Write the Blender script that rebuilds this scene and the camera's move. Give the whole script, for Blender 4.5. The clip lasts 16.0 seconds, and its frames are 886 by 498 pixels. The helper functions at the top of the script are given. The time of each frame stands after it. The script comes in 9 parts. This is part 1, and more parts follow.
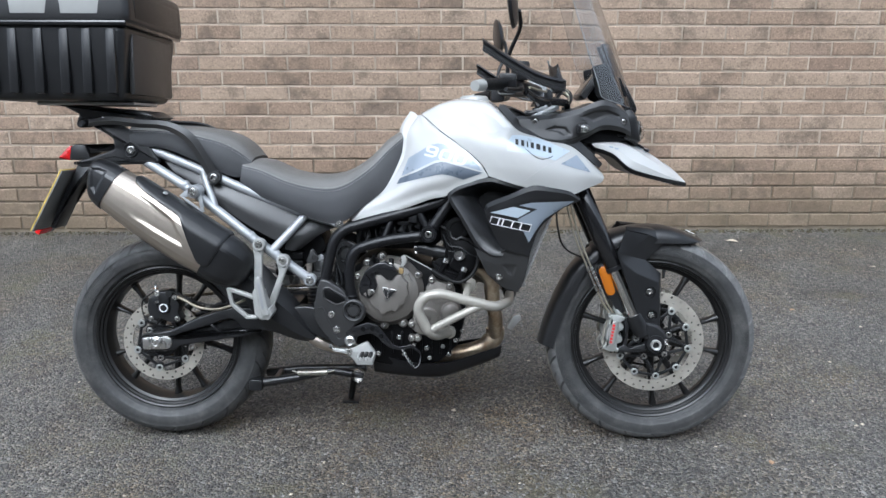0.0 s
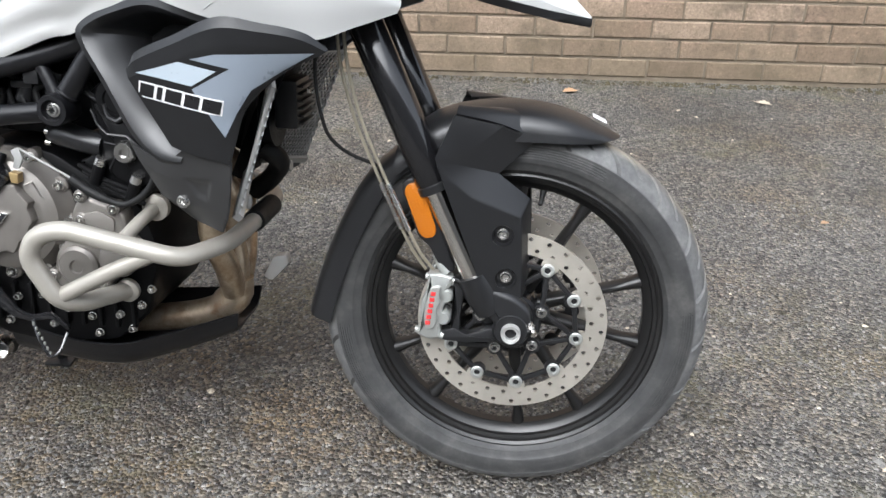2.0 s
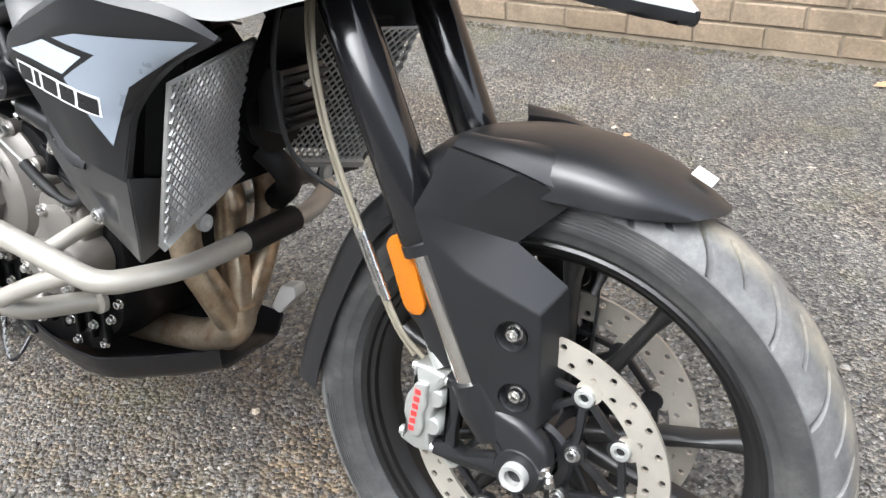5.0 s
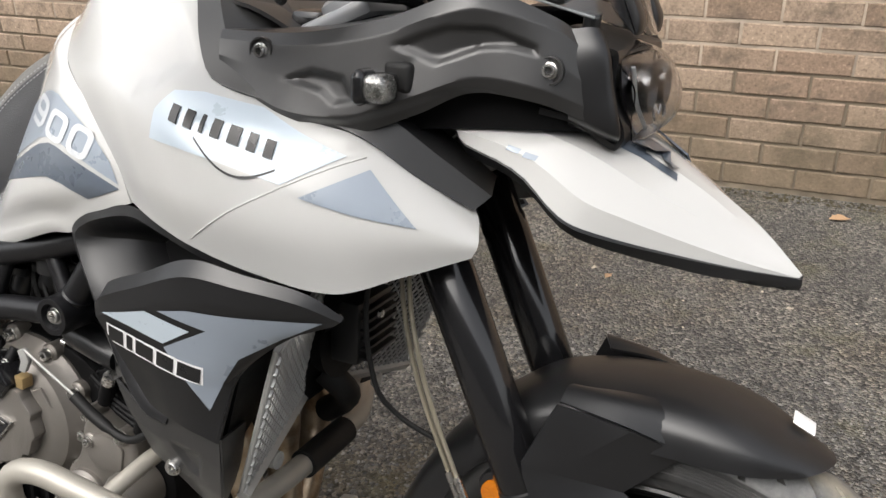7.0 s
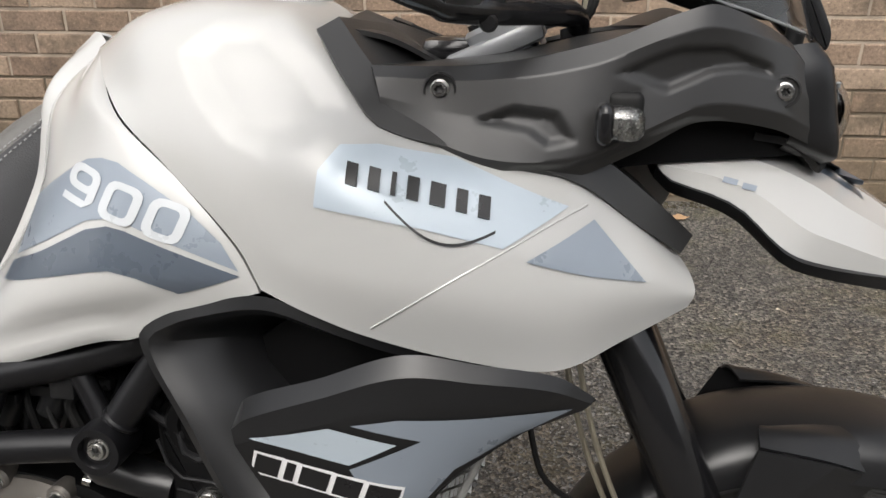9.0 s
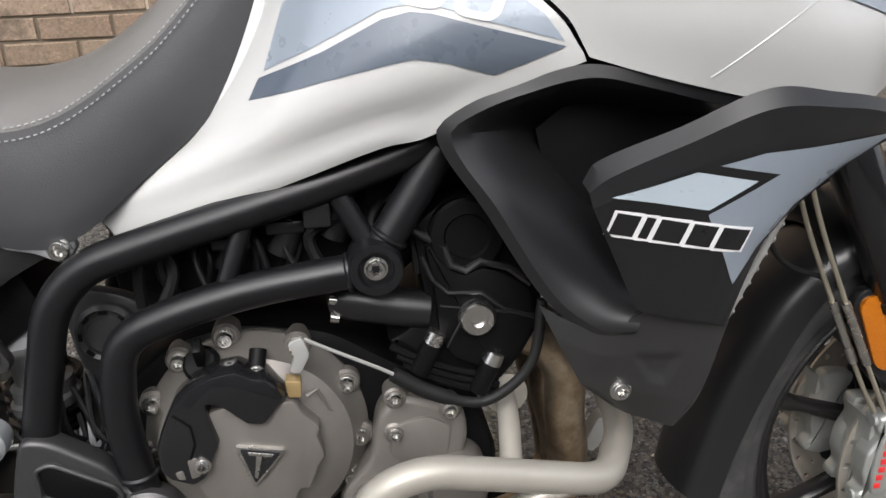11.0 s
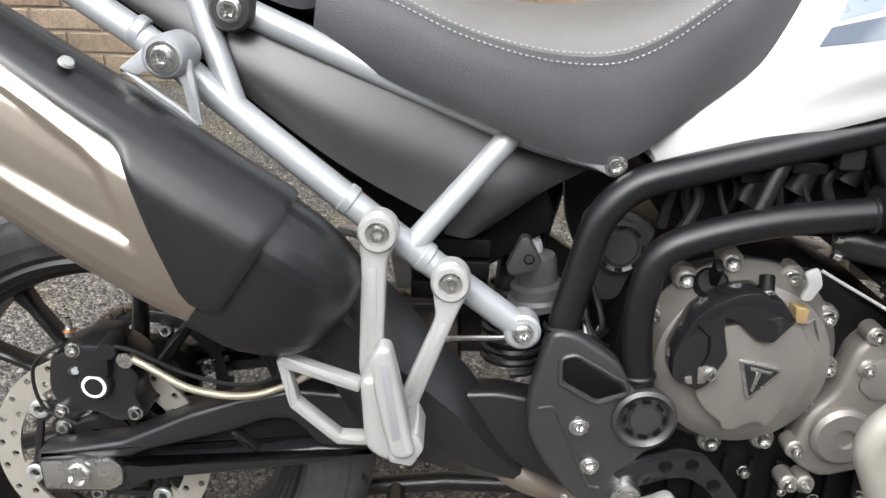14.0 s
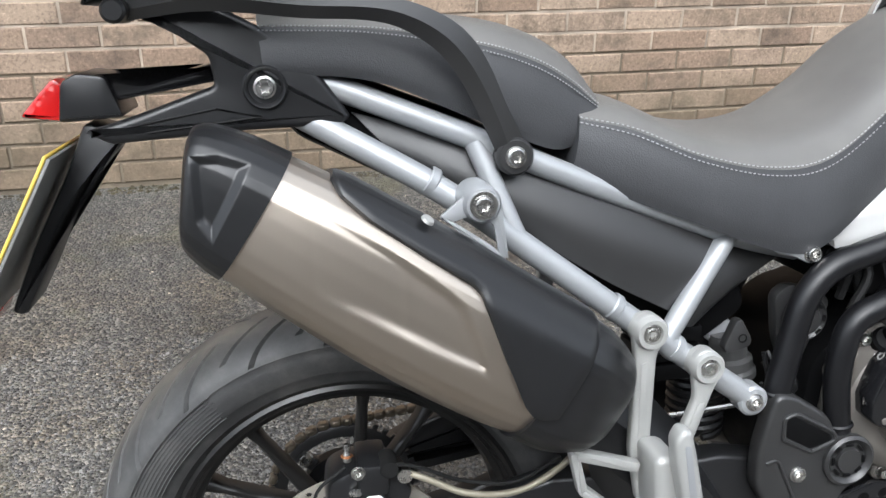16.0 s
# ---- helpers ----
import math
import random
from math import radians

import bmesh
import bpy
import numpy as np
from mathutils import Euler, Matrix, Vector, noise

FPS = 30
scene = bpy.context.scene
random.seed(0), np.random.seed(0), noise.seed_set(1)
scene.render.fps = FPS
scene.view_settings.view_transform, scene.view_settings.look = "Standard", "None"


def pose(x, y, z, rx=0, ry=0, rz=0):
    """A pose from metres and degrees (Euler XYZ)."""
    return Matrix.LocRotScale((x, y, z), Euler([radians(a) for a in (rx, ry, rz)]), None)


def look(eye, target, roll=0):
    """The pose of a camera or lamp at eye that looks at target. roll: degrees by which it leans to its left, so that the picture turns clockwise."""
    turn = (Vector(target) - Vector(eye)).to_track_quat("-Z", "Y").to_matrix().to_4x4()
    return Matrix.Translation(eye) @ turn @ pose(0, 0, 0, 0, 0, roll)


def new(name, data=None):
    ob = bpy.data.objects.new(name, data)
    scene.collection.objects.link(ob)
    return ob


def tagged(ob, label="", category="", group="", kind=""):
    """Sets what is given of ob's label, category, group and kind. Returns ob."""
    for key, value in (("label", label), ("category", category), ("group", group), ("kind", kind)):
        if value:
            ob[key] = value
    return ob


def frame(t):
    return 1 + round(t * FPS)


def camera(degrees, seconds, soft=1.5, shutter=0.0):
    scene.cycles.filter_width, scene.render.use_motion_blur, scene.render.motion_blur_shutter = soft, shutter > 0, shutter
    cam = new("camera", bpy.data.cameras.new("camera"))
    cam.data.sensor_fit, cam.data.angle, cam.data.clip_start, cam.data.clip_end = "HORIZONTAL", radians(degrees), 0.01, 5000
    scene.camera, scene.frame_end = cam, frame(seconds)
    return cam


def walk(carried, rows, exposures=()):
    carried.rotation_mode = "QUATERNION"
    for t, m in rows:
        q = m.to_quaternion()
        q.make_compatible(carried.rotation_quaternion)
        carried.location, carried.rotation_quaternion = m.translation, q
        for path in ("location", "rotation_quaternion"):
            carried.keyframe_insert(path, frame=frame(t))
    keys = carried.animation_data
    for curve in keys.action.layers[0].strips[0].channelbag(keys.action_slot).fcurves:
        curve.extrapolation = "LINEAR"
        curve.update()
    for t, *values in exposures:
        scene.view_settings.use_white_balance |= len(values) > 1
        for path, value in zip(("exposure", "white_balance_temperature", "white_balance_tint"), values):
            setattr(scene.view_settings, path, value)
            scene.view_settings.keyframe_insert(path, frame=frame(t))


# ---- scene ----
from mathutils.bvhtree import BVHTree

# ---- the camera and its way ----
cam = camera(55.0, 16.0)
PATH = [
    (0, (-0.058, -0.006, 1.42), (-0.008, 1.901, 0.82), 0.2),
    (0.5, (0.048, 0.323, 1.37), (0.101, 2.198, 0.675), 0.0),
    (1, (0.233, 0.596, 1.303), (0.282, 2.431, 0.508), 0.2),
    (1.5, (0.471, 0.895, 1.244), (0.467, 2.687, 0.356), 0.5),
    (2, (0.618, 1.242, 1.146), (0.521, 2.988, 0.176), 0.8),
    (2.5, (0.77, 1.485, 1.015), (0.51, 3.154, -0.056), 0.4),
    (3, (0.924, 1.665, 0.891), (0.507, 3.267, -0.231), -0.3),
    (3.5, (0.972, 1.734, 0.858), (0.403, 3.274, -0.285), -1.4),
    (4, (0.969, 1.76, 0.916), (0.281, 3.259, -0.216), -2.3),
    (4.5, (0.949, 1.774, 0.988), (0.177, 3.256, -0.111), -2.7),
    (5, (0.931, 1.794, 1.06), (0.107, 3.276, 0.0), -2.9),
    (5.2, (0.918, 1.798, 1.086), (0.081, 3.287, 0.046), -2.9),
    (7.3, (0.689, 1.796, 1.243), (0.042, 3.475, 0.372), -1.1),
    (7.5, (0.657, 1.789, 1.259), (0.048, 3.489, 0.398), -0.9),
    (8, (0.562, 1.816, 1.257), (0.073, 3.564, 0.417), -0.5),
    (8.2, (0.518, 1.825, 1.243), (0.092, 3.592, 0.407), -0.3),
    (10.5, (-0.013, 1.797, 1.115), (0.257, 3.573, 0.236), -1.0),
    (11, (-0.094, 1.773, 1.063), (0.215, 3.514, 0.13), -0.8),
    (11.5, (-0.157, 1.757, 1.03), (0.16, 3.477, 0.06), -0.4),
    (12, (-0.234, 1.745, 1.015), (0.081, 3.449, 0.018), 0.3),
    (12.5, (-0.302, 1.719, 1.01), (-0.039, 3.418, -0.013), 0.6),
    (13, (-0.374, 1.688, 1.013), (-0.162, 3.388, -0.018), 1.2),
    (13.5, (-0.43, 1.675, 1.024), (-0.293, 3.392, 0.008), 1.6),
    (14, (-0.51, 1.714, 1.051), (-0.437, 3.459, 0.077), 2.0),
    (14.5, (-0.612, 1.741, 1.1), (-0.545, 3.511, 0.171), 2.2),
    (15, (-0.701, 1.727, 1.133), (-0.575, 3.52, 0.256), 2.0),
    (15.5, (-0.837, 1.689, 1.155), (-0.571, 3.485, 0.316), 1.7),
    (16, (-0.962, 1.686, 1.148), (-0.533, 3.449, 0.308), 0.8),
]
walk(cam, [(t, look(eye, target, roll)) for t, eye, target, roll in PATH],
     exposures=[(0, 1.14, 5600, 7), (1.2, 1.40, 5950, 8), (2.0, 1.60, 6050, 9), (2.5, 1.97, 6150, 9), (3.0, 2.14, 6200, 9), (5.0, 2.18, 6100, 9), (6.3, 1.55, 6400, 10), (7.5, 1.00, 6680, 10), (8.2, 0.88, 6680, 10), (9.3, 0.84, 6600, 10), (10.5, 0.88, 6500, 11), (12.0, 1.72, 6300, 10), (13.5, 1.82, 6320, 9), (14.2, 1.64, 6280, 9), (15.0, 1.52, 6280, 10), (16.0, 1.45, 6020, 8)])

# ---- light and sky: a bright overcast day ----
SUN_UP, SUN_TURN = 52.0, 200.0
world = bpy.data.worlds.new("overcast_sky")
scene.world = world
world.use_nodes = True
wn = world.node_tree
wn.nodes.clear()
sky = wn.nodes.new("ShaderNodeTexSky")
sky.sky_type, sky.sun_disc = "NISHITA", False
sky.sun_elevation, sky.sun_rotation = radians(SUN_UP), radians(SUN_TURN)
sky.air_density, sky.dust_density, sky.ozone_density = 1.0, 4.0, 1.0
pale = wn.nodes.new("ShaderNodeHueSaturation")
pale.inputs["Saturation"].default_value = 0.22
bg = wn.nodes.new("ShaderNodeBackground")
bg.inputs["Strength"].default_value = 0.15
wout = wn.nodes.new("ShaderNodeOutputWorld")
wn.links.new(sky.outputs[0], pale.inputs["Color"])
wn.links.new(pale.outputs[0], bg.inputs["Color"])
wn.links.new(bg.outputs[0], wout.inputs["Surface"])
sun = new("sun", bpy.data.lights.new("sun", "SUN"))
sun.data.energy, sun.data.angle, sun.data.color = 0.85, radians(70), (1.0, 0.97, 0.93)
sun.matrix_world = look((0, 0, 8), (0.25, 0.75, 6.6))


# ---- materials ----
def shader(name):
    m = bpy.data.materials.new(name)
    m.use_nodes = True
    t = m.node_tree
    return m, t, t.nodes["Principled BSDF"]


def node(t, kind, **values):
    n = t.nodes.new(kind)
    for k, v in values.items():
        n.inputs[k.replace("_", " ")].default_value = v
    return n


def ramp(t, fac, stops):
    r = t.nodes.new("ShaderNodeValToRGB")
    while len(r.color_ramp.elements) < len(stops):
        r.color_ramp.elements.new(0.5)
    for e, (p, c) in zip(r.color_ramp.elements, stops):
        e.position, e.color = p, (*c, 1)
    t.links.new(fac, r.inputs["Fac"])
    return r


def coords(t, scale=(1, 1, 1)):
    tc = t.nodes.new("ShaderNodeTexCoord")
    mp = t.nodes.new("ShaderNodeMapping")
    mp.inputs["Scale"].default_value = scale
    t.links.new(tc.outputs["Object"], mp.inputs["Vector"])
    return mp.outputs[0]


def noise_tex(t, vec, scale, detail=4.0, rough=0.6):
    n = node(t, "ShaderNodeTexNoise", Scale=scale, Detail=detail, Roughness=rough)
    t.links.new(vec, n.inputs["Vector"])
    return n.outputs["Fac"]


def bump(t, height, strength, dist):
    b = node(t, "ShaderNodeBump", Strength=strength, Distance=dist)
    t.links.new(height, b.inputs["Height"])
    t.links.new(b.outputs[0], t.nodes["Principled BSDF"].inputs["Normal"])
    return b


def tone(c, k):
    return tuple(min(1.0, x * k) for x in c)


def surface(name, colour, rough=0.5, metal=0.0, grain=400.0, grain_bump=0.1, vary=0.12, coat=0.0, blotch=9.0, stretch=(1, 1, 1), rough_vary=0.1, spec=0.5):
    """A plain material with blotches, fine grain and uneven gloss."""
    m, t, p = shader(name)
    vec = coords(t, stretch)
    big = noise_tex(t, vec, blotch, 5)
    c = ramp(t, big, [(0.3, tone(colour, 1 - vary)), (0.7, tone(colour, 1 + vary))])
    t.links.new(c.outputs[0], p.inputs["Base Color"])
    fine = noise_tex(t, vec, grain, 2)
    mr = t.nodes.new("ShaderNodeMapRange")
    mr.inputs["To Min"].default_value, mr.inputs["To Max"].default_value = max(0.02, rough - rough_vary), min(1, rough + rough_vary)
    t.links.new(noise_tex(t, vec, blotch * 4, 4), mr.inputs["Value"])
    t.links.new(mr.outputs[0], p.inputs["Roughness"])
    p.inputs["Metallic"].default_value = metal
    p.inputs["Coat Weight"].default_value = coat
    p.inputs["Coat Roughness"].default_value = 0.04
    p.inputs["Specular IOR Level"].default_value = spec
    if grain_bump:
        bump(t, fine, grain_bump, 0.0006)
    return m


WHITE = surface("pearl_white_paint", (0.49, 0.49, 0.477), 0.22, 0, 900, 0.01, 0.015, coat=0.7, blotch=3, rough_vary=0.03)
SATIN = surface("satin_black_plastic", (0.0115, 0.0117, 0.0126), 0.33, 0, 1400, 0.12, 0.15, rough_vary=0.06, spec=0.5)
GREY = surface("dark_grey_plastic", (0.025, 0.0248, 0.025), 0.35, 0, 1500, 0.15, 0.12, rough_vary=0.06, spec=0.6)
GLOSS = surface("gloss_black_paint", (0.010, 0.010, 0.011), 0.18, 0, 600, 0.02, 0.1, coat=0.3)
FRAMEBLK = surface("powder_coat_black", (0.007, 0.007, 0.008), 0.34, 0, 1200, 0.15, 0.15, spec=0.38)
SILVER = surface("silver_powder_coat", (0.335, 0.345, 0.355), 0.38, 0.35, 1600, 0.1, 0.06)
BARS = surface("tan_stained_aluminium", (0.345, 0.325, 0.285), 0.40, 0.3, 700, 0.12, 0.12)
ALLOY = surface("satin_aluminium", (0.385, 0.385, 0.37), 0.40, 0.3, 700, 0.12, 0.08)
ENGINE = surface("bronze_grey_casting", (0.200, 0.185, 0.168), 0.38, 0.5, 1000, 0.45, 0.12)
CASTGREY = surface("grey_casting", (0.10, 0.10, 0.10), 0.42, 0.4, 1200, 0.3, 0.15)
CASE = surface("black_engine_casting", (0.0042, 0.0042, 0.0045), 0.45, 0.0, 900, 0.35, 0.2, spec=0.12)
CALIPER = surface("silver_anodised_caliper", (0.40, 0.41, 0.39), 0.34, 0.55, 900, 0.08, 0.08)
CHROME = surface("bright_steel", (0.66, 0.65, 0.63), 0.27, 1, 500, 0.03, 0.08)
POLISHED = surface("polished_fork_steel", (0.80, 0.78, 0.75), 0.13, 1, 300, 0.0, 0.03, rough_vary=0.02)
DISC = surface("brake_disc_steel", (0.42, 0.395, 0.345), 0.38, 0.55, 500, 0.08, 0.2, stretch=(1, 1, 1))
BRUSHED = surface("brushed_steel", (0.58, 0.512, 0.438), 0.38, 1, 900, 0.0, 0.03, blotch=2.0, rough_vary=0.02)
CHAIN = surface("oiled_chain_steel", (0.20, 0.17, 0.13), 0.38, 0.8, 500, 0.1, 0.2)
RUBBER = surface("grip_rubber", (0.008, 0.008, 0.008), 0.6, 0, 700, 0.3, 0.2, spec=0.3)
SPRING = surface("zinc_spring", (0.5, 0.48, 0.42), 0.35, 0.8, 400, 0.05, 0.15)
HOSE = surface("braided_hose", (0.34, 0.31, 0.24), 0.38, 0.5, 1500, 0.5, 0.15)
GLUE = surface("yellow_plate", (0.75, 0.55, 0.10), 0.45, 0, 400, 0.02, 0.08)
PLATEWHITE = surface("plate_back", (0.22, 0.22, 0.21), 0.5, 0, 400, 0.05, 0.1)
DECDARK = surface("slate_decal", (0.095, 0.115, 0.145), 0.3, 0.1, 800, 0.01, 0.05, coat=0.4)
DECMID = surface("grey_decal", (0.27, 0.31, 0.36), 0.3, 0.15, 800, 0.01, 0.04, coat=0.4)
DECPALE = surface("pale_blue_decal", (0.47, 0.54, 0.60), 0.3, 0.1, 800, 0.01, 0.04, coat=0.4)
DECPALE2 = surface("pale_figure_decal", (0.56, 0.585, 0.605), 0.3, 0.05, 800, 0.0, 0.03, coat=0.4)
DECWHITE = surface("white_decal", (0.80, 0.80, 0.80), 0.35, 0, 800, 0.0, 0.02)
EDGE = surface("pale_acrylic_edge", (0.22, 0.23, 0.235), 0.12, 0, 500, 0.0, 0.05)
STITCH = surface("pale_thread", (0.31, 0.31, 0.31), 0.7, 0, 800, 0.1, 0.1)
LAMPGREY = surface("smoked_reflector", (0.30, 0.30, 0.29), 0.25, 0.8, 260, 0.9, 0.5, blotch=120)
DECBLACK = surface("black_decal", (0.012, 0.012, 0.013), 0.3, 0, 800, 0.0, 0.05)
REDINK = surface("red_ink", (0.62, 0.03, 0.03), 0.4, 0, 600, 0.0, 0.05)
COPPER = surface("copper", (0.62, 0.28, 0.13), 0.35, 0.9, 600, 0.1, 0.1)
GOLD = surface("brass_tag", (0.46, 0.33, 0.16), 0.4, 0.6, 600, 0.1, 0.1)


def make_header():
    m, t, p = shader("heat_stained_steel")
    vec = coords(t)
    a = noise_tex(t, vec, 14, 6, 0.7)
    c = ramp(t, a, [(0.25, (0.16, 0.10, 0.06)), (0.42, (0.36, 0.27, 0.18)), (0.58, (0.56, 0.47, 0.35)), (0.75, (0.36, 0.20, 0.11))])
    t.links.new(c.outputs[0], p.inputs["Base Color"])
    p.inputs["Metallic"].default_value, p.inputs["Roughness"].default_value = 0.85, 0.36
    bump(t, noise_tex(t, vec, 120, 4), 0.25, 0.001)
    return m


HEADER = make_header()


def make_seat(name, colour, weave, relief):
    m, t, p = shader(name)
    vec = coords(t)
    c = ramp(t, noise_tex(t, vec, 8, 5), [(0.3, tone(colour, 0.85)), (0.7, tone(colour, 1.15))])
    t.links.new(c.outputs[0], p.inputs["Base Color"])
    p.inputs["Roughness"].default_value = 0.55
    w = node(t, "ShaderNodeTexVoronoi", Scale=weave)
    t.links.new(vec, w.inputs["Vector"])
    bump(t, w.outputs["Distance"], relief, 0.0010)
    return m


SEATSIDE = make_seat("ribbed_black_vinyl", (0.044, 0.045, 0.048), 640, 0.28)
SEATTOP = make_seat("grey_seat_vinyl", (0.120, 0.116, 0.109), 1100, 0.25)


def make_tyre(name, centre, crown, half, dirt):
    """Rubber: grey bloomed sidewalls, a paler scuffed tread and a dusty running band, all patchy."""
    m, t, p = shader(name)
    vec = coords(t)
    sep = t.nodes.new("ShaderNodeSeparateXYZ")
    t.links.new(vec, sep.inputs[0])
    wide = t.nodes.new("ShaderNodeMath")
    wide.operation = "ABSOLUTE"
    t.links.new(sep.outputs["Y"], wide.inputs[0])
    off = t.nodes.new("ShaderNodeVectorMath")
    off.operation = "SUBTRACT"
    t.links.new(vec, off.inputs[0])
    off.inputs[1].default_value = centre
    flat = t.nodes.new("ShaderNodeVectorMath")
    flat.operation = "MULTIPLY"
    t.links.new(off.outputs[0], flat.inputs[0])
    flat.inputs[1].default_value = (1, 0, 1)
    far = t.nodes.new("ShaderNodeVectorMath")
    far.operation = "LENGTH"
    t.links.new(flat.outputs[0], far.inputs[0])
    tread = node(t, "ShaderNodeMapRange", From_Min=crown - 0.030, From_Max=crown - 0.026)
    t.links.new(far.outputs["Value"], tread.inputs["Value"])
    band = node(t, "ShaderNodeMapRange", From_Min=half * 0.55, From_Max=half * 0.12)
    t.links.new(wide.outputs[0], band.inputs["Value"])
    c = ramp(t, noise_tex(t, vec, 17, 7, 0.72), [(0.30, (0.020, 0.0203, 0.021)), (0.50, (0.037, 0.0372, 0.037)), (0.72, (0.078, 0.076, 0.072))])
    scuff = ramp(t, noise_tex(t, vec, 24, 7, 0.75), [(0.30, (0.055, 0.056, 0.057)), (0.52, (0.105, 0.105, 0.104)), (0.74, (0.180, 0.177, 0.170))])
    mx = t.nodes.new("ShaderNodeMixRGB")
    soft = t.nodes.new("ShaderNodeMath")
    soft.operation = "MULTIPLY"
    soft.inputs[1].default_value = dirt
    t.links.new(tread.outputs[0], soft.inputs[0])
    t.links.new(soft.outputs[0], mx.inputs["Fac"])
    t.links.new(c.outputs[0], mx.inputs["Color1"])
    t.links.new(scuff.outputs[0], mx.inputs["Color2"])
    patch = ramp(t, noise_tex(t, vec, 13, 7, 0.7), [(0.36, (0.0, 0.0, 0.0)), (0.62, (0.85, 0.85, 0.85))])
    dust = t.nodes.new("ShaderNodeMath")
    dust.operation = "MULTIPLY"
    t.links.new(band.outputs[0], dust.inputs[0])
    t.links.new(patch.outputs[0], dust.inputs[1])
    both_ = t.nodes.new("ShaderNodeMath")
    both_.operation = "MULTIPLY"
    t.links.new(dust.outputs[0], both_.inputs[0])
    t.links.new(soft.outputs[0], both_.inputs[1])
    m2 = t.nodes.new("ShaderNodeMixRGB")
    t.links.new(both_.outputs[0], m2.inputs["Fac"])
    t.links.new(mx.outputs[0], m2.inputs["Color1"])
    m2.inputs["Color2"].default_value = (0.34, 0.305, 0.235, 1)
    t.links.new(m2.outputs[0], p.inputs["Base Color"])
    p.inputs["Roughness"].default_value = 0.55
    bump(t, noise_tex(t, vec, 350, 3), 0.2, 0.001)
    return m


TYRE = make_tyre("dusty_front_tyre", (1.541, 0.0, 0.333), 0.333, 0.054, 1.0)
REARTYRE = make_tyre("dusty_rear_tyre", (0.0, 0.0, 0.325), 0.322, 0.078, 0.3)
RIM = surface("satin_black_wheel", (0.0105, 0.0102, 0.0100), 0.33, 0.0, 900, 0.06, 0.15, spec=0.45)


def clear(name, colour, rough, ior=1.45, alpha_mix=0.0):
    m, t, p = shader(name)
    p.inputs["Base Color"].default_value = (*colour, 1)
    p.inputs["Roughness"].default_value, p.inputs["IOR"].default_value = rough, ior
    p.inputs["Transmission Weight"].default_value = 1.0
    return m


SCREEN = clear("clear_windscreen", (0.86, 0.87, 0.88), 0.02, 1.10)
SCREEN.node_tree.nodes["Principled BSDF"].inputs["Coat Weight"].default_value = 1.0
LENS = clear("clear_lens", (0.95, 0.95, 0.95), 0.03, 1.3)


def gem(name, colour, scale):
    m, t, p = shader(name)
    p.inputs["Base Color"].default_value = (*colour, 1)
    p.inputs["Roughness"].default_value = 0.16
    p.inputs["Coat Weight"].default_value = 0.6
    v = node(t, "ShaderNodeTexVoronoi", Scale=scale)
    t.links.new(coords(t), v.inputs["Vector"])
    bump(t, v.outputs["Distance"], 0.5, 0.0015)
    return m


AMBER = gem("amber_reflector", (0.40, 0.120, 0.006), 260)
RED = gem("red_lamp_lens", (0.60, 0.012, 0.012), 90)
MIRRORCHROME = surface("lamp_reflector", (0.30, 0.30, 0.31), 0.14, 1, 300, 0.1, 0.05)


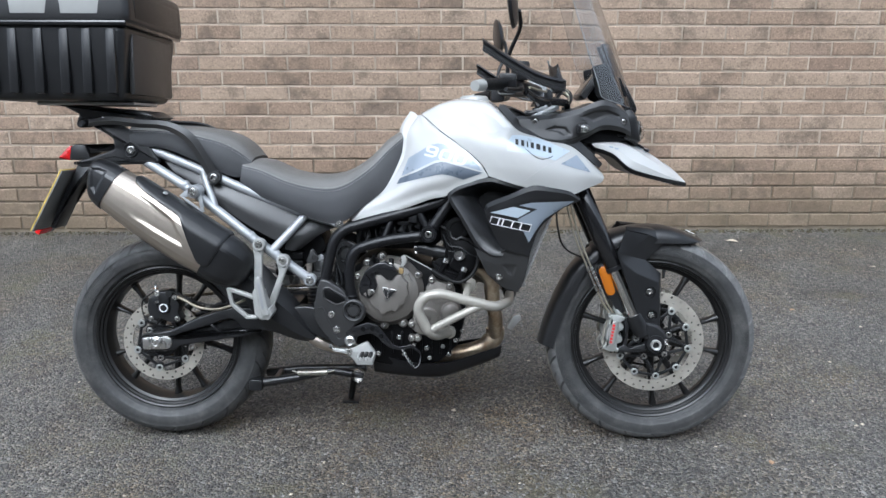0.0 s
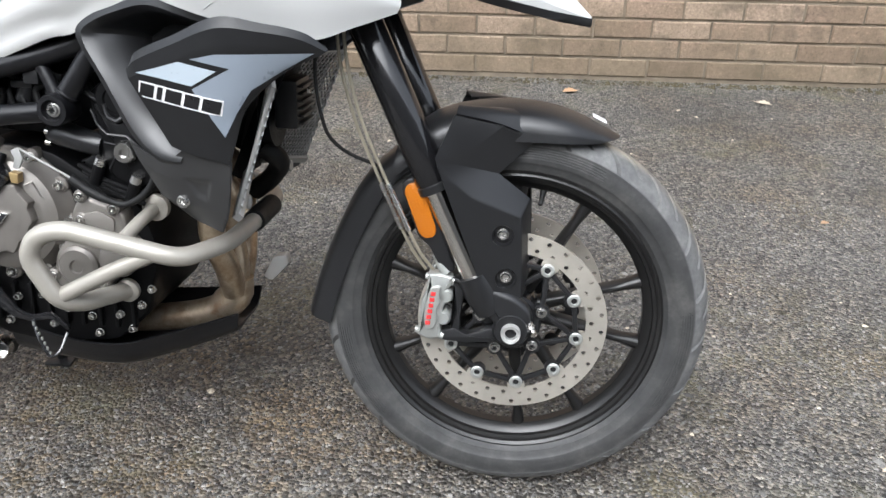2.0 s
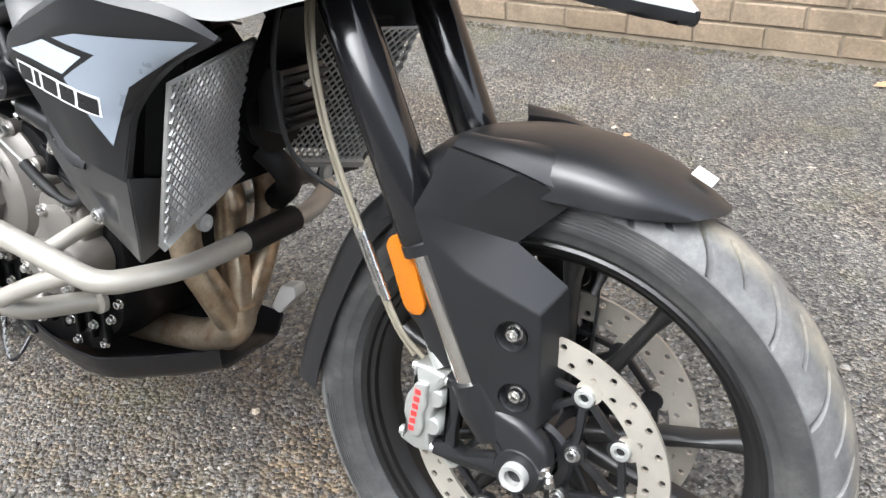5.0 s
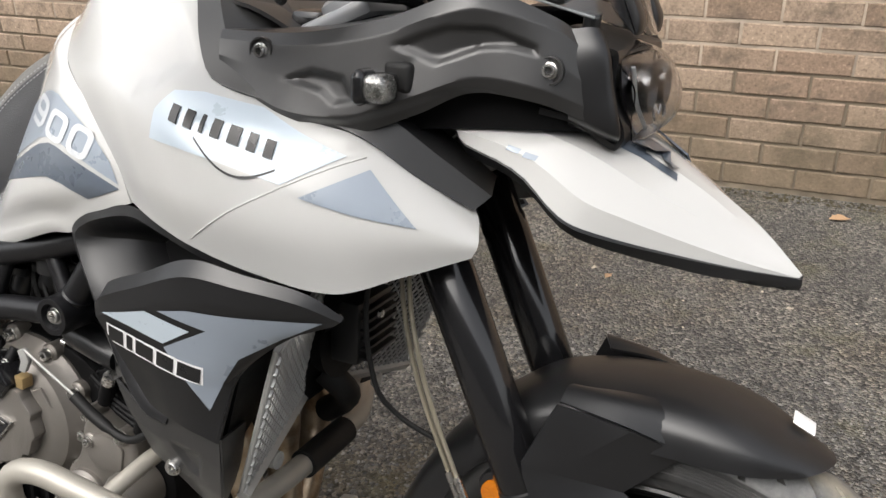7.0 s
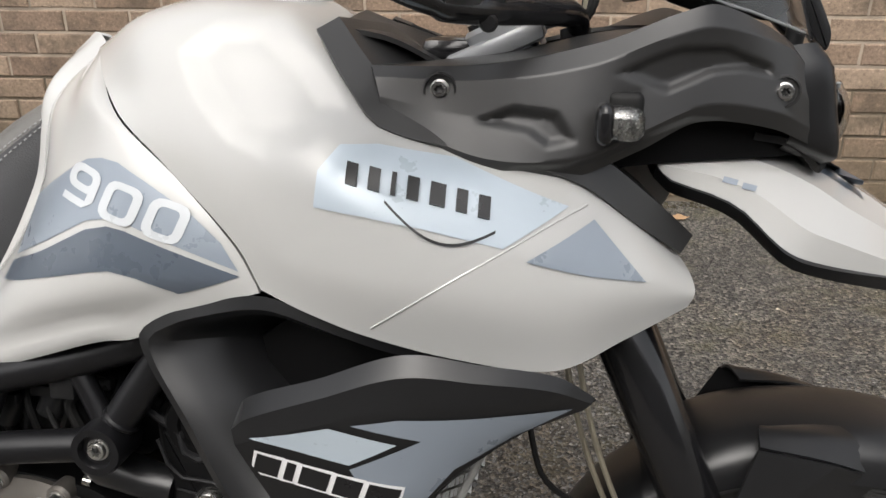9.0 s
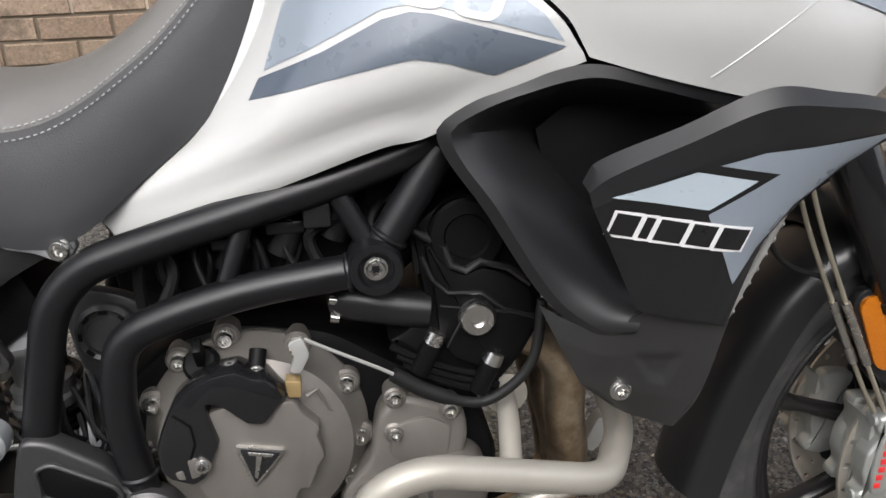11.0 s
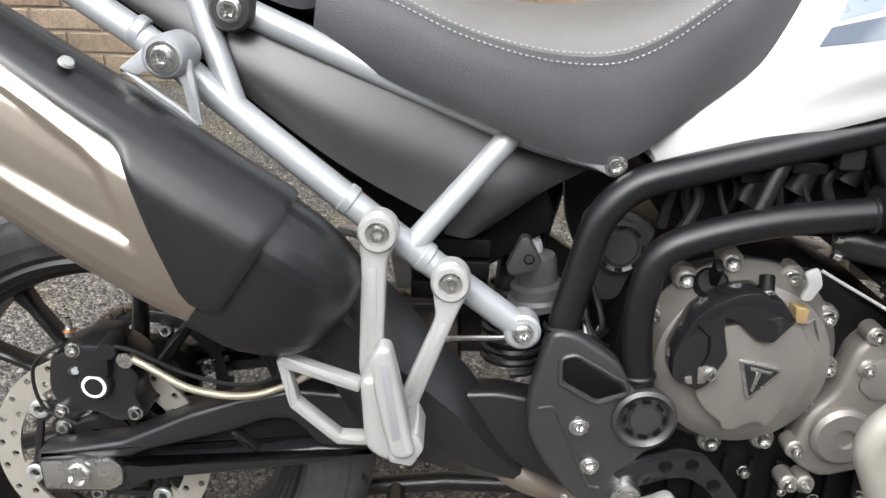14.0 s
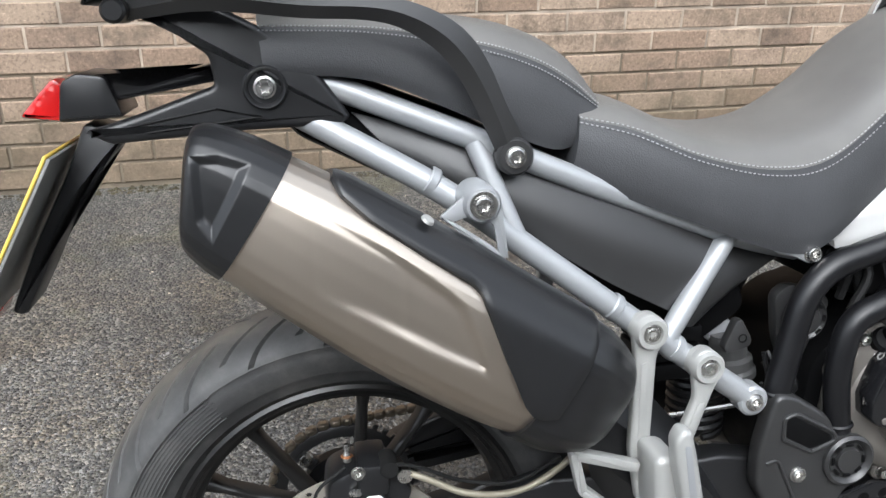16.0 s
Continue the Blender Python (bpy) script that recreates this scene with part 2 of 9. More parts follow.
def make_asphalt():
    m, t, p = shader("worn_asphalt")
    vec = coords(t)
    chips = node(t, "ShaderNodeTexVoronoi", Scale=125.0)
    chips.feature = "F1"
    t.links.new(vec, chips.inputs["Vector"])
    patch = noise_tex(t, vec, 1.1, 6, 0.65)
    moss = noise_tex(t, vec, 2.6, 7, 0.7)
    base = ramp(t, patch, [(0.30, (0.056, 0.055, 0.053)), (0.50, (0.098, 0.095, 0.089)), (0.72, (0.145, 0.138, 0.124))])
    tint = ramp(t, chips.outputs["Color"], [(0.12, (0.14, 0.14, 0.14)), (0.40, (0.70, 0.69, 0.67)), (0.70, (1.40, 1.35, 1.27)), (0.93, (2.5, 2.38, 2.2))])
    mul = t.nodes.new("ShaderNodeMixRGB")
    mul.blend_type = "MULTIPLY"
    mul.inputs["Fac"].default_value = 1.0
    t.links.new(base.outputs[0], mul.inputs["Color1"])
    t.links.new(tint.outputs[0], mul.inputs["Color2"])
    mm = t.nodes.new("ShaderNodeMixRGB")
    mossy = ramp(t, moss, [(0.53, (0, 0, 0)), (0.70, (0.62, 0.62, 0.62))])
    t.links.new(mossy.outputs[0], mm.inputs["Fac"])
    t.links.new(mul.outputs[0], mm.inputs["Color1"])
    mm.inputs["Color2"].default_value = (0.105, 0.096, 0.040, 1)
    earth = ramp(t, noise_tex(t, vec, 1.7, 8, 0.72), [(0.46, (0, 0, 0)), (0.66, (0.62, 0.62, 0.62))])
    me = t.nodes.new("ShaderNodeMixRGB")
    me.blend_type = "MULTIPLY"
    # browner, darker tint round one spot beneath the motorcycle, broken up by noise
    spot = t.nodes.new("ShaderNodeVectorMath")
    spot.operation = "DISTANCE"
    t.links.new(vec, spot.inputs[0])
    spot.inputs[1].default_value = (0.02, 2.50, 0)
    brown_spot = node(t, "ShaderNodeMapRange", From_Min=0.95, From_Max=0.25)
    t.links.new(spot.outputs["Value"], brown_spot.inputs["Value"])
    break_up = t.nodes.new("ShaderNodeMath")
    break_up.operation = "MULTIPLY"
    t.links.new(brown_spot.outputs[0], break_up.inputs[0])
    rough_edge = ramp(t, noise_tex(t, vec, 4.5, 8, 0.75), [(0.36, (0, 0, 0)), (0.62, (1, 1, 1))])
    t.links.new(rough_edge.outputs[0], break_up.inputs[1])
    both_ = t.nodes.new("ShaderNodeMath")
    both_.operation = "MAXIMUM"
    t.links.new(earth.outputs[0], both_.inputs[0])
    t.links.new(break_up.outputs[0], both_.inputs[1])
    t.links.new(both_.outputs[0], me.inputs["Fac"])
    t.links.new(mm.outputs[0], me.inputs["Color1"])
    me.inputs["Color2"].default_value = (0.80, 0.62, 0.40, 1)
    t.links.new(me.outputs[0], p.inputs["Base Color"])
    rr = ramp(t, patch, [(0.3, (0.42, 0.42, 0.42)), (0.7, (0.75, 0.75, 0.75))])
    t.links.new(rr.outputs[0], p.inputs["Roughness"])
    b1 = bump(t, chips.outputs["Distance"], 1.0, 0.010)
    b1.invert = True
    return m


ASPHALT = make_asphalt()


def make_chip():
    m, t, p = shader("asphalt_chippings")
    gi = t.nodes.new("ShaderNodeNewGeometry")
    c = ramp(t, gi.outputs["Random Per Island"], [(0.0, (0.022, 0.021, 0.021)), (0.4, (0.070, 0.067, 0.063)), (0.8, (0.140, 0.134, 0.124)), (1.0, (0.25, 0.238, 0.22))])
    t.links.new(c.outputs[0], p.inputs["Base Color"])
    p.inputs["Roughness"].default_value = 0.55
    return m


CHIPS = make_chip()


def make_brick():
    m, t, p = shader("weathered_buff_brick")
    oi = t.nodes.new("ShaderNodeObjectInfo")
    gi = t.nodes.new("ShaderNodeNewGeometry")
    add = t.nodes.new("ShaderNodeMath")
    add.operation = "ADD"
    t.links.new(oi.outputs["Random"], add.inputs[0])
    t.links.new(gi.outputs["Random Per Island"], add.inputs[1])
    fr = t.nodes.new("ShaderNodeMath")
    fr.operation = "FRACT"
    t.links.new(add.outputs[0], fr.inputs[0])
    c = ramp(t, fr.outputs[0], [(0.0, (0.262, 0.184, 0.130)), (0.45, (0.330, 0.242, 0.174)), (0.8, (0.370, 0.278, 0.204)), (1.0, (0.232, 0.160, 0.115))])
    geo = gi.outputs["Position"]
    speck = noise_tex(t, geo, 95, 5, 0.75)
    sr = ramp(t, speck, [(0.28, (0.42, 0.41, 0.40)), (0.46, (0.95, 0.95, 0.95)), (0.60, (1.12, 1.11, 1.10)), (0.70, (1.9, 1.88, 1.85))])
    mul = t.nodes.new("ShaderNodeMixRGB")
    mul.blend_type, mul.inputs["Fac"].default_value = "MULTIPLY", 1.0
    t.links.new(c.outputs[0], mul.inputs["Color1"])
    t.links.new(sr.outputs[0], mul.inputs["Color2"])
    stain = noise_tex(t, geo, 4.5, 8, 0.74)
    st = ramp(t, stain, [(0.50, (0, 0, 0)), (0.60, (0.5, 0.5, 0.5)), (0.72, (0.9, 0.9, 0.9))])
    mx = t.nodes.new("ShaderNodeMixRGB")
    t.links.new(st.outputs[0], mx.inputs["Fac"])
    t.links.new(mul.outputs[0], mx.inputs["Color1"])
    mx.inputs["Color2"].default_value = (0.085, 0.066, 0.048, 1)
    # dark brown tint, stronger towards the foot of the wall, with an uneven upper edge
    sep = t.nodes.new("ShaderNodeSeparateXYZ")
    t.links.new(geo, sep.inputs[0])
    ragged_z = t.nodes.new("ShaderNodeMath")
    ragged_z.operation = "MULTIPLY_ADD"
    t.links.new(noise_tex(t, geo, 3.5, 8, 0.75), ragged_z.inputs[0])
    ragged_z.inputs[1].default_value = 0.85
    t.links.new(sep.outputs["Z"], ragged_z.inputs[2])
    foot_tint = ramp(t, ragged_z.outputs[0], [(0.38, (0.75, 0.75, 0.75)), (0.62, (0.45, 0.45, 0.45)), (0.86, (0, 0, 0))])
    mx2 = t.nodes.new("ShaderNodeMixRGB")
    t.links.new(foot_tint.outputs[0], mx2.inputs["Fac"])
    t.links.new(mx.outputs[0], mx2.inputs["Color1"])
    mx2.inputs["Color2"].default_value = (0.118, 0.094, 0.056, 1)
    t.links.new(mx2.outputs[0], p.inputs["Base Color"])
    p.inputs["Roughness"].default_value = 0.85
    bump(t, noise_tex(t, geo, 120, 7, 0.75), 0.9, 0.005)
    return m


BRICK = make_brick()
MORTAR = surface("pale_mortar", (0.37, 0.305, 0.24), 0.9, 0, 300, 0.8, 0.38, blotch=6)
MORTARDK = surface("dark_foot_mortar", (0.17, 0.138, 0.10), 0.9, 0, 200, 0.8, 0.35)
LEAF = surface("dry_leaf", (0.42, 0.27, 0.155), 0.6, 0, 300, 0.3, 0.2)
PALELEAF = surface("pale_dry_leaf", (0.50, 0.44, 0.34), 0.6, 0, 300, 0.3, 0.2)
MOSS = surface("moss", (0.052, 0.043, 0.022), 0.9, 0, 300, 0.5, 0.4)


# ---- mesh helpers ----
def part(name, bm, material, parent=None, label="", sharp=38):
    """Links a bmesh as one mesh object under a thing or a part."""
    me = bpy.data.meshes.new(name)
    bmesh.ops.recalc_face_normals(bm, faces=bm.faces)
    bm.to_mesh(me)
    bm.free()
    for f in me.polygons:
        f.use_smooth = True
    me.set_sharp_from_angle(angle=radians(sharp))
    me.materials.append(material)
    ob = new(name, me)
    if parent:
        ob.parent = parent
    if label:
        ob["label"] = label
    return ob


def spline(pts, n):
    """n points on a smooth curve through pts, evenly by parameter length."""
    P = [Vector(p) for p in pts]
    if len(P) == 2:
        return [P[0].lerp(P[1], i / (n - 1)) for i in range(n)]
    d = [0.0]
    for a, b in zip(P, P[1:]):
        d.append(d[-1] + max((b - a).length, 1e-6))
    out = []
    for i in range(n):
        s = d[-1] * i / (n - 1)
        k = 0
        while k < len(P) - 2 and d[k + 1] < s:
            k += 1
        u = (s - d[k]) / (d[k + 1] - d[k])
        p0, p1, p2, p3 = P[max(k - 1, 0)], P[k], P[k + 1], P[min(k + 2, len(P) - 1)]
        t1 = (p2 - p0) / ((d[k + 1] - d[max(k - 1, 0)]) or 1) * (d[k + 1] - d[k])
        t2 = (p3 - p1) / ((d[min(k + 2, len(P) - 1)] - d[k]) or 1) * (d[k + 1] - d[k])
        h = u * u
        c = h * u
        out.append((2 * c - 3 * h + 1) * p1 + (c - 2 * h + u) * t1 + (3 * h - 2 * c) * p2 + (c - h) * t2)
    return out


def bend(pts, r, step=5):
    """A polyline with its inner corners rounded to about radius r."""
    P = [Vector(p) for p in pts]
    out = [P[0]]
    for a, b, c in zip(P, P[1:], P[2:]):
        k = min(r, (a - b).length * 0.49, (c - b).length * 0.49)
        s, e = b + (a - b).normalized() * k, b + (c - b).normalized() * k
        for i in range(step + 1):
            u = i / step
            out.append((1 - u) ** 2 * s + 2 * u * (1 - u) * b + u * u * e)
    out.append(P[-1])
    return out


def tube(path, r, seg=14, bm=None, caps=True):
    """A round tube along a polyline; r a number or one for each point."""
    bm = bm or bmesh.new()
    P = [Vector(p) for p in path]
    rs = r if isinstance(r, (list, tuple)) else [r] * len(P)
    up = Vector((0.13, 0.97, 0.21)).normalized()
    rings = []
    for i, p in enumerate(P):
        t = (P[min(i + 1, len(P) - 1)] - P[max(i - 1, 0)]).normalized()
        n = up - t * up.dot(t)
        n = n.normalized() if n.length > 1e-3 else t.orthogonal().normalized()
        up = n
        b = t.cross(n)
        rings.append([bm.verts.new(p + rs[i] * (math.cos(a) * n + math.sin(a) * b)) for a in [2 * math.pi * k / seg for k in range(seg)]])
    for a, b in zip(rings, rings[1:]):
        for k in range(seg):
            bm.faces.new((a[k], a[(k + 1) % seg], b[(k + 1) % seg], b[k]))
    if caps:
        bm.faces.new(rings[0])
        bm.faces.new(rings[-1])
    return bm


def lathe(profile, centre, seg=64, bm=None, axis="y", closed=False):
    """Turns a profile of (radius, along) round an axis through centre."""
    bm = bm or bmesh.new()
    c = Vector(centre)
    ax = Vector(axis) if not isinstance(axis, str) else {"x": Vector((1, 0, 0)), "y": Vector((0, 1, 0)), "z": Vector((0, 0, 1))}[axis]
    ax = ax.normalized()
    u = ax.orthogonal().normalized() if abs(ax.y) < 0.999 else Vector((1, 0, 0))
    v = ax.cross(u)
    rings = []
    for r, h in profile:
        if r < 1e-6:
            rings.append([bm.verts.new(c + ax * h)])
        else:
            rings.append([bm.verts.new(c + ax * h + r * (math.cos(a) * u + math.sin(a) * v)) for a in [2 * math.pi * k / seg for k in range(seg)]])
    pairs = list(zip(rings, rings[1:])) + ([(rings[-1], rings[0])] if closed else [])
    for a, b in pairs:
        if len(a) == 1 and len(b) == 1:
            continue
        for k in range(seg):
            j = (k + 1) % seg
            if len(a) == 1:
                bm.faces.new((a[0], b[k], b[j]))
            elif len(b) == 1:
                bm.faces.new((a[k], a[j], b[0]))
            else:
                bm.faces.new((a[k], a[j], b[j], b[k]))
    return bm


def thicken(bm, thick):
    """Gives an open sheet a thickness, inwards to the machine's middle line."""
    bmesh.ops.recalc_face_normals(bm, faces=bm.faces)
    bm.normal_update()
    way = sum(f.normal.dot(Vector((0, c.y, c.z - 0.45))) * f.calc_area() for f in bm.faces for c in (f.calc_center_median(),))
    k = -thick if way >= 0 else thick
    bm.verts.index_update()
    back = [bm.verts.new(v.co + v.normal * k) for v in list(bm.verts)]
    rim = [e for e in bm.edges if e.is_boundary]
    faces = list(bm.faces)
    for f in faces:
        bm.faces.new([back[v.index] for v in reversed(f.verts)])
    for e in rim:
        a, b = e.verts
        bm.faces.new((b, a, back[a.index], back[b.index]))


def inside(poly, x, z):
    """Signed distance to an outline: more than zero within."""
    best, odd = 1e9, False
    for (x1, z1), (x2, z2) in zip(poly, poly[1:] + poly[:1]):
        dx, dz = x2 - x1, z2 - z1
        u = max(0.0, min(1.0, ((x - x1) * dx + (z - z1) * dz) / (dx * dx + dz * dz + 1e-12)))
        best = min(best, math.hypot(x - x1 - u * dx, z - z1 - u * dz))
        if (z1 > z) != (z2 > z) and x < x1 + (z - z1) * dx / dz:
            odd = not odd
    return best if odd else -best


def dent(ob, outline, depth, soft=0.006, least=0.03, fade=None):
    """Presses an (x, z) outline into a side panel (or out of it: depth below zero), with sloped edges."""
    lo_x, hi_x = min(p[0] for p in outline), max(p[0] for p in outline)
    lo_z, hi_z = min(p[1] for p in outline), max(p[1] for p in outline)
    for v in ob.data.vertices:
        x, y, z = v.co
        if lo_x < x < hi_x and lo_z < z < hi_z and abs(y) > least:
            d = inside(outline, x, z)
            if d > 0:
                k = min(1.0, d / soft)
                if fade:
                    k *= min(1.0, max(0.0, (x - fade[0]) / (fade[1] - fade[0])))
                v.co.y = y - math.copysign(depth * k, y)
    ob.data.update()
    ob.data.set_sharp_from_angle(angle=radians(38))


def surf(rails, n=28, m=5, thick=0.004, across="smooth", mirror=False):
    """A panel through several rails (each a few points), given a thickness towards the machine's middle."""
    bm = bmesh.new()
    R = [spline(r, n) for r in rails]
    rows = []
    cols = [[r[i] for r in R] for i in range(n)]
    if across == "smooth":
        cols = [spline(c, (len(R) - 1) * m + 1) for c in cols]
    elif across == "facet":
        cols = [[a.lerp(b, k / m) for a, b in zip(c, c[1:]) for k in range(m)] + [c[-1]] for c in cols]
    rows = [[bm.verts.new((p.x, -p.y if mirror else p.y, p.z)) for p in c] for c in cols]
    faces = []
    for a, b in zip(rows, rows[1:]):
        for k in range(len(a) - 1):
            q = [a[k], a[k + 1], b[k + 1], b[k]]
            try:
                faces.append(bm.faces.new(q))
            except ValueError:
                pass
    bmesh.ops.remove_doubles(bm, verts=bm.verts, dist=1e-5)
    if thick:
        thicken(bm, thick)
    return bm


def plate(outline, y0, y1, bevel=0.003, round_corners=0.0, seg=2, holes=(), mirror=False):
    """A slab with the given (x, z) outline between two y planes, with bevelled edges."""
    bm = bmesh.new()
    pts = [Vector((x, 0, z)) for x, z in outline]
    if round_corners:
        ring = []
        k = len(pts)
        for i in range(k):
            a, b, c = pts[i - 1], pts[i], pts[(i + 1) % k]
            d = min(round_corners, (a - b).length * 0.45, (c - b).length * 0.45)
            s, e = b + (a - b).normalized() * d, b + (c - b).normalized() * d
            for j in range(5):
                u = j / 4
                ring.append((1 - u) ** 2 * s + 2 * u * (1 - u) * b + u * u * e)
        pts = ring
    if mirror:
        y0, y1 = -y0, -y1
    v0 = [bm.verts.new((p.x, y0, p.z)) for p in pts]
    f = bm.faces.new(v0)
    ret = bmesh.ops.extrude_face_region(bm, geom=[f])
    vs = [g for g in ret["geom"] if isinstance(g, bmesh.types.BMVert)]
    bmesh.ops.translate(bm, verts=vs, vec=(0, y1 - y0, 0))
    if bevel:
        es = [e for e in bm.edges if abs(e.verts[0].co.y - e.verts[1].co.y) < 1e-6]
        bmesh.ops.bevel(bm, geom=es, offset=bevel, segments=seg, affect="EDGES", profile=0.5)
    return bm


def box(lo, hi, bevel=0.004, m=None, seg=2, bm=None):
    own = bmesh.new()
    bmesh.ops.create_cube(own, size=1.0)
    for v in own.verts:
        v.co = Vector([lo[i] + (v.co[i] + 0.5) * (hi[i] - lo[i]) for i in range(3)])
    if bevel:
        bmesh.ops.bevel(own, geom=own.edges[:], offset=bevel, segments=seg, affect="EDGES", profile=0.5)
    if m:
        own.transform(m)
    if bm:
        tmp = bpy.data.meshes.new("tmp")
        own.to_mesh(tmp)
        own.free()
        bm.from_mesh(tmp)
        bpy.data.meshes.remove(tmp)
        return bm
    return own


def bolt_mesh(c, r=0.008, h=0.006, side=-1, bm=None):
    """A flanged bolt head with a six-lobed socket, pointing sideways (side -1: to the machine's right)."""
    bm = bm or bmesh.new()
    s, n = side, 24
    rings = []
    for k, y, lobe in ((1.12, 0, 0), (1.12, 0.0012, 0), (0.92, 0.0016, 0), (0.90, h - 0.0012, 0), (0.80, h, 0), (0.52, h, 0.10), (0.47, h - 0.001, 0.10), (0.44, h - 0.0065, 0.10)):
        ring = []
        for i in range(n):
            a = 2 * math.pi * i / n
            q = r * (k + lobe * math.cos(6 * a))
            ring.append(bm.verts.new((c[0] + q * math.cos(a), c[1] + s * y, c[2] + q * math.sin(a))))
        rings.append(ring)
    for a, b in zip(rings, rings[1:]):
        for k in range(n):
            bm.faces.new((a[k], a[(k + 1) % n], b[(k + 1) % n], b[k]))
    bm.faces.new(rings[-1])
    return bm


def decal(name, outline, onto, material, parent, off=0.0012, cuts=3, label="", thick=0.0):
    """A thin sticker with an (x, z) outline, laid on the right side of a panel."""
    from_side = bmesh.new()
    vs = [from_side.verts.new((x, -1.0, z)) for x, z in outline]
    from_side.faces.new(vs)
    bmesh.ops.triangulate(from_side, faces=from_side.faces[:])
    for _ in range(cuts):
        bmesh.ops.subdivide_edges(from_side, edges=from_side.edges[:], cuts=1, use_grid_fill=True)
    return lay(name, from_side, onto, material, parent, off, label, thick)


def lay(name, bm, onto, material, parent, off, label, thick=0.0):
    tree = onto if isinstance(onto, list) else [onto]
    trees = [BVHTree.FromPolygons([v.co.copy() for v in o.data.vertices], [tuple(f.vertices) for f in o.data.polygons]) for o in tree]
    bmesh.ops.triangulate(bm, faces=bm.faces[:])
    last = None
    for v in bm.verts:
        best = None
        for tr in trees:
            h = tr.ray_cast(Vector((v.co.x, -1.0, v.co.z)), Vector((0, 1, 0)), 1.0)
            if h[0] is not None and (best is None or h[0].y < best):
                best = h[0].y
        if best is None:
            near = [tr.find_nearest(Vector((v.co.x, last if last else -0.22, v.co.z))) for tr in trees]
            best = min(n[0].y for n in near)
        last = best
        v.co.y = best - off
    if thick:
        thicken(bm, thick)
    return part(name, bm, material, parent, label)


def side_y(onto, x, z):
    """How far out a panel's right side stands at a place."""
    tr = BVHTree.FromPolygons([v.co.copy() for v in onto.data.vertices], [tuple(f.vertices) for f in onto.data.polygons])
    h = tr.ray_cast(Vector((x, -1.0, z)), Vector((0, 1, 0)), 1.0)
    return abs(h[0].y) if h[0] is not None else 0.15


# ---- the ground ----
bm = bmesh.new()
xs = [-400, -40, -8, -3, 0, 3, 8, 40, 400]
ys = [-400, -40, -6, -1, 2, 3.5, 4.84, 40, 400]
vv = [[bm.verts.new((x, y, 0)) for x in xs] for y in ys]
for j in range(len(ys) - 1):
    for i in range(len(xs) - 1):
        bm.faces.new((vv[j][i], vv[j][i + 1], vv[j + 1][i + 1], vv[j + 1][i]))
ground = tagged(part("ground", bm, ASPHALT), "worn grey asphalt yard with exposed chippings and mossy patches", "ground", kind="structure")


def scatter(name, count, area, size, material, label, category, seed, flat=0.42):
    """Many small angular stones, half sunk in the ground, in one mesh."""
    rng = np.random.default_rng(seed)
    x0, x1, y0, y1 = area
    c = np.c_[rng.uniform(x0, x1, count), rng.uniform(y0, y1, count), np.zeros(count)]
    s = size * rng.lognormal(0, 0.35, count)
    base = np.array([(1, 0, 0), (0.3, 0.95, 0), (-0.8, 0.6, 0), (-0.8, -0.6, 0), (0.3, -0.95, 0), (0.15, 0.1, 1)])
    a = rng.uniform(0, 2 * np.pi, count)
    ca, sa = np.cos(a), np.sin(a)
    jit = rng.uniform(0.7, 1.25, (count, 6, 3))
    p = base[None] * jit
    px = p[:, :, 0] * ca[:, None] - p[:, :, 1] * sa[:, None] * 0.8
    py = p[:, :, 0] * sa[:, None] + p[:, :, 1] * ca[:, None] * 0.8
    v = np.stack([px * s[:, None], py * s[:, None], p[:, :, 2] * s[:, None] * flat], -1) + c[:, None, :]
    v[:, :5, 2] -= 0.0006
    f = np.array([(0, 1, 5), (1, 2, 5), (2, 3, 5), (3, 4, 5), (4, 0, 5)])
    faces = (f[None] + (np.arange(count) * 6)[:, None, None]).reshape(-1, 3)
    me = bpy.data.meshes.new(name)
    me.from_pydata(v.reshape(-1, 3).tolist(), [], faces.tolist())
    me.materials.append(material)
    return tagged(new(name, me), label, category, kind="stuff")


scatter("chippings", 105000, (-1.9, 2.4, 1.75, 3.7), 0.0037, CHIPS, "grey stone chippings set in the asphalt", "gravel", 3)

# ---- an unseen plain wall, added behind the camera to darken side reflections ----
tagged(part("reflection_wall_south", box((-18, -7.2, 0.0), (18, -7.0, 6.2), 0.02), surface("unseen_wall_grey", (0.15, 0.145, 0.138), 0.85, 0, 120, 0.4, 0.2, blotch=1.2)), "unseen plain grey wall added to darken side reflections", "wall", kind="structure")

# ---- the brick wall ----
WALL_Y, BED, PITCH, JOINT0, BED0 = 4.87, 0.0838, 0.246, 0.793, 0.016
wall = tagged(part("wall_north", box((-14, WALL_Y + 0.005, 0.44), (14, WALL_Y + 0.22, 3.47), 0), MORTAR), "weathered buff brick wall with pale mortar joints", "wall", kind="structure")
# the lower courses get a darker mortar, set further back
part("wall_foot", box((-14, WALL_Y + 0.0075, -0.05), (14, WALL_Y + 0.22, 0.44), 0), MORTARDK, wall, "wall foot with dark raked joints")
part("coping", box((-14, WALL_Y - 0.03, 3.47), (14, WALL_Y + 0.25, 3.55), 0.01), MORTAR, wall, "concrete coping")


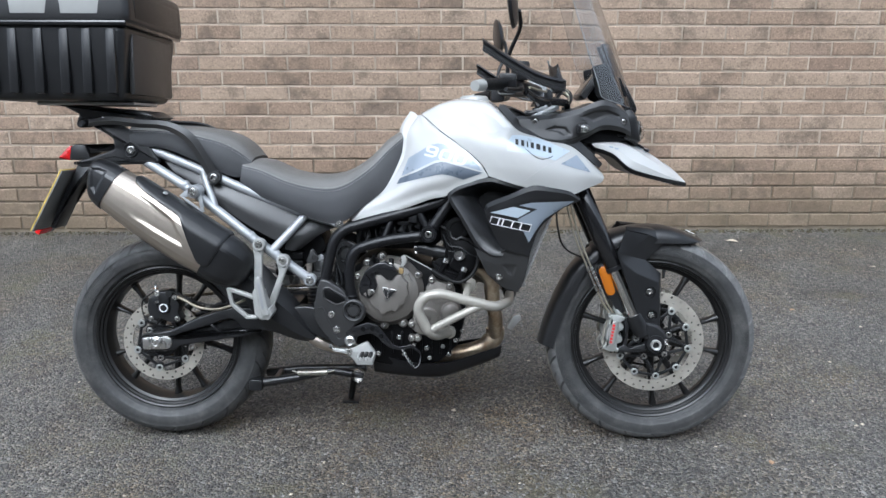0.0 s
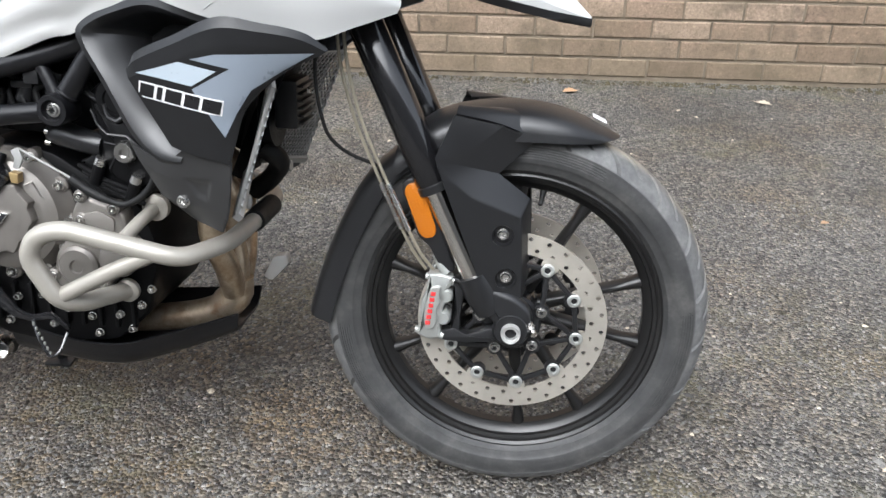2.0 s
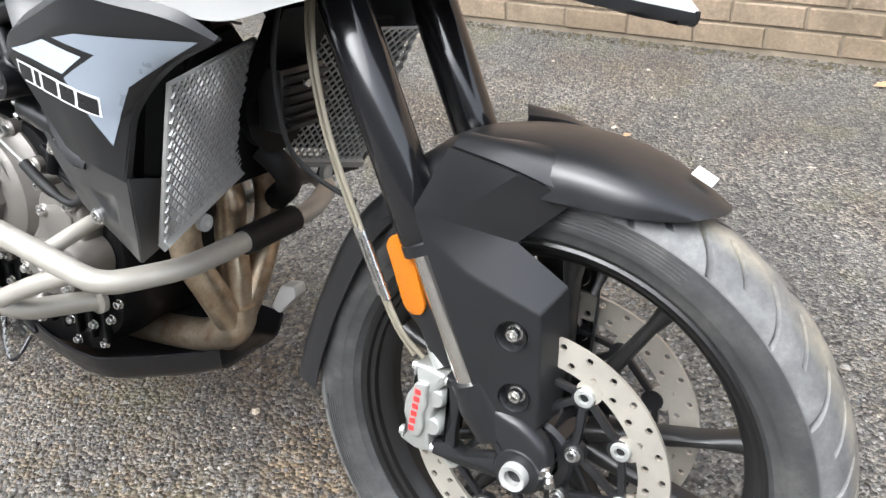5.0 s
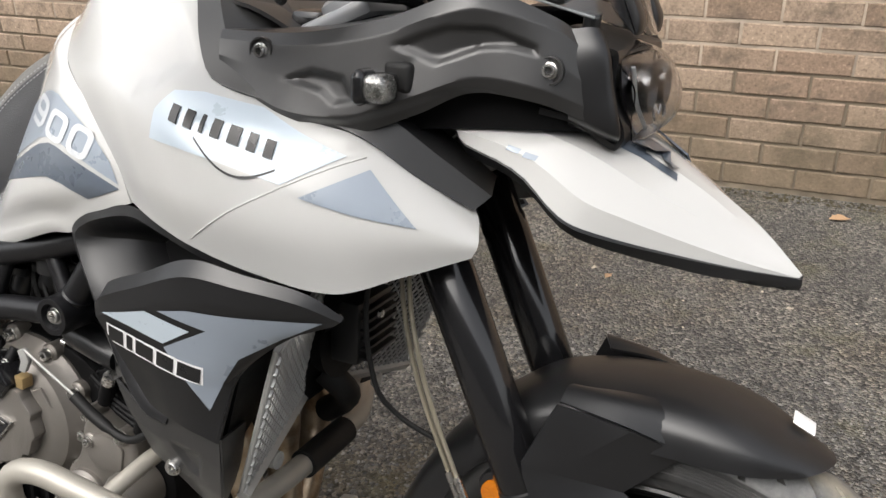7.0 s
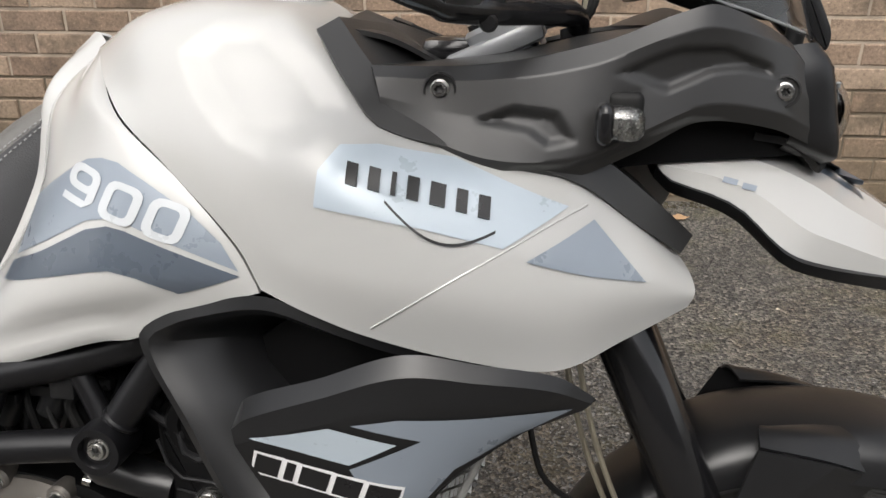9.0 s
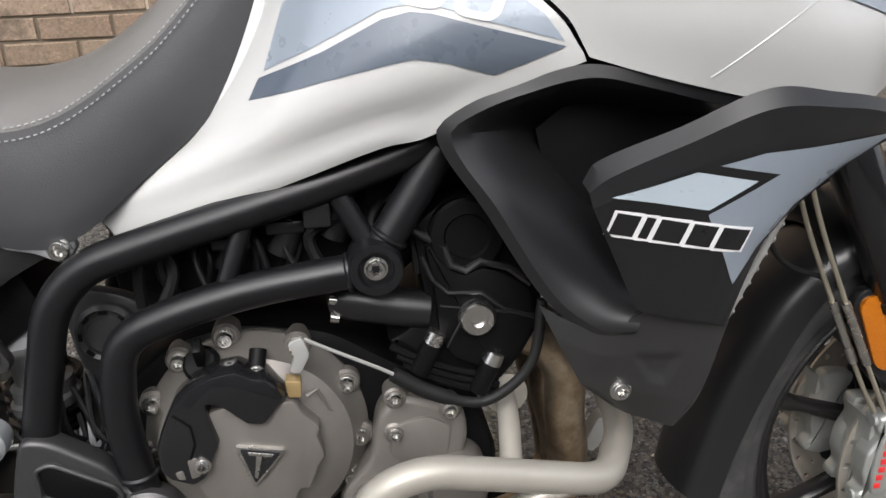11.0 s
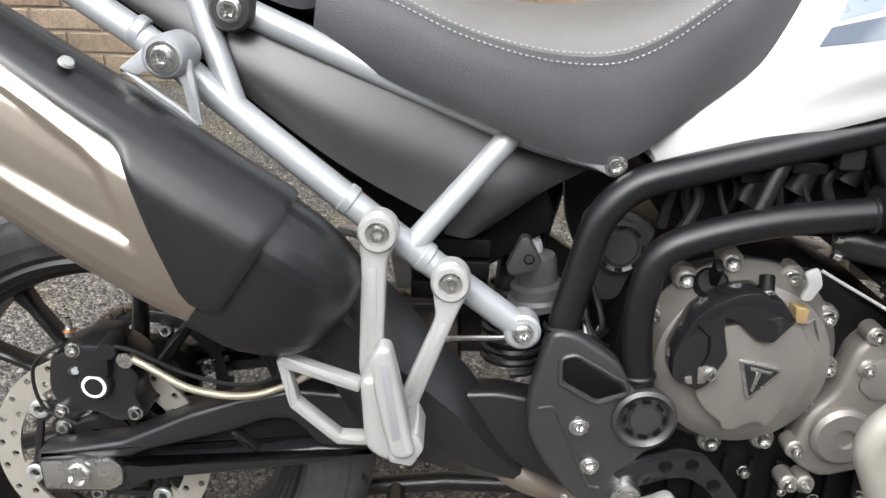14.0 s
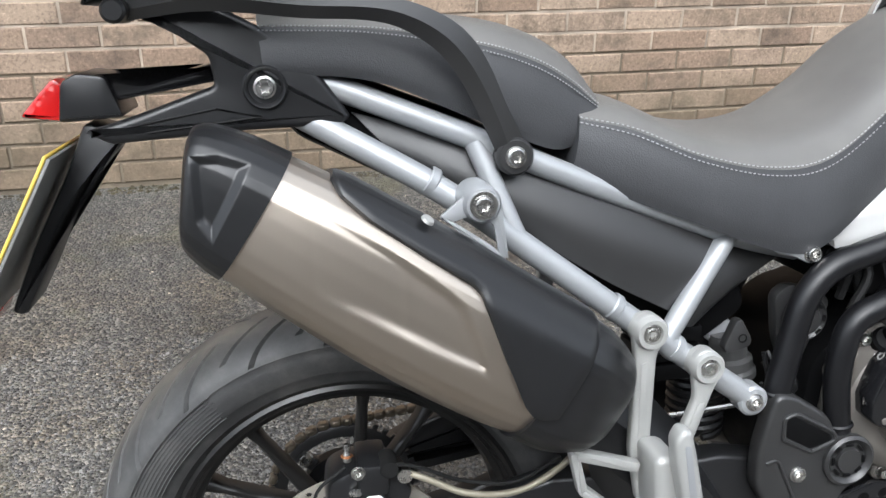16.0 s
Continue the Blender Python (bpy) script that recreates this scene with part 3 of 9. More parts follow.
def brick_verts(rng):
    l, d, h = PITCH - 0.010, 0.05, BED - 0.0105
    out = []
    for ins, y in ((0.0, d), (0.0, 0.004), (0.004, 0.0)):
        for sx, sz in ((-1, -1), (1, -1), (1, 1), (-1, 1)):
            out.append((sx * (l / 2 - ins) + rng.uniform(-0.0012, 0.0012), y + rng.uniform(-0.0008, 0.0008), sz * (h / 2 - ins) + rng.uniform(-0.0012, 0.0012)))
    return out


BRICK_FACES = [(8, 9, 10, 11)] + [(r + i, r + (i + 1) % 4, r + 4 + (i + 1) % 4, r + 4 + i) for r in (0, 4) for i in range(4)]


def brick_grid():
    for k in range(0, 41):
        z = BED0 + BED * (k + 0.5)
        x = JOINT0 + (0 if k % 2 == 0 else PITCH / 2) + PITCH / 2 - 60 * PITCH
        while x < 14:
            if x > -13.9:
                yield k, x, z
            x += PITCH


def lay_bricks():
    rng = random.Random(5)
    kinds = []
    for i in range(8):
        me = bpy.data.meshes.new("brick")
        me.from_pydata(brick_verts(rng), [], BRICK_FACES)
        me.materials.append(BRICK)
        kinds.append(me)
    vs, fs = [], []
    for k, x, z in brick_grid():
        if k < 15 and -2.25 < x < 2.65:
            b = new("brick", rng.choice(kinds))
            b.location = (x, WALL_Y + rng.uniform(-0.0015, 0.0015), z)
            b.rotation_euler = (0, radians(rng.uniform(-0.25, 0.25)), 0)
            b.parent = wall
        else:
            n = len(vs)
            vs += [(x + a, WALL_Y + b, z + c) for a, b, c in brick_verts(rng)]
            fs += [tuple(n + i for i in f) for f in BRICK_FACES]
    me = bpy.data.meshes.new("far_bricks")
    me.from_pydata(vs, [], fs)
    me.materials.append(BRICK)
    o = tagged(new("far_bricks", me), "courses of buff brick further along the wall", kind="stuff")
    o.parent = wall


# ---- the motorcycle: x forward, y to its left, z up, leaning on its side stand ----
bike = new("motorcycle")
bike.matrix_world = pose(-0.870, 2.530, 0.0, 0, 0, -2.8) @ pose(0, 0, 0, -9.5, 0, 0)
tagged(bike, "white and black adventure motorcycle parked on its side stand", "motorcycle")


def tyre_mesh(c, R, rim_r, half, pitch, slant, depth=0.0110, n=1320):
    """A tyre: a rounded tread with long slanted grooves, a stepped shoulder and a ringed sidewall."""
    H = R - rim_r
    prof = []
    K = 22
    for i in range(-K, K + 1):
        u = i / K
        y = 0.95 * half * math.sin(u * 1.15) / math.sin(1.15)
        prof.append((y, R - H * 0.33 * abs(u) ** 2.1, abs(u) < 0.985))
    side = [(half * 0.965, R - H * 0.350), (half * 0.958, R - H * 0.372), (half * 0.990, R - H * 0.44), (half, R - H * 0.53), (half * 0.994, R - H * 0.62), (half * 0.975, R - H * 0.70), (half * 0.968, R - H * 0.712),
            (half * 0.955, R - H * 0.722), (half * 0.92, R - H * 0.80), (half * 0.875, R - H * 0.872), (half * 0.868, R - H * 0.884), (half * 0.84, R - H * 0.893), (half * 0.78, rim_r + 0.004), (half * 0.69, rim_r + 0.0015), (half * 0.60, rim_r - 0.006)]
    full = [(-y, r, False) for y, r in reversed(side)] + prof + [(y, r, False) for y, r in side]
    bm = bmesh.new()
    rings = []
    for j in range(n):
        a = 2 * math.pi * j / n
        ring = []
        for y, r, tread in full:
            rr = r
            if tread:
                s = a * R + (0 if y > 0 else pitch * 0.5)
                k = int(s / pitch)
                lo, hi = ((0.12, 0.74), (0.30, 0.94))[k % 2]
                if s % pitch < 0.0070 and lo < abs(y) / half < hi:
                    rr -= depth
            q = a - slant * abs(y) / R
            ring.append(bm.verts.new((c[0] + rr * math.cos(q), c[1] + y, c[2] + rr * math.sin(q))))
        rings.append(ring)
    for j in range(n):
        p, q = rings[j], rings[(j + 1) % n]
        for k in range(len(full) - 1):
            bm.faces.new((p[k], p[k + 1], q[k + 1], q[k]))
    return bm


def drilled_disc(c, y, r0, r1, thick, cells, hole):
    """A brake disc with two staggered rings of drilled holes."""
    bm = bmesh.new()
    mid = (r0 + r1) / 2
    for layer, yy in ((0, y - thick / 2), (1, y + thick / 2)):
        for row, (a0, a1) in enumerate(((r0, mid), (mid, r1))):
            for i in range(cells):
                t0, t1 = 2 * math.pi * i / cells, 2 * math.pi * (i + 1) / cells
                tm, rm = (t0 + t1) / 2, (a0 + a1) / 2
                pt = lambda r, t: (c[0] + r * math.cos(t), yy, c[2] + r * math.sin(t))
                ring = [(a0, t0), (a0, tm), (a0, t1), (rm, t1), (a1, t1), (a1, tm), (a1, t0), (rm, t0)]
                outer = [bm.verts.new(pt(*q)) for q in ring]
                if (i + row) % 2:
                    bm.faces.new(outer)
                    continue
                cx, cz = c[0] + rm * math.cos(tm), c[2] + rm * math.sin(tm)
                er, et = Vector((math.cos(tm), math.sin(tm))), Vector((-math.sin(tm), math.cos(tm)))
                inner = []
                for d, e in ((-0.7, -0.7), (-1, 0), (-0.7, 0.7), (0, 1), (0.7, 0.7), (1, 0), (0.7, -0.7), (0, -1)):
                    inner.append(bm.verts.new((cx + hole * (d * er.x + e * et.x), yy, cz + hole * (d * er.y + e * et.y))))
                for k in range(8):
                    bm.faces.new((outer[k], outer[(k + 1) % 8], inner[(k + 1) % 8], inner[k]))
                if layer == 0:
                    deep = [bm.verts.new((v.co.x, y + thick / 2, v.co.z)) for v in inner]
                    for k in range(8):
                        bm.faces.new((inner[k], inner[(k + 1) % 8], deep[(k + 1) % 8], deep[k]))
    for r in (r0, r1):
        lathe([(r, y - thick / 2), (r, y + thick / 2)], (c[0], 0, c[2]), cells * 2, bm)
    bmesh.ops.remove_doubles(bm, verts=bm.verts, dist=1e-5)
    return bm


def spoke_mesh(c, ang, r0, r1, w0, w1, t, root):
    """One cast spoke from hub to rim, thicker at its root, which may stand at another angle than its tip."""
    bm = bmesh.new()
    c = Vector(c)
    near, tip = [Vector((r * math.cos(a), 0, r * math.sin(a))) for r, a in ((r0, root), (r1, ang))]
    er = (tip - near).normalized()
    et = Vector((-er.z, 0, er.x))
    rings = []
    for k in range(7):
        u = k / 6
        w = w0 + (w1 - w0) * u + 0.012 * max(0, u - 0.82) / 0.18
        rings.append([bm.verts.new(c + near.lerp(tip, u) + et * (w * a) + Vector((0, t * b, 0))) for a, b in ((-0.5, -0.25), (-0.2, -0.5), (0.2, -0.5), (0.5, -0.25), (0.5, 0.5), (-0.5, 0.5))])
    for a, b in zip(rings, rings[1:]):
        for k in range(6):
            bm.faces.new((a[k], a[(k + 1) % 6], b[(k + 1) % 6], b[k]))
    bm.faces.new(rings[0])
    bm.faces.new(rings[-1])
    return bm


def wheel(name, c, R, rim_r, half, rim_half, angles, groove, slant, rubber, root, tip, lean):
    inner = [(rim_r + 0.005, rim_half + 0.002), (rim_r - 0.001, rim_half + 0.0055), (rim_r - 0.006, rim_half + 0.002), (rim_r - 0.0075, rim_half - 0.004), (rim_r - 0.013, rim_half - 0.006), (rim_r - 0.0145, rim_half - 0.013), (rim_r - 0.022, rim_half - 0.018), (rim_r - 0.028, 0.009)]
    hidden = [(rim_r - 0.003, rim_half - 0.004), (rim_r - 0.018, 0.010)]
    ring = [(r, -y) for r, y in inner] + [(r, y) for r, y in reversed(inner)] + hidden + [(r, -y) for r, y in reversed(hidden)]
    w = part(name, lathe(ring, c, 128, closed=True), RIM, bike, "satin black cast alloy wheel rim", 24)
    part("tyre", tyre_mesh(c, R, rim_r, half, groove, slant), rubber, w, "worn dusty black road tyre")
    part("hub", lathe([(0.0, -0.05), (0.032, -0.05), (0.040, -0.046), (0.044, -0.02), (0.050, 0), (0.044, 0.02), (0.040, 0.046), (0.032, 0.05), (0, 0.05)], c, 40), GLOSS, w)
    for i, a in enumerate(angles):
        part("spoke", spoke_mesh(c, radians(a), 0.040, rim_r - 0.024, root, tip, 0.024, radians(a + (lean if i % 2 == 0 else -lean))), RIM, w, sharp=50)
    va = radians(angles[0] + 20)
    part("tyre_valve", tube([(c[0] + r * math.cos(va), -0.004 - k, c[2] + r * math.sin(va)) for r, k in ((rim_r - 0.026, 0.0), (rim_r - 0.040, 0.006), (rim_r - 0.052, 0.014))], [0.007, 0.0045, 0.0042], 10), RUBBER, w)
    return w


FC, RC = (1.541, 0.0, 0.333), (0.0, 0.0, 0.325)
FRONT_SPOKES = [72 * k + 2.5 + d for k in range(1, 6) for d in (-14.7, 14.7)]
REAR_SPOKES = [72 * k - 2.6 + d for k in range(5) for d in (-13.5, 13.5)]
fw = wheel("front_wheel", FC, 0.333, 0.252, 0.054, 0.036, FRONT_SPOKES, 2 * math.pi * 0.333 / 44, 1.2, TYRE, 0.024, 0.0115, 0.0)
rw = wheel("rear_wheel", RC, 0.322, 0.228, 0.078, 0.058, REAR_SPOKES, 2 * math.pi * 0.322 / 40, -1.3, REARTYRE, 0.022, 0.0105, 11.0)
# fine moulded ribs on the front sidewall
for start, end in ((-30, 8), (62, 100), (186, 224)):
    for i in range(5):
        r = 0.2840 + 0.0040 * i
        rib = [(FC[0] + r * math.cos(radians(a)), -0.0534 - 0.0006 * math.sin(math.pi * i / 4), FC[2] + r * math.sin(radians(a))) for a in range(start + i % 2, end - i % 3, 2)]
        part("sidewall_rib", tube(rib, 0.0010, 6), TYRE, fw)
# a patch of fine moulded ribs on the rear sidewall
for i in range(9):
    r = 0.2545 + 0.0042 * i
    rib = [(RC[0] + r * math.cos(radians(a)), -0.0765 - 0.0010 * math.sin(math.pi * i / 8), RC[2] + r * math.sin(radians(a))) for a in range(124 + i % 2, 160 - i % 3, 2)]
    part("sidewall_rib", tube(rib, 0.0011, 6), REARTYRE, rw)


def brake_set(w, c, y, r0, r1, cells, hole, bob_r, count, phase, side):
    part("brake_disc", drilled_disc(c, y, r0, r1, 0.0045, cells, hole), DISC, w, "drilled steel brake disc")
    part("disc_carrier", lathe([(0.034, y - 0.006), (0.046, y - 0.006), (0.050, y), (0.046, y + 0.004), (0.034, y + 0.004)], (c[0], 0, c[2]), 40, closed=True), SATIN, w)
    def arm(r1, a1, r2, a2, w):
        p, q = [Vector((c[0] + r * math.cos(k), y, c[2] + r * math.sin(k))) for r, k in ((r1, a1), (r2, a2))]
        ln = (q - p).length
        m = Matrix.Translation(p) @ Matrix.Rotation(-math.atan2(q.z - p.z, q.x - p.x), 4, "Y")
        part("carrier_arm", box((0, -0.004, -w), (ln, 0.004, w), 0.0018, m), SATIN, w_)
    w_ = w
    step = 2 * math.pi / count
    for i in range(count):
        a = phase + step * i
        cx, cz = c[0] + bob_r * math.cos(a), c[2] + bob_r * math.sin(a)
        if i % 2 == 0:
            for s in (-1, 1):
                arm(0.054, a, bob_r, a + s * step, 0.0045)
                arm(bob_r, a, bob_r, a + s * step, 0.0042)
            part("hub_lobe", lathe([(0.0, y - 0.006), (0.014, y - 0.006), (0.014, y + 0.006), (0, y + 0.006)], (c[0] + 0.054 * math.cos(a), 0, c[2] + 0.054 * math.sin(a)), 18), SATIN, w)
            part("hub_bolt", bolt_mesh((c[0] + 0.054 * math.cos(a), y + side * 0.006, c[2] + 0.054 * math.sin(a)), 0.0085, 0.006, side), CHROME, w)
        part("disc_lug", lathe([(0.0, y - 0.0025), (0.015, y - 0.0025), (0.015, y + 0.0025), (0, y + 0.0025)], (cx + 0.008 * math.cos(a), 0, cz + 0.008 * math.sin(a)), 16), DISC, w)
        part("carrier_eye", lathe([(0.0, y - 0.0045), (0.0135, y - 0.0045), (0.0135, y + 0.004), (0, y + 0.004)], (cx - 0.003 * math.cos(a), 0, cz - 0.003 * math.sin(a)), 16), SATIN, w)
        part("rivet", lathe([(0.0115, y), (0.0115, y + side * 0.0065), (0.0098, y + side * 0.008), (0.0060, y + side * 0.008), (0.0045, y + side * 0.003), (0, y + side * 0.003)], (cx, 0, cz), 20), CALIPER, w)


for sd in (-1, 1):
    brake_set(fw, FC, sd * 0.058, 0.125, 0.160, 60, 0.0042, 0.112, 10, radians(25), sd)
brake_set(rw, RC, -0.095, 0.098, 0.1275, 48, 0.0042, 0.088, 6, radians(20), -1)
part("axle_end", lathe([(0.0, -0.070), (0.0090, -0.070), (0.0100, -0.112), (0.0155, -0.114), (0.0165, -0.109), (0.0165, -0.05), (0, -0.05)][::-1], FC, 24), ALLOY, fw, "hollow axle end")
# rear sprocket and chain on the far side
ring = lathe([(0.084, 0.088), (0.098, 0.089), (0.100, 0.090), (0.100, 0.096), (0.098, 0.097), (0.084, 0.098)], (RC[0], 0, RC[2]), 64, closed=True)
sp = part("sprocket", ring, SATIN, rw, "black rear sprocket with open spokes")
part("sprocket_hub", lathe([(0.044, 0.080), (0.062, 0.080), (0.062, 0.100), (0.044, 0.100)], (RC[0], 0, RC[2]), 48, closed=True), CASE, sp)
for i in range(6):
    a = radians(15 + 60 * i)
    part("sprocket_arm", box((0.056, 0.086, -0.010), (0.090, 0.098, 0.010), 0.003, Matrix.Translation((RC[0], 0, RC[2])) @ Matrix.Rotation(-a, 4, "Y")), SATIN, sp)
for i in range(6):
    a = radians(15 + 60 * i)
    part("sprocket_bolt", bolt_mesh((RC[0] + 0.078 * math.cos(a), 0.088, RC[2] + 0.078 * math.sin(a)), 0.010, 0.008), CHROME, rw)
for i in range(40):
    a = 2 * math.pi * i / 40
    part("sprocket_tooth", box((-0.004, 0.090, 0.098), (0.004, 0.096, 0.108), 0.001, Matrix.Translation((RC[0], 0, RC[2])) @ Matrix.Rotation(a, 4, "Y")), SATIN, rw)
chain_line = [(RC[0] + 0.106 * math.cos(a), 0.093, RC[2] + 0.106 * math.sin(a)) for a in [radians(265 - 10 * i) for i in range(18)]] + [(0.40, 0.093, 0.470), (0.56, 0.093, 0.475)]
cl = [Vector(p) for p in chain_line]
lk = []
for a, b in zip(cl, cl[1:]):
    k = max(1, round((b - a).length / 0.016))
    lk += [(a.lerp(b, i / k), (b - a).normalized()) for i in range(k)]
for p, d in lk:
    m = Matrix.Translation(p) @ d.to_track_quat("X", "Z").to_matrix().to_4x4()
    part("chain_link", box((-0.008, -0.008, -0.0055), (0.008, 0.008, 0.0055), 0.003, m, 1), CHAIN, bike)

# ---- fork, front mudguard, brakes ----
AX = Vector((-0.414, 0, 0.910)).normalized()
FORK_Y = 0.085


def fork_leg(s):
    y = s * FORK_Y
    foot = Vector((1.482, y, 0.405))
    leg = part("fork_leg", tube([foot + AX * 0.19, foot + AX * 0.193, foot + AX * 0.45, foot + AX * 0.452, foot + AX * 0.62, foot + AX * 0.73], [0.0265, 0.028, 0.028, 0.0265, 0.0265, 0.026], 28), GLOSS, bike, "black upper fork tube")
    part("stanchion", tube([foot, foot + AX * 0.21], 0.0205, 24), POLISHED, leg, "polished lower fork tube")
    part("dust_seal", lathe([(0.0285, 0), (0.0285, 0.012), (0.026, 0.014), (0.022, 0.014)], foot + AX * 0.176, 28, axis=AX), SATIN, leg)
    foot_part = part("fork_foot", plate([(1.462, 0.416), (1.480, 0.424), (1.505, 0.408), (1.545, 0.396), (1.572, 0.372), (1.578, 0.340), (1.566, 0.316), (1.541, 0.306), (1.520, 0.314), (1.512, 0.344), (1.494, 0.362), (1.474, 0.392)], y - 0.016, y + 0.016, 0.012, 0.014, 4), SATIN, leg, "black cast fork foot", 60)
    part("foot_socket", tube([foot + AX * 0.022, foot - AX * 0.012, foot - AX * 0.050], [0.0262, 0.0275, 0.020], 24), SATIN, foot_part)
    part("axle_boss", lathe([(0.0, y - s * 0.02), (0.030, y - s * 0.02), (0.031, y + s * 0.012), (0.027, y + s * 0.018), (0.0, y + s * 0.018)], (1.541, 0, 0.335), 32), SATIN, foot_part)
    for dx, dz in ((0.034, -0.004), (0.028, 0.010)):
        part("pinch_bolt", tube([(1.541 + dx, y + s * 0.004, 0.338 + dz), (1.546 + dx, y + s * 0.014, 0.334 + dz)], 0.0062, 14), CHROME, foot_part)
    return leg


legs = [fork_leg(s) for s in (-1, 1)]
tri = part("lower_yoke", box((1.215, -0.120, 0.865), (1.300, 0.120, 0.905), 0.008, Matrix.Translation((1.257, 0, 0.885)) @ Matrix.Rotation(radians(-24), 4, "Y") @ Matrix.Translation((-1.257, 0, -0.885))), SATIN, bike, "black lower fork yoke")
part("upper_yoke", box((1.135, -0.118, 1.034), (1.222, 0.118, 1.052), 0.006, Matrix.Translation((1.18, 0, 1.05)) @ Matrix.Rotation(radians(-24), 4, "Y") @ Matrix.Translation((-1.18, 0, -1.05))), SILVER, bike, "silver upper fork yoke")
for s in (-1, 1):
    cap = part("fork_cap", lathe([(0.0, 0.0), (0.031, 0.0), (0.031, 0.012), (0.027, 0.016), (0.012, 0.016), (0, 0.016)], (1.187, s * FORK_Y, 1.050), 32, axis=AX), SILVER, bike, "silver fork cap")
    part("adjuster", lathe([(0.0, 0.012), (0.013, 0.012), (0.013, 0.030), (0.010, 0.034), (0, 0.034)], (1.187, s * FORK_Y, 1.050), 10, axis=AX), GLOSS, cap, "black damping adjuster")
for s in (-1, 1):
    part("yoke_plate", plate([(1.285, 0.945), (1.335, 0.965), (1.350, 0.935), (1.335, 0.905), (1.300, 0.890), (1.280, 0.865), (1.262, 0.87), (1.270, 0.90)], s * 0.052, s * 0.062, 0.002, 0.006), ALLOY, bike, "bright steel mounting bracket")

def fork_guard(s):
    """A folded guard: a flat cheek with two bolt wells, a slanted band, a return to the front and a fin along the mudguard."""
    b = bmesh.new()

    def cheek(x, z):
        return b.verts.new((x, -0.090 - 0.235 * (1.546 - x), z))

    rim = [cheek(*p) for p in ((1.409, 0.622), (1.431, 0.590), (1.470, 0.560), (1.546, 0.528), (1.551, 0.470), (1.555, 0.392), (1.548, 0.384), (1.522, 0.388), (1.492, 0.402), (1.450, 0.512))]
    edges = [b.edges.new((rim[i], rim[(i + 1) % len(rim)])) for i in range(len(rim))]
    wells = ((1.519, 0.498), (1.527, 0.424))
    for x, z in wells:
        hole = [cheek(x + 0.0175 * math.cos(math.pi * k / 10), z + 0.0175 * math.sin(math.pi * k / 10)) for k in range(20)]
        edges += [b.edges.new((hole[i], hole[(i + 1) % 20])) for i in range(20)]
    bmesh.ops.triangle_fill(b, use_beauty=True, edges=edges, normal=(0, -1, 0))
    D, E = b.verts.new((1.507, -0.074, 0.594)), b.verts.new((1.560, -0.052, 0.549))
    A, A2, B = b.verts.new((1.436, -0.100, 0.688)), b.verts.new((1.510, -0.090, 0.673)), b.verts.new((1.562, -0.064, 0.648))
    Mi, Mo = b.verts.new((1.455, -0.104, 0.628)), b.verts.new((1.540, -0.070, 0.640))
    H0, H1, H2 = b.verts.new((1.564, -0.045, 0.490)), b.verts.new((1.564, -0.042, 0.430)), b.verts.new((1.562, -0.042, 0.388))
    C, c1, c2, F, f1, G = rim[:6]
    for q in ((C, c1, D), (c1, c2, D), (c2, F, E, D), (F, f1, H0, E), (f1, G, H2, H1, H0), (C, D, Mi), (Mi, D, Mo), (D, B, Mo), (C, Mi, A), (A, Mi, A2), (Mi, Mo, A2), (A2, Mo, B)):
        b.faces.new(q)
    folds = [e for u, v in ((c1, c2), (c2, F), (F, f1), (f1, G), (F, E), (C, c1)) for e in u.link_edges if v in e.verts]
    bmesh.ops.recalc_face_normals(b, faces=b.faces)
    bmesh.ops.bevel(b, geom=folds, offset=0.0035, segments=3, affect="EDGES", profile=0.5)
    lip = [v for v in b.verts]
    if s > 0:
        for v in lip:
            v.co.y = -v.co.y
    thicken(b, 0.003)
    g = part("fork_guard", b, SATIN, bike, "satin black folded fork guard", 22)
    for x, z in wells:
        y = s * (0.090 + 0.235 * (1.546 - x))
        part("bolt_well", lathe([(0.0176, y + s * 0.0006), (0.0166, y - s * 0.001), (0.0150, y - s * 0.009), (0.0, y - s * 0.009)], (x, 0, z), 28), SATIN, g)
        part("guard_bolt", bolt_mesh((x, y - s * 0.009, z), 0.0085, 0.009, s), CHROME, g)
    return g


for s in (-1, 1):
    fork_guard(s)


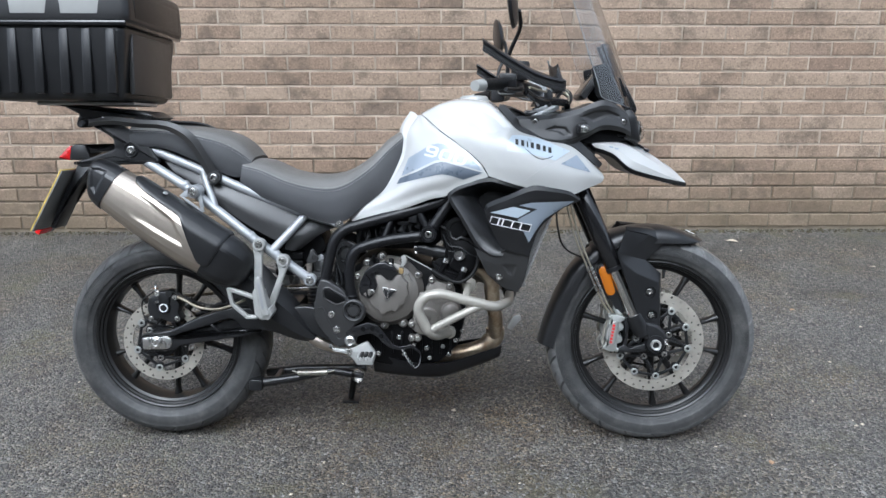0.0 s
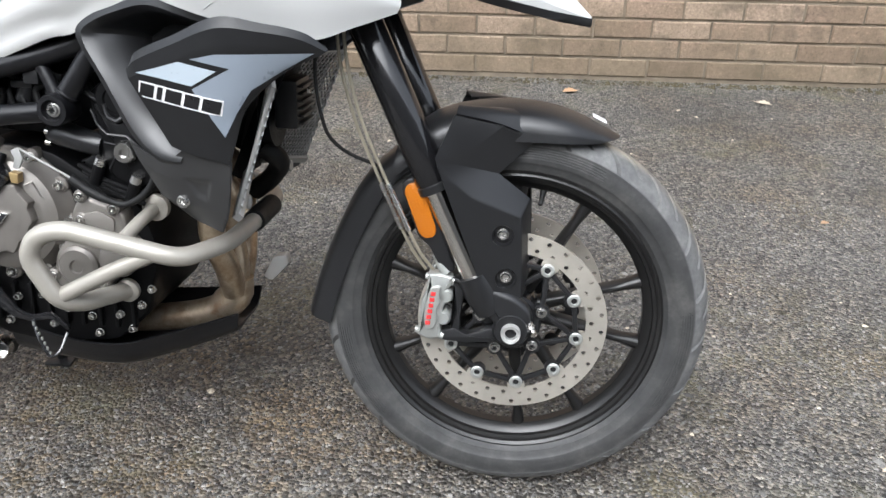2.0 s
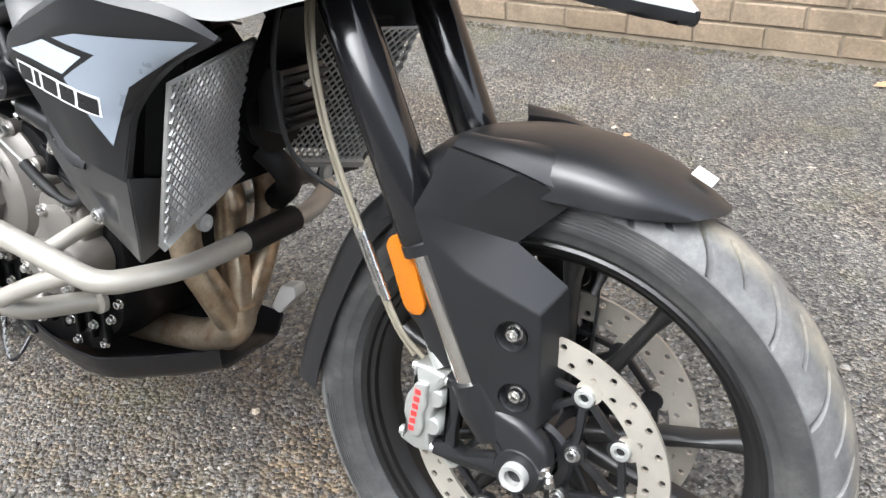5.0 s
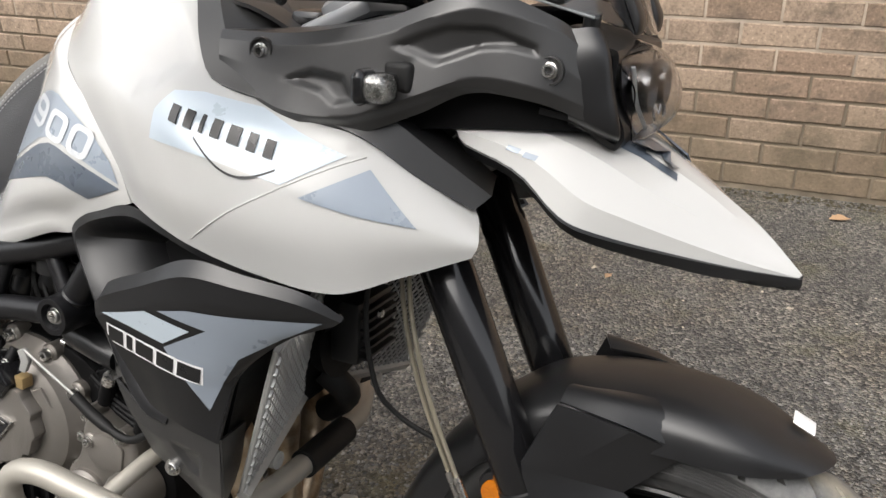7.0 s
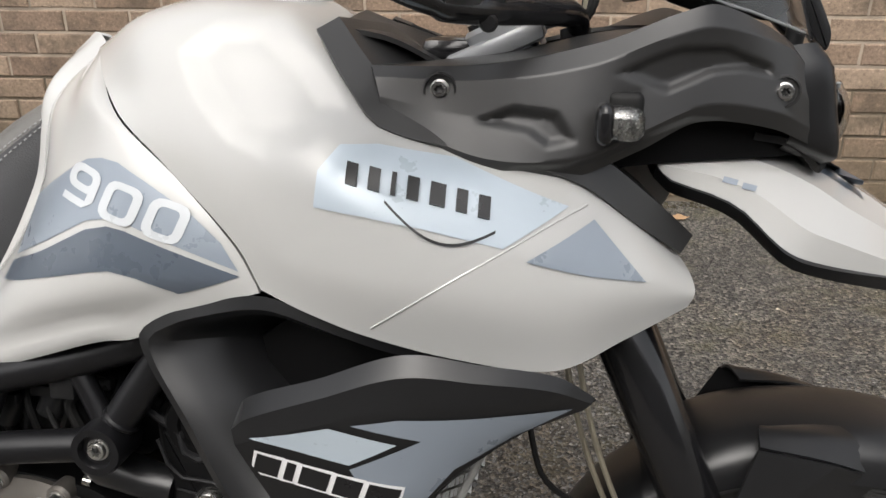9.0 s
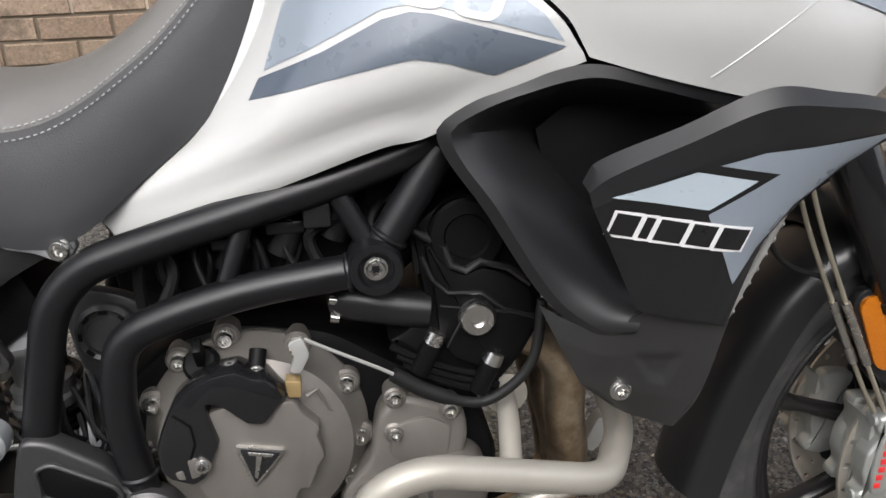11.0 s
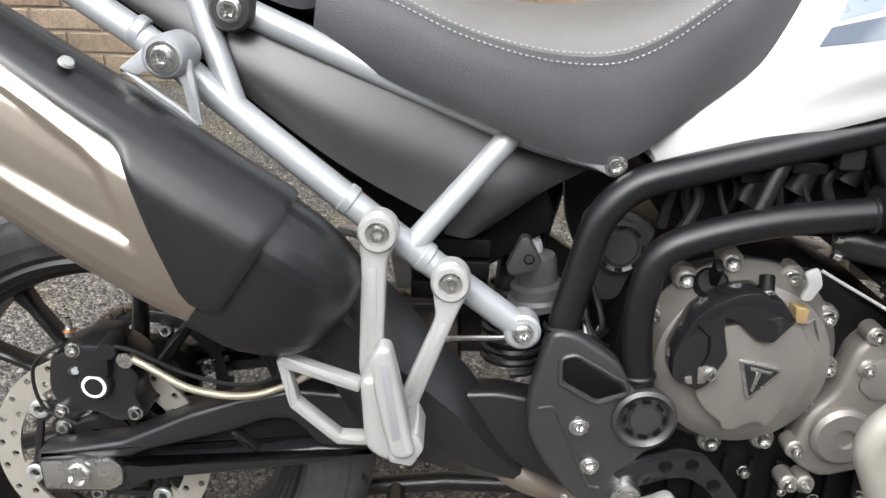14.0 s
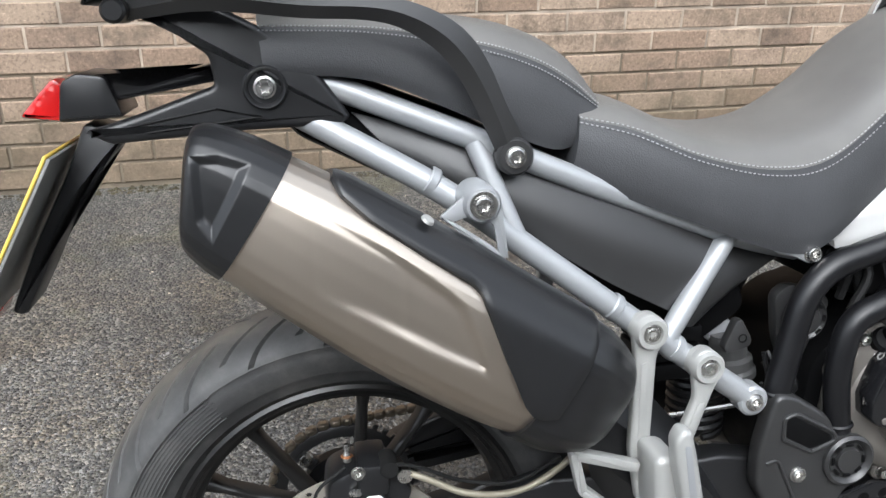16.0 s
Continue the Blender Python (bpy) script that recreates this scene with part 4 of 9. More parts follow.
def fender():
    top = [(1.340, 0.632), (1.400, 0.676), (1.470, 0.696), (1.550, 0.699), (1.620, 0.684), (1.698, 0.650)]
    rails = []
    for y, dz, k in ((-0.076, -0.052, 0.0), (-0.070, -0.022, 0.3), (-0.045, -0.006, 0.7), (0, 0, 1), (0.045, -0.006, 0.7), (0.070, -0.022, 0.3), (0.076, -0.052, 0)):
        r = []
        for i, (x, z) in enumerate(top):
            u = i / 5
            yy = y * (1 if u < 0.75 else 1 - 1.7 * (u - 0.75))
            r.append((x - (0.032 * (1 - k) if i == 5 else 0), yy, z + dz * (1, 1, 1, 1, 0.74, 0.12)[i]))
        rails.append(r)
    f = part("front_mudguard", surf(rails, 36, 3, 0.003), SATIN, bike, "satin black front mudguard", 30)
    back = [(1.352, 0.632), (1.283, 0.566), (1.232, 0.470), (1.200, 0.385), (1.182, 0.318)]
    rb = [[(x + dx, y * (1 - 0.10 * (i / 4)), z + dz) for i, (x, z) in enumerate(back)] for y, dx, dz in ((-0.068, 0.045, -0.012), (-0.058, 0.012, -0.002), (0, 0, 0), (0.058, 0.012, -0.002), (0.068, 0.045, -0.012))]
    part("rear_flap", surf(rb, 30, 4, 0.003), SATIN, f, "black lower mudguard flap", 40)
    for s in (-1, 1):
        part("side_fin", surf([[(1.438, s * 0.096, 0.690), (1.50, s * 0.090, 0.678), (1.562, s * 0.066, 0.652)], [(1.44, s * 0.075, 0.700), (1.50, s * 0.07, 0.694), (1.560, s * 0.06, 0.676)], [(1.45, s * 0.055, 0.692), (1.50, s * 0.05, 0.695), (1.555, s * 0.04, 0.69)]], 16, 3, 0.003), SATIN, f)
    part("sticker", box((1.652, 0.006, 0.6735), (1.676, 0.034, 0.6755), 0.0005, Matrix.Translation((1.664, 0, 0.674)) @ Matrix.Rotation(radians(24), 4, "Y") @ Matrix.Translation((-1.664, 0, -0.676))), DECWHITE, f, "small white sticker")
    return f


fender()


def caliper(s):
    y = s * 0.082
    o = [(1.401, 0.424), (1.418, 0.425), (1.442, 0.420), (1.441, 0.407), (1.430, 0.394), (1.434, 0.379), (1.426, 0.363), (1.430, 0.348), (1.423, 0.330), (1.425, 0.309), (1.404, 0.306), (1.383, 0.314), (1.384, 0.325), (1.393, 0.332), (1.387, 0.353), (1.390, 0.376), (1.403, 0.399), (1.399, 0.410)]
    c = part("front_caliper", plate(o, y - 0.014, y + 0.014, 0.005, 0.004, 3), CALIPER, bike, "silver radial brake caliper", 30)
    part("caliper_face", plate([(1.406, 0.404), (1.424, 0.406), (1.420, 0.390), (1.423, 0.376), (1.416, 0.362), (1.419, 0.346), (1.413, 0.328), (1.398, 0.326), (1.395, 0.352), (1.398, 0.378)], y + s * 0.010, y + s * 0.019, 0.003, 0.006, 3), CALIPER, c, "", 30)
    for x, z, r in ((1.430, 0.386, 0.013), (1.427, 0.346, 0.013)):
        part("piston_lobe", lathe([(0.0, y + s * 0.014), (r - 0.003, y + s * 0.014), (r, y + s * 0.010), (r, y - s * 0.05)], (x, 0, z), 20), CALIPER, c)
    part("caliper_inner", plate(o, s * 0.044, s * 0.020, 0.006, 0.008), CALIPER, c)
    part("pad_backing", plate([(1.428, 0.405), (1.446, 0.400), (1.444, 0.325), (1.428, 0.320)], s * 0.048, s * 0.066, 0.002), CASE, c)
    part("caliper_bridge", plate([(1.398, 0.415), (1.420, 0.412), (1.412, 0.315), (1.392, 0.312)], s * 0.03, s * 0.085, 0.003), CALIPER, c)
    br = part("caliper_bracket", plate([(1.438, 0.420), (1.470, 0.414), (1.482, 0.390), (1.502, 0.366), (1.540, 0.358), (1.540, 0.344), (1.498, 0.350), (1.478, 0.374), (1.461, 0.400), (1.440, 0.404)], y - 0.010, y + 0.012, 0.004, 0.005), SATIN, c, "black caliper bracket")
    part("bracket_arm", plate([(1.422, 0.320), (1.446, 0.330), (1.466, 0.318), (1.502, 0.331), (1.530, 0.342), (1.545, 0.312), (1.502, 0.306), (1.461, 0.303), (1.424, 0.305)], y - 0.010, y + 0.012, 0.004, 0.005), SATIN, br)
    part("bracket_post", plate([(1.440, 0.410), (1.462, 0.402), (1.456, 0.350), (1.456, 0.318), (1.436, 0.318), (1.446, 0.357)], y - 0.008, y + 0.006, 0.004, 0.005), SATIN, br)
    for p, q in (((1.396, 0.417), (1.443, 0.411)), ((1.380, 0.320), (1.428, 0.312))):
        part("caliper_bolt", tube([(p[0], y + s * 0.004, p[1]), (p[0] + 0.010, y + s * 0.004, p[1] - 0.001), (p[0] + 0.011, y + s * 0.004, p[1] - 0.001), (q[0], y + s * 0.004, q[1])], [0.0062, 0.0062, 0.0080, 0.0080], 14), CALIPER, c)
    part("hose_union", tube([(1.430, y, 0.424), (1.420, y, 0.438), (1.412, y - s * 0.002, 0.452)], [0.010, 0.008, 0.006], 12), CALIPER, c)
    # lettering as plain red bars
    if s < 0:
        for i in range(6):
            part("mark", box((1.3985 + i * 0.0016, y - 0.0200, 0.336 + i * 0.0104), (1.4065 + i * 0.0016, y - 0.0185, 0.343 + i * 0.0104), 0.0008), REDINK, c, "red mark")
    return c


for s in (-1, 1):
    caliper(s)
refl = part("side_reflector", plate([(1.358, 0.562), (1.364, 0.574), (1.380, 0.577), (1.390, 0.568), (1.412, 0.500), (1.409, 0.488), (1.394, 0.484), (1.384, 0.492)], -0.095, -0.088, 0.002, 0.010), AMBER, bike, "amber oblong reflector")
part("reflector_base", plate([(1.352, 0.566), (1.362, 0.582), (1.384, 0.583), (1.397, 0.570), (1.420, 0.495), (1.445, 0.430), (1.425, 0.422), (1.400, 0.470), (1.382, 0.484)], -0.089, -0.074, 0.003, 0.008), SATIN, refl)
for k, (dx, dy) in enumerate(((0, 0), (0.012, -0.006))):
    hose = spline([(1.256 + dx, -0.06, 0.93), (1.252 + dx, -0.09 + dy, 0.80), (1.275 + dx, -0.098 + dy, 0.69), (1.322 + dx, -0.098 + dy, 0.575), (1.372 + dx, -0.095 + dy, 0.468), (1.396 + dx, -0.088, 0.430)], 40)
    part("brake_hose", tube(hose, 0.0028, 8), HOSE, bike, "olive braided brake hose")
    part("hose_ferrule", tube([hose[27], hose[33]], 0.0048, 10), CHROME, bike)
part("sensor_cable", tube(spline([(1.24, -0.08, 0.90), (1.222, -0.11, 0.76), (1.236, -0.11, 0.66), (1.262, -0.10, 0.625), (1.315, -0.09, 0.60)], 30), 0.003, 8), RUBBER, bike)

# ---- tank, side panels and nose ----
TANK_RAILS = [
    [(1.012, -0.222, 0.858), (1.05, -0.233, 0.846), (1.10, -0.240, 0.832), (1.17, -0.234, 0.815), (1.245, -0.214, 0.803), (1.30, -0.180, 0.820), (1.352, -0.143, 0.838)],
    [(0.992, -0.218, 0.892), (1.05, -0.242, 0.886), (1.10, -0.254, 0.886), (1.18, -0.246, 0.876), (1.25, -0.222, 0.868), (1.31, -0.182, 0.862), (1.357, -0.142, 0.850)],
    [(0.928, -0.192, 0.946), (1.00, -0.220, 0.950), (1.08, -0.240, 0.955), (1.16, -0.228, 0.945), (1.235, -0.206, 0.930), (1.30, -0.172, 0.900), (1.354, -0.134, 0.862)],
    [(0.872, -0.160, 0.986), (0.94, -0.182, 1.000), (1.02, -0.198, 1.003), (1.09, -0.200, 0.990), (1.16, -0.192, 0.970), (1.255, -0.176, 0.944), (1.346, -0.120, 0.874)],
    [(0.816, -0.075, 1.033), (0.87, -0.105, 1.060), (0.93, -0.115, 1.072), (0.98, -0.120, 1.070), (1.02, -0.125, 1.062), (1.10, -0.13, 1.01), (1.30, -0.10, 0.93)],
    [(0.803, 0.0, 1.042), (0.87, 0.0, 1.072), (0.93, 0.0, 1.088), (0.98, 0.0, 1.086), (1.02, 0.0, 1.078), (1.10, 0.0, 1.02), (1.30, 0.0, 0.94)]]
KNEE_RAILS = [
    [(0.607, -0.115, 0.703), (0.69, -0.140, 0.728), (0.78, -0.166, 0.762), (0.850, -0.182, 0.788), (0.885, -0.187, 0.795), (0.95, -0.206, 0.832), (1.010, -0.221, 0.855)],
    [(0.603, -0.117, 0.713), (0.69, -0.1455, 0.7395), (0.78, -0.1720, 0.774), (0.850, -0.1880, 0.799), (0.887, -0.190, 0.806), (0.95, -0.208, 0.838), (1.010, -0.221, 0.857)],
    [(0.599, -0.115, 0.719), (0.692, -0.1425, 0.7465), (0.78, -0.1690, 0.782), (0.850, -0.1860, 0.808), (0.889, -0.1905, 0.815), (0.95, -0.209, 0.844), (1.009, -0.221, 0.859)],
    [(0.590, -0.112, 0.730), (0.71, -0.150, 0.775), (0.78, -0.180, 0.812), (0.85, -0.200, 0.838), (0.90, -0.208, 0.853), (0.95, -0.214, 0.864), (1.006, -0.220, 0.864)],
    [(0.690, -0.112, 0.800), (0.75, -0.145, 0.838), (0.79, -0.170, 0.866), (0.85, -0.192, 0.888), (0.90, -0.202, 0.900), (0.95, -0.208, 0.902), (0.990, -0.215, 0.889)],
    [(0.754, -0.100, 0.897), (0.78, -0.128, 0.918), (0.81, -0.148, 0.938), (0.85, -0.168, 0.952), (0.88, -0.180, 0.958), (0.91, -0.187, 0.950), (0.937, -0.194, 0.937)],
    [(0.768, -0.080, 0.984), (0.785, -0.098, 0.990), (0.805, -0.112, 0.994), (0.825, -0.132, 0.996), (0.843, -0.146, 0.995), (0.857, -0.153, 0.990), (0.870, -0.159, 0.984)],
    [(0.795, -0.02, 1.032), (0.800, -0.04, 1.034), (0.805, -0.055, 1.034), (0.808, -0.06, 1.034), (0.811, -0.066, 1.034), (0.813, -0.070, 1.033), (0.815, -0.073, 1.032)]]


def flip(rails):
    return [[(x, -y, z) for x, y, z in r] for r in rails]


tank = part("fuel_tank", surf(TANK_RAILS, 130, 18, 0.004), WHITE, bike, "pearl white fuel tank panel with grey graphics", 55)
# the pressed hollow beside the filler, with the ridge that it leaves
dent(tank, [(0.925, 1.036), (0.955, 1.062), (1.000, 1.064), (1.045, 1.034), (1.078, 0.998), (1.055, 0.972), (1.020, 0.962), (0.985, 0.972), (0.949, 1.003)], 0.0085, 0.018)
part("tank_panel", surf(flip(TANK_RAILS), 44, 6, 0.004), WHITE, bike, "pearl white tank panel", 55)
knee = part("knee_panel", surf(KNEE_RAILS, 40, 6, 0.004), WHITE, bike, "pearl white knee panel with slate stripes", 55)
part("knee_panel", surf(flip(KNEE_RAILS), 40, 6, 0.004), WHITE, bike, "pearl white knee panel", 55)
EDGE_LINE = [(r[0][0], r[0][1], r[0][2]) for r in KNEE_RAILS]
for s in (-1, 1):
    part("knee_return", surf([[(x, -s * y, z) for x, y, z in EDGE_LINE], [(x - 0.013, -s * (y + 0.012), z + 0.011) for x, y, z in EDGE_LINE], [(x - 0.024, -s * min(y + 0.040, 0.0), z + 0.014) for x, y, z in EDGE_LINE]], 40, 4, 0.003), WHITE, bike, "white inner edge of the knee panel", 50)
part("tank_core", surf([[(0.62, y, 0.73), (0.80, y * 1.5, 0.80), (1.05, y * 1.6, 0.86), (1.25, y * 1.3, 0.84)] for y in (-0.09, 0.0, 0.09)], 12, 3, 0.02), CASE, bike)
# raised seam between the shroud and the tank
part("tank_seam", tube([Vector(q) for q in [(p.x, -side_y(tank, p.x, p.z), p.z) for p in spline([(1.104, 0, 0.840), (1.155, 0, 0.876), (1.201, 0, 0.902), (1.241, 0, 0.922), (1.262, 0, 0.930)], 24)]], 0.0009, 6), WHITE, tank)

COVER = [[(1.040, -0.145, 1.056), (1.075, -0.185, 1.015), (1.105, -0.203, 0.986), (1.18, -0.196, 0.968), (1.255, -0.183, 0.946), (1.300, -0.162, 0.913), (1.345, -0.128, 0.880)],
         [(1.055, -0.13, 1.066), (1.09, -0.165, 1.030), (1.125, -0.185, 1.000), (1.20, -0.178, 0.985), (1.268, -0.165, 0.965), (1.312, -0.145, 0.932), (1.356, -0.112, 0.892)],
         [(1.085, -0.06, 1.060), (1.12, -0.09, 1.040), (1.15, -0.11, 1.005), (1.21, -0.11, 0.985), (1.26, -0.10, 0.965), (1.30, -0.09, 0.940), (1.34, -0.06, 0.90)]]
cover = part("tank_cover", surf(COVER, 30, 4, 0.003, "facet"), GREY, bike, "matt black infill between tank and nose", 24)
part("tank_cover", surf(flip(COVER), 30, 4, 0.003, "facet"), GREY, bike, "matt black infill between tank and nose", 24)
part("ignition_deck", surf([[(1.05, y, 1.072 - abs(y) * 0.1), (1.10, y, 1.050), (1.16, y * 0.9, 1.020), (1.22, y * 0.8, 1.00)] for y in (-0.13, -0.06, 0.0, 0.06, 0.13)], 14, 3, 0.004), GREY, bike, "black tank top deck")
part("fuel_cap", lathe([(0.0, 0.012), (0.036, 0.012), (0.042, 0.008), (0.046, 0.0), (0.046, -0.01)], (0.97, 0, 1.083), 40, axis="z"), ALLOY, bike)

COWL = [
    [(1.105, -0.186, 0.984), (1.18, -0.196, 0.951), (1.245, -0.186, 0.949), (1.300, -0.170, 0.970), (1.345, -0.155, 0.992), (1.400, -0.138, 0.988), (1.442, -0.112, 0.972)],
    [(1.102, -0.190, 0.994), (1.18, -0.202, 0.966), (1.248, -0.193, 0.966), (1.302, -0.178, 0.988), (1.350, -0.160, 1.006), (1.405, -0.142, 1.000), (1.440, -0.116, 0.985)],
    [(1.100, -0.188, 1.008), (1.18, -0.190, 0.994), (1.250, -0.186, 0.999), (1.305, -0.170, 1.020), (1.352, -0.154, 1.034), (1.410, -0.135, 1.024), (1.438, -0.117, 1.006)],
    [(1.095, -0.180, 1.022), (1.18, -0.184, 1.022), (1.26, -0.178, 1.035), (1.318, -0.168, 1.057), (1.353, -0.158, 1.064), (1.412, -0.128, 1.049), (1.434, -0.113, 1.032)],
    [(1.090, -0.170, 1.030), (1.18, -0.170, 1.033), (1.265, -0.165, 1.051), (1.326, -0.158, 1.0745), (1.352, -0.151, 1.080), (1.405, -0.119, 1.060), (1.430, -0.101, 1.043)],
    [(1.110, -0.120, 1.030), (1.19, -0.115, 1.040), (1.27, -0.105, 1.058), (1.32, -0.098, 1.062), (1.362, -0.085, 1.060), (1.408, -0.07, 1.042), (1.426, -0.06, 1.034)]]
cowl = part("nose_cowl", surf(COWL, 150, 14, 0.004, "facet"), GREY, bike, "matt black nose cowl", 30)
cowl2 = part("nose_cowl", surf(flip(COWL), 150, 14, 0.004, "facet"), GREY, bike, "matt black nose cowl", 30)
for s, c in ((-1, cowl), (1, cowl2)):
    dent(c, [(1.276, 1.029), (1.300, 1.041), (1.324, 1.050), (1.361, 1.051), (1.398, 1.037), (1.401, 1.026), (1.374, 1.031), (1.353, 1.029), (1.318, 1.014), (1.297, 1.021)], 0.0055, 0.006)
    dent(c, [(1.170, 0.991), (1.202, 1.004), (1.236, 1.000), (1.252, 0.978), (1.229, 0.973), (1.214, 0.983)], 0.0050, 0.006)
    dent(c, [(1.10, 0.90), (1.205, 0.961), (1.243, 0.962), (1.272, 0.972), (1.312, 0.989), (1.337, 0.998), (1.363, 0.997), (1.387, 0.987), (1.47, 0.960), (1.47, 0.90)], 0.0045, 0.006)
    for x, z in ((1.146, 1.0145), (1.410, 1.016)):
        yy = side_y(cowl, x, z)
        part("bolt_well", lathe([(0.0128, s * (yy - 0.004)), (0.0128, s * (yy + 0.0010)), (0.0112, s * (yy + 0.0012)), (0.0105, s * (yy - 0.001)), (0, s * (yy - 0.001))], (x, 0, z), 28), GREY, c)
        part("cowl_bolt", bolt_mesh((x, s * (yy - 0.0005), z), 0.0066, 0.005, s), CHROME, c)
    yy = side_y(cowl, 1.288, 1.004)
    def lamp_box(name, x0, x1, y0, y1, z0, z1, r, m, parent, label=""):
        lo, hi = sorted((s * (yy + y0), s * (yy + y1)))
        return part(name, box((x0, lo, z0), (x1, hi, z1), r, seg=4), m, parent, label, 40)

    lamp_box("indicator_base", 1.272, 1.300, -0.010, 0.004, 0.988, 1.016, 0.006, RUBBER, c)
    lamp_box("indicator_stalk", 1.264, 1.288, 0.0, 0.024, 0.988, 1.006, 0.004, RUBBER, c)
    sig = lamp_box("indicator", 1.262, 1.276, 0.014, 0.046, 0.980, 1.011, 0.008, GLOSS, c, "front indicator lamp with clear lens")
    lamp_box("reflector", 1.270, 1.295, 0.018, 0.042, 0.984, 1.007, 0.008, LAMPGREY, sig)
    lamp_box("lens", 1.2745, 1.298, 0.016, 0.044, 0.983, 1.008, 0.009, LENS, sig)
part("nose_core", surf([[(1.16, y, 0.96), (1.28, y * 0.95, 0.99), (1.40, y * 0.8, 1.00), (1.455, y * 0.55, 1.00)] for y in (-0.14, 0.0, 0.14)], 12, 3, 0.04), CASE, bike)

hl = part("headlight", surf([[(1.392, y * 1.05, 1.050 - abs(y) * 0.08), (1.424, y, 1.052 - abs(y) * 0.08), (1.446, y * 0.97, 1.044 - abs(y) * 0.06), (1.458, y * 0.86, 1.032), (1.455, y * 0.8, 0.995), (1.468, y * 0.72, 0.958), (1.460, y * 0.74, 0.944), (1.430, y * 0.98, 0.968), (1.396, y * 1.04, 0.975)] for y in (-0.110, -0.09, -0.05, 0.0, 0.05, 0.09, 0.110)], 40, 3, 0.006), SATIN, bike, "headlight unit in a black housing", 40)
part("lens", surf([[(1.452, y, 1.040 - abs(y) * 0.10), (1.478 - y * y * 2.2, y, 1.030 - abs(y) * 0.1), (1.497 - y * y * 3.0, y * 0.94, 1.000), (1.498 - y * y * 3.5, y * 0.8, 0.972), (1.478 - y * y, y * 0.62, 0.950)] for y in (-0.088, -0.06, -0.03, 0.0, 0.03, 0.06, 0.088)], 22, 4, 0.002), LENS, hl, "clear headlight glass")
for s in (-1, 1):
    rails = [[(1.415, 0.112, 1.050), (1.420, 0.121, 1.030), (1.424, 0.122, 1.005), (1.424, 0.116, 0.978), (1.420, 0.100, 0.966)],
             [(1.436, 0.107, 1.053), (1.444, 0.115, 1.036), (1.450, 0.115, 1.006), (1.458, 0.109, 0.965), (1.455, 0.090, 0.955)],
             [(1.442, 0.099, 1.051), (1.452, 0.108, 1.036), (1.459, 0.108, 1.006), (1.468, 0.100, 0.962), (1.462, 0.080, 0.952)],
             [(1.440, 0.088, 1.044), (1.450, 0.094, 1.032), (1.456, 0.094, 1.006), (1.464, 0.086, 0.966), (1.455, 0.075, 0.958)]]
    part("lamp_collar", surf([[(x, s * y, z) for x, y, z in r] for r in rails], 24, 4, 0.003), SATIN, hl, "", 40)
for s in (-1, 1):
    part("lamp_reflector", surf([[(1.458, s * 0.083, 1.026), (1.462, s * 0.074, 0.990), (1.472, s * 0.052, 0.958)], [(1.464, s * 0.045, 1.030), (1.466, s * 0.035, 0.995), (1.474, s * 0.028, 0.960)], [(1.470, s * 0.006, 1.030), (1.470, s * 0.006, 0.995), (1.478, s * 0.006, 0.962)]], 12, 4, 0.002), MIRRORCHROME, hl)
    part("light_strip", tube(spline([(1.468, s * 0.076, 1.020), (1.471, s * 0.066, 0.990), (1.479, s * 0.045, 0.962)], 10), 0.0022, 8), EDGE, hl, "clear daytime light strip")
    part("lamp_bowl", lathe([(0.006, -0.004), (0.016, 0.004), (0.021, 0.012), (0.0225, 0.012), (0.0225, -0.004)], (1.468, s * 0.038, 0.998), 24, axis="x"), GLOSS, hl)

BEAK = [
    [(1.320, -0.122, 0.952), (1.328, -0.126, 0.943), (1.368, -0.128, 0.930), (1.390, -0.128, 0.919), (1.430, -0.127, 0.884), (1.460, -0.112, 0.871), (1.527, -0.074, 0.853), (1.582, -0.040, 0.840), (1.632, -0.004, 0.830)],
    [(1.321, -0.122, 0.955), (1.332, -0.125, 0.952), (1.372, -0.126, 0.944), (1.405, -0.124, 0.930), (1.445, -0.118, 0.903), (1.478, -0.103, 0.889), (1.535, -0.070, 0.866), (1.586, -0.038, 0.847), (1.633, -0.003, 0.831)],
    [(1.323, -0.119, 0.958), (1.346, -0.112, 0.966), (1.382, -0.108, 0.962), (1.420, -0.102, 0.951), (1.455, -0.092, 0.935), (1.490, -0.078, 0.914), (1.536, -0.054, 0.889), (1.586, -0.026, 0.857), (1.634, -0.002, 0.832)],
    [(1.330, -0.060, 0.962), (1.362, -0.058, 0.972), (1.400, -0.054, 0.970), (1.432, -0.048, 0.964), (1.466, -0.042, 0.950), (1.500, -0.034, 0.930), (1.545, -0.024, 0.902), (1.592, -0.012, 0.866), (1.635, 0.0, 0.833)],
    [(1.332, 0.0, 0.964), (1.366, 0.0, 0.973), (1.404, 0.0, 0.972), (1.436, 0.0, 0.966), (1.470, 0.0, 0.951), (1.504, 0.0, 0.932), (1.547, 0.0, 0.905), (1.593, 0.0, 0.873), (1.636, 0.0, 0.833)]]
full_beak = BEAK + [[(x, -y, z) for x, y, z in r] for r in reversed(BEAK[:-1])]
beak = part("beak", surf(full_beak, 48, 2, 0.004, "facet"), WHITE, bike, "white pointed front beak", 16)
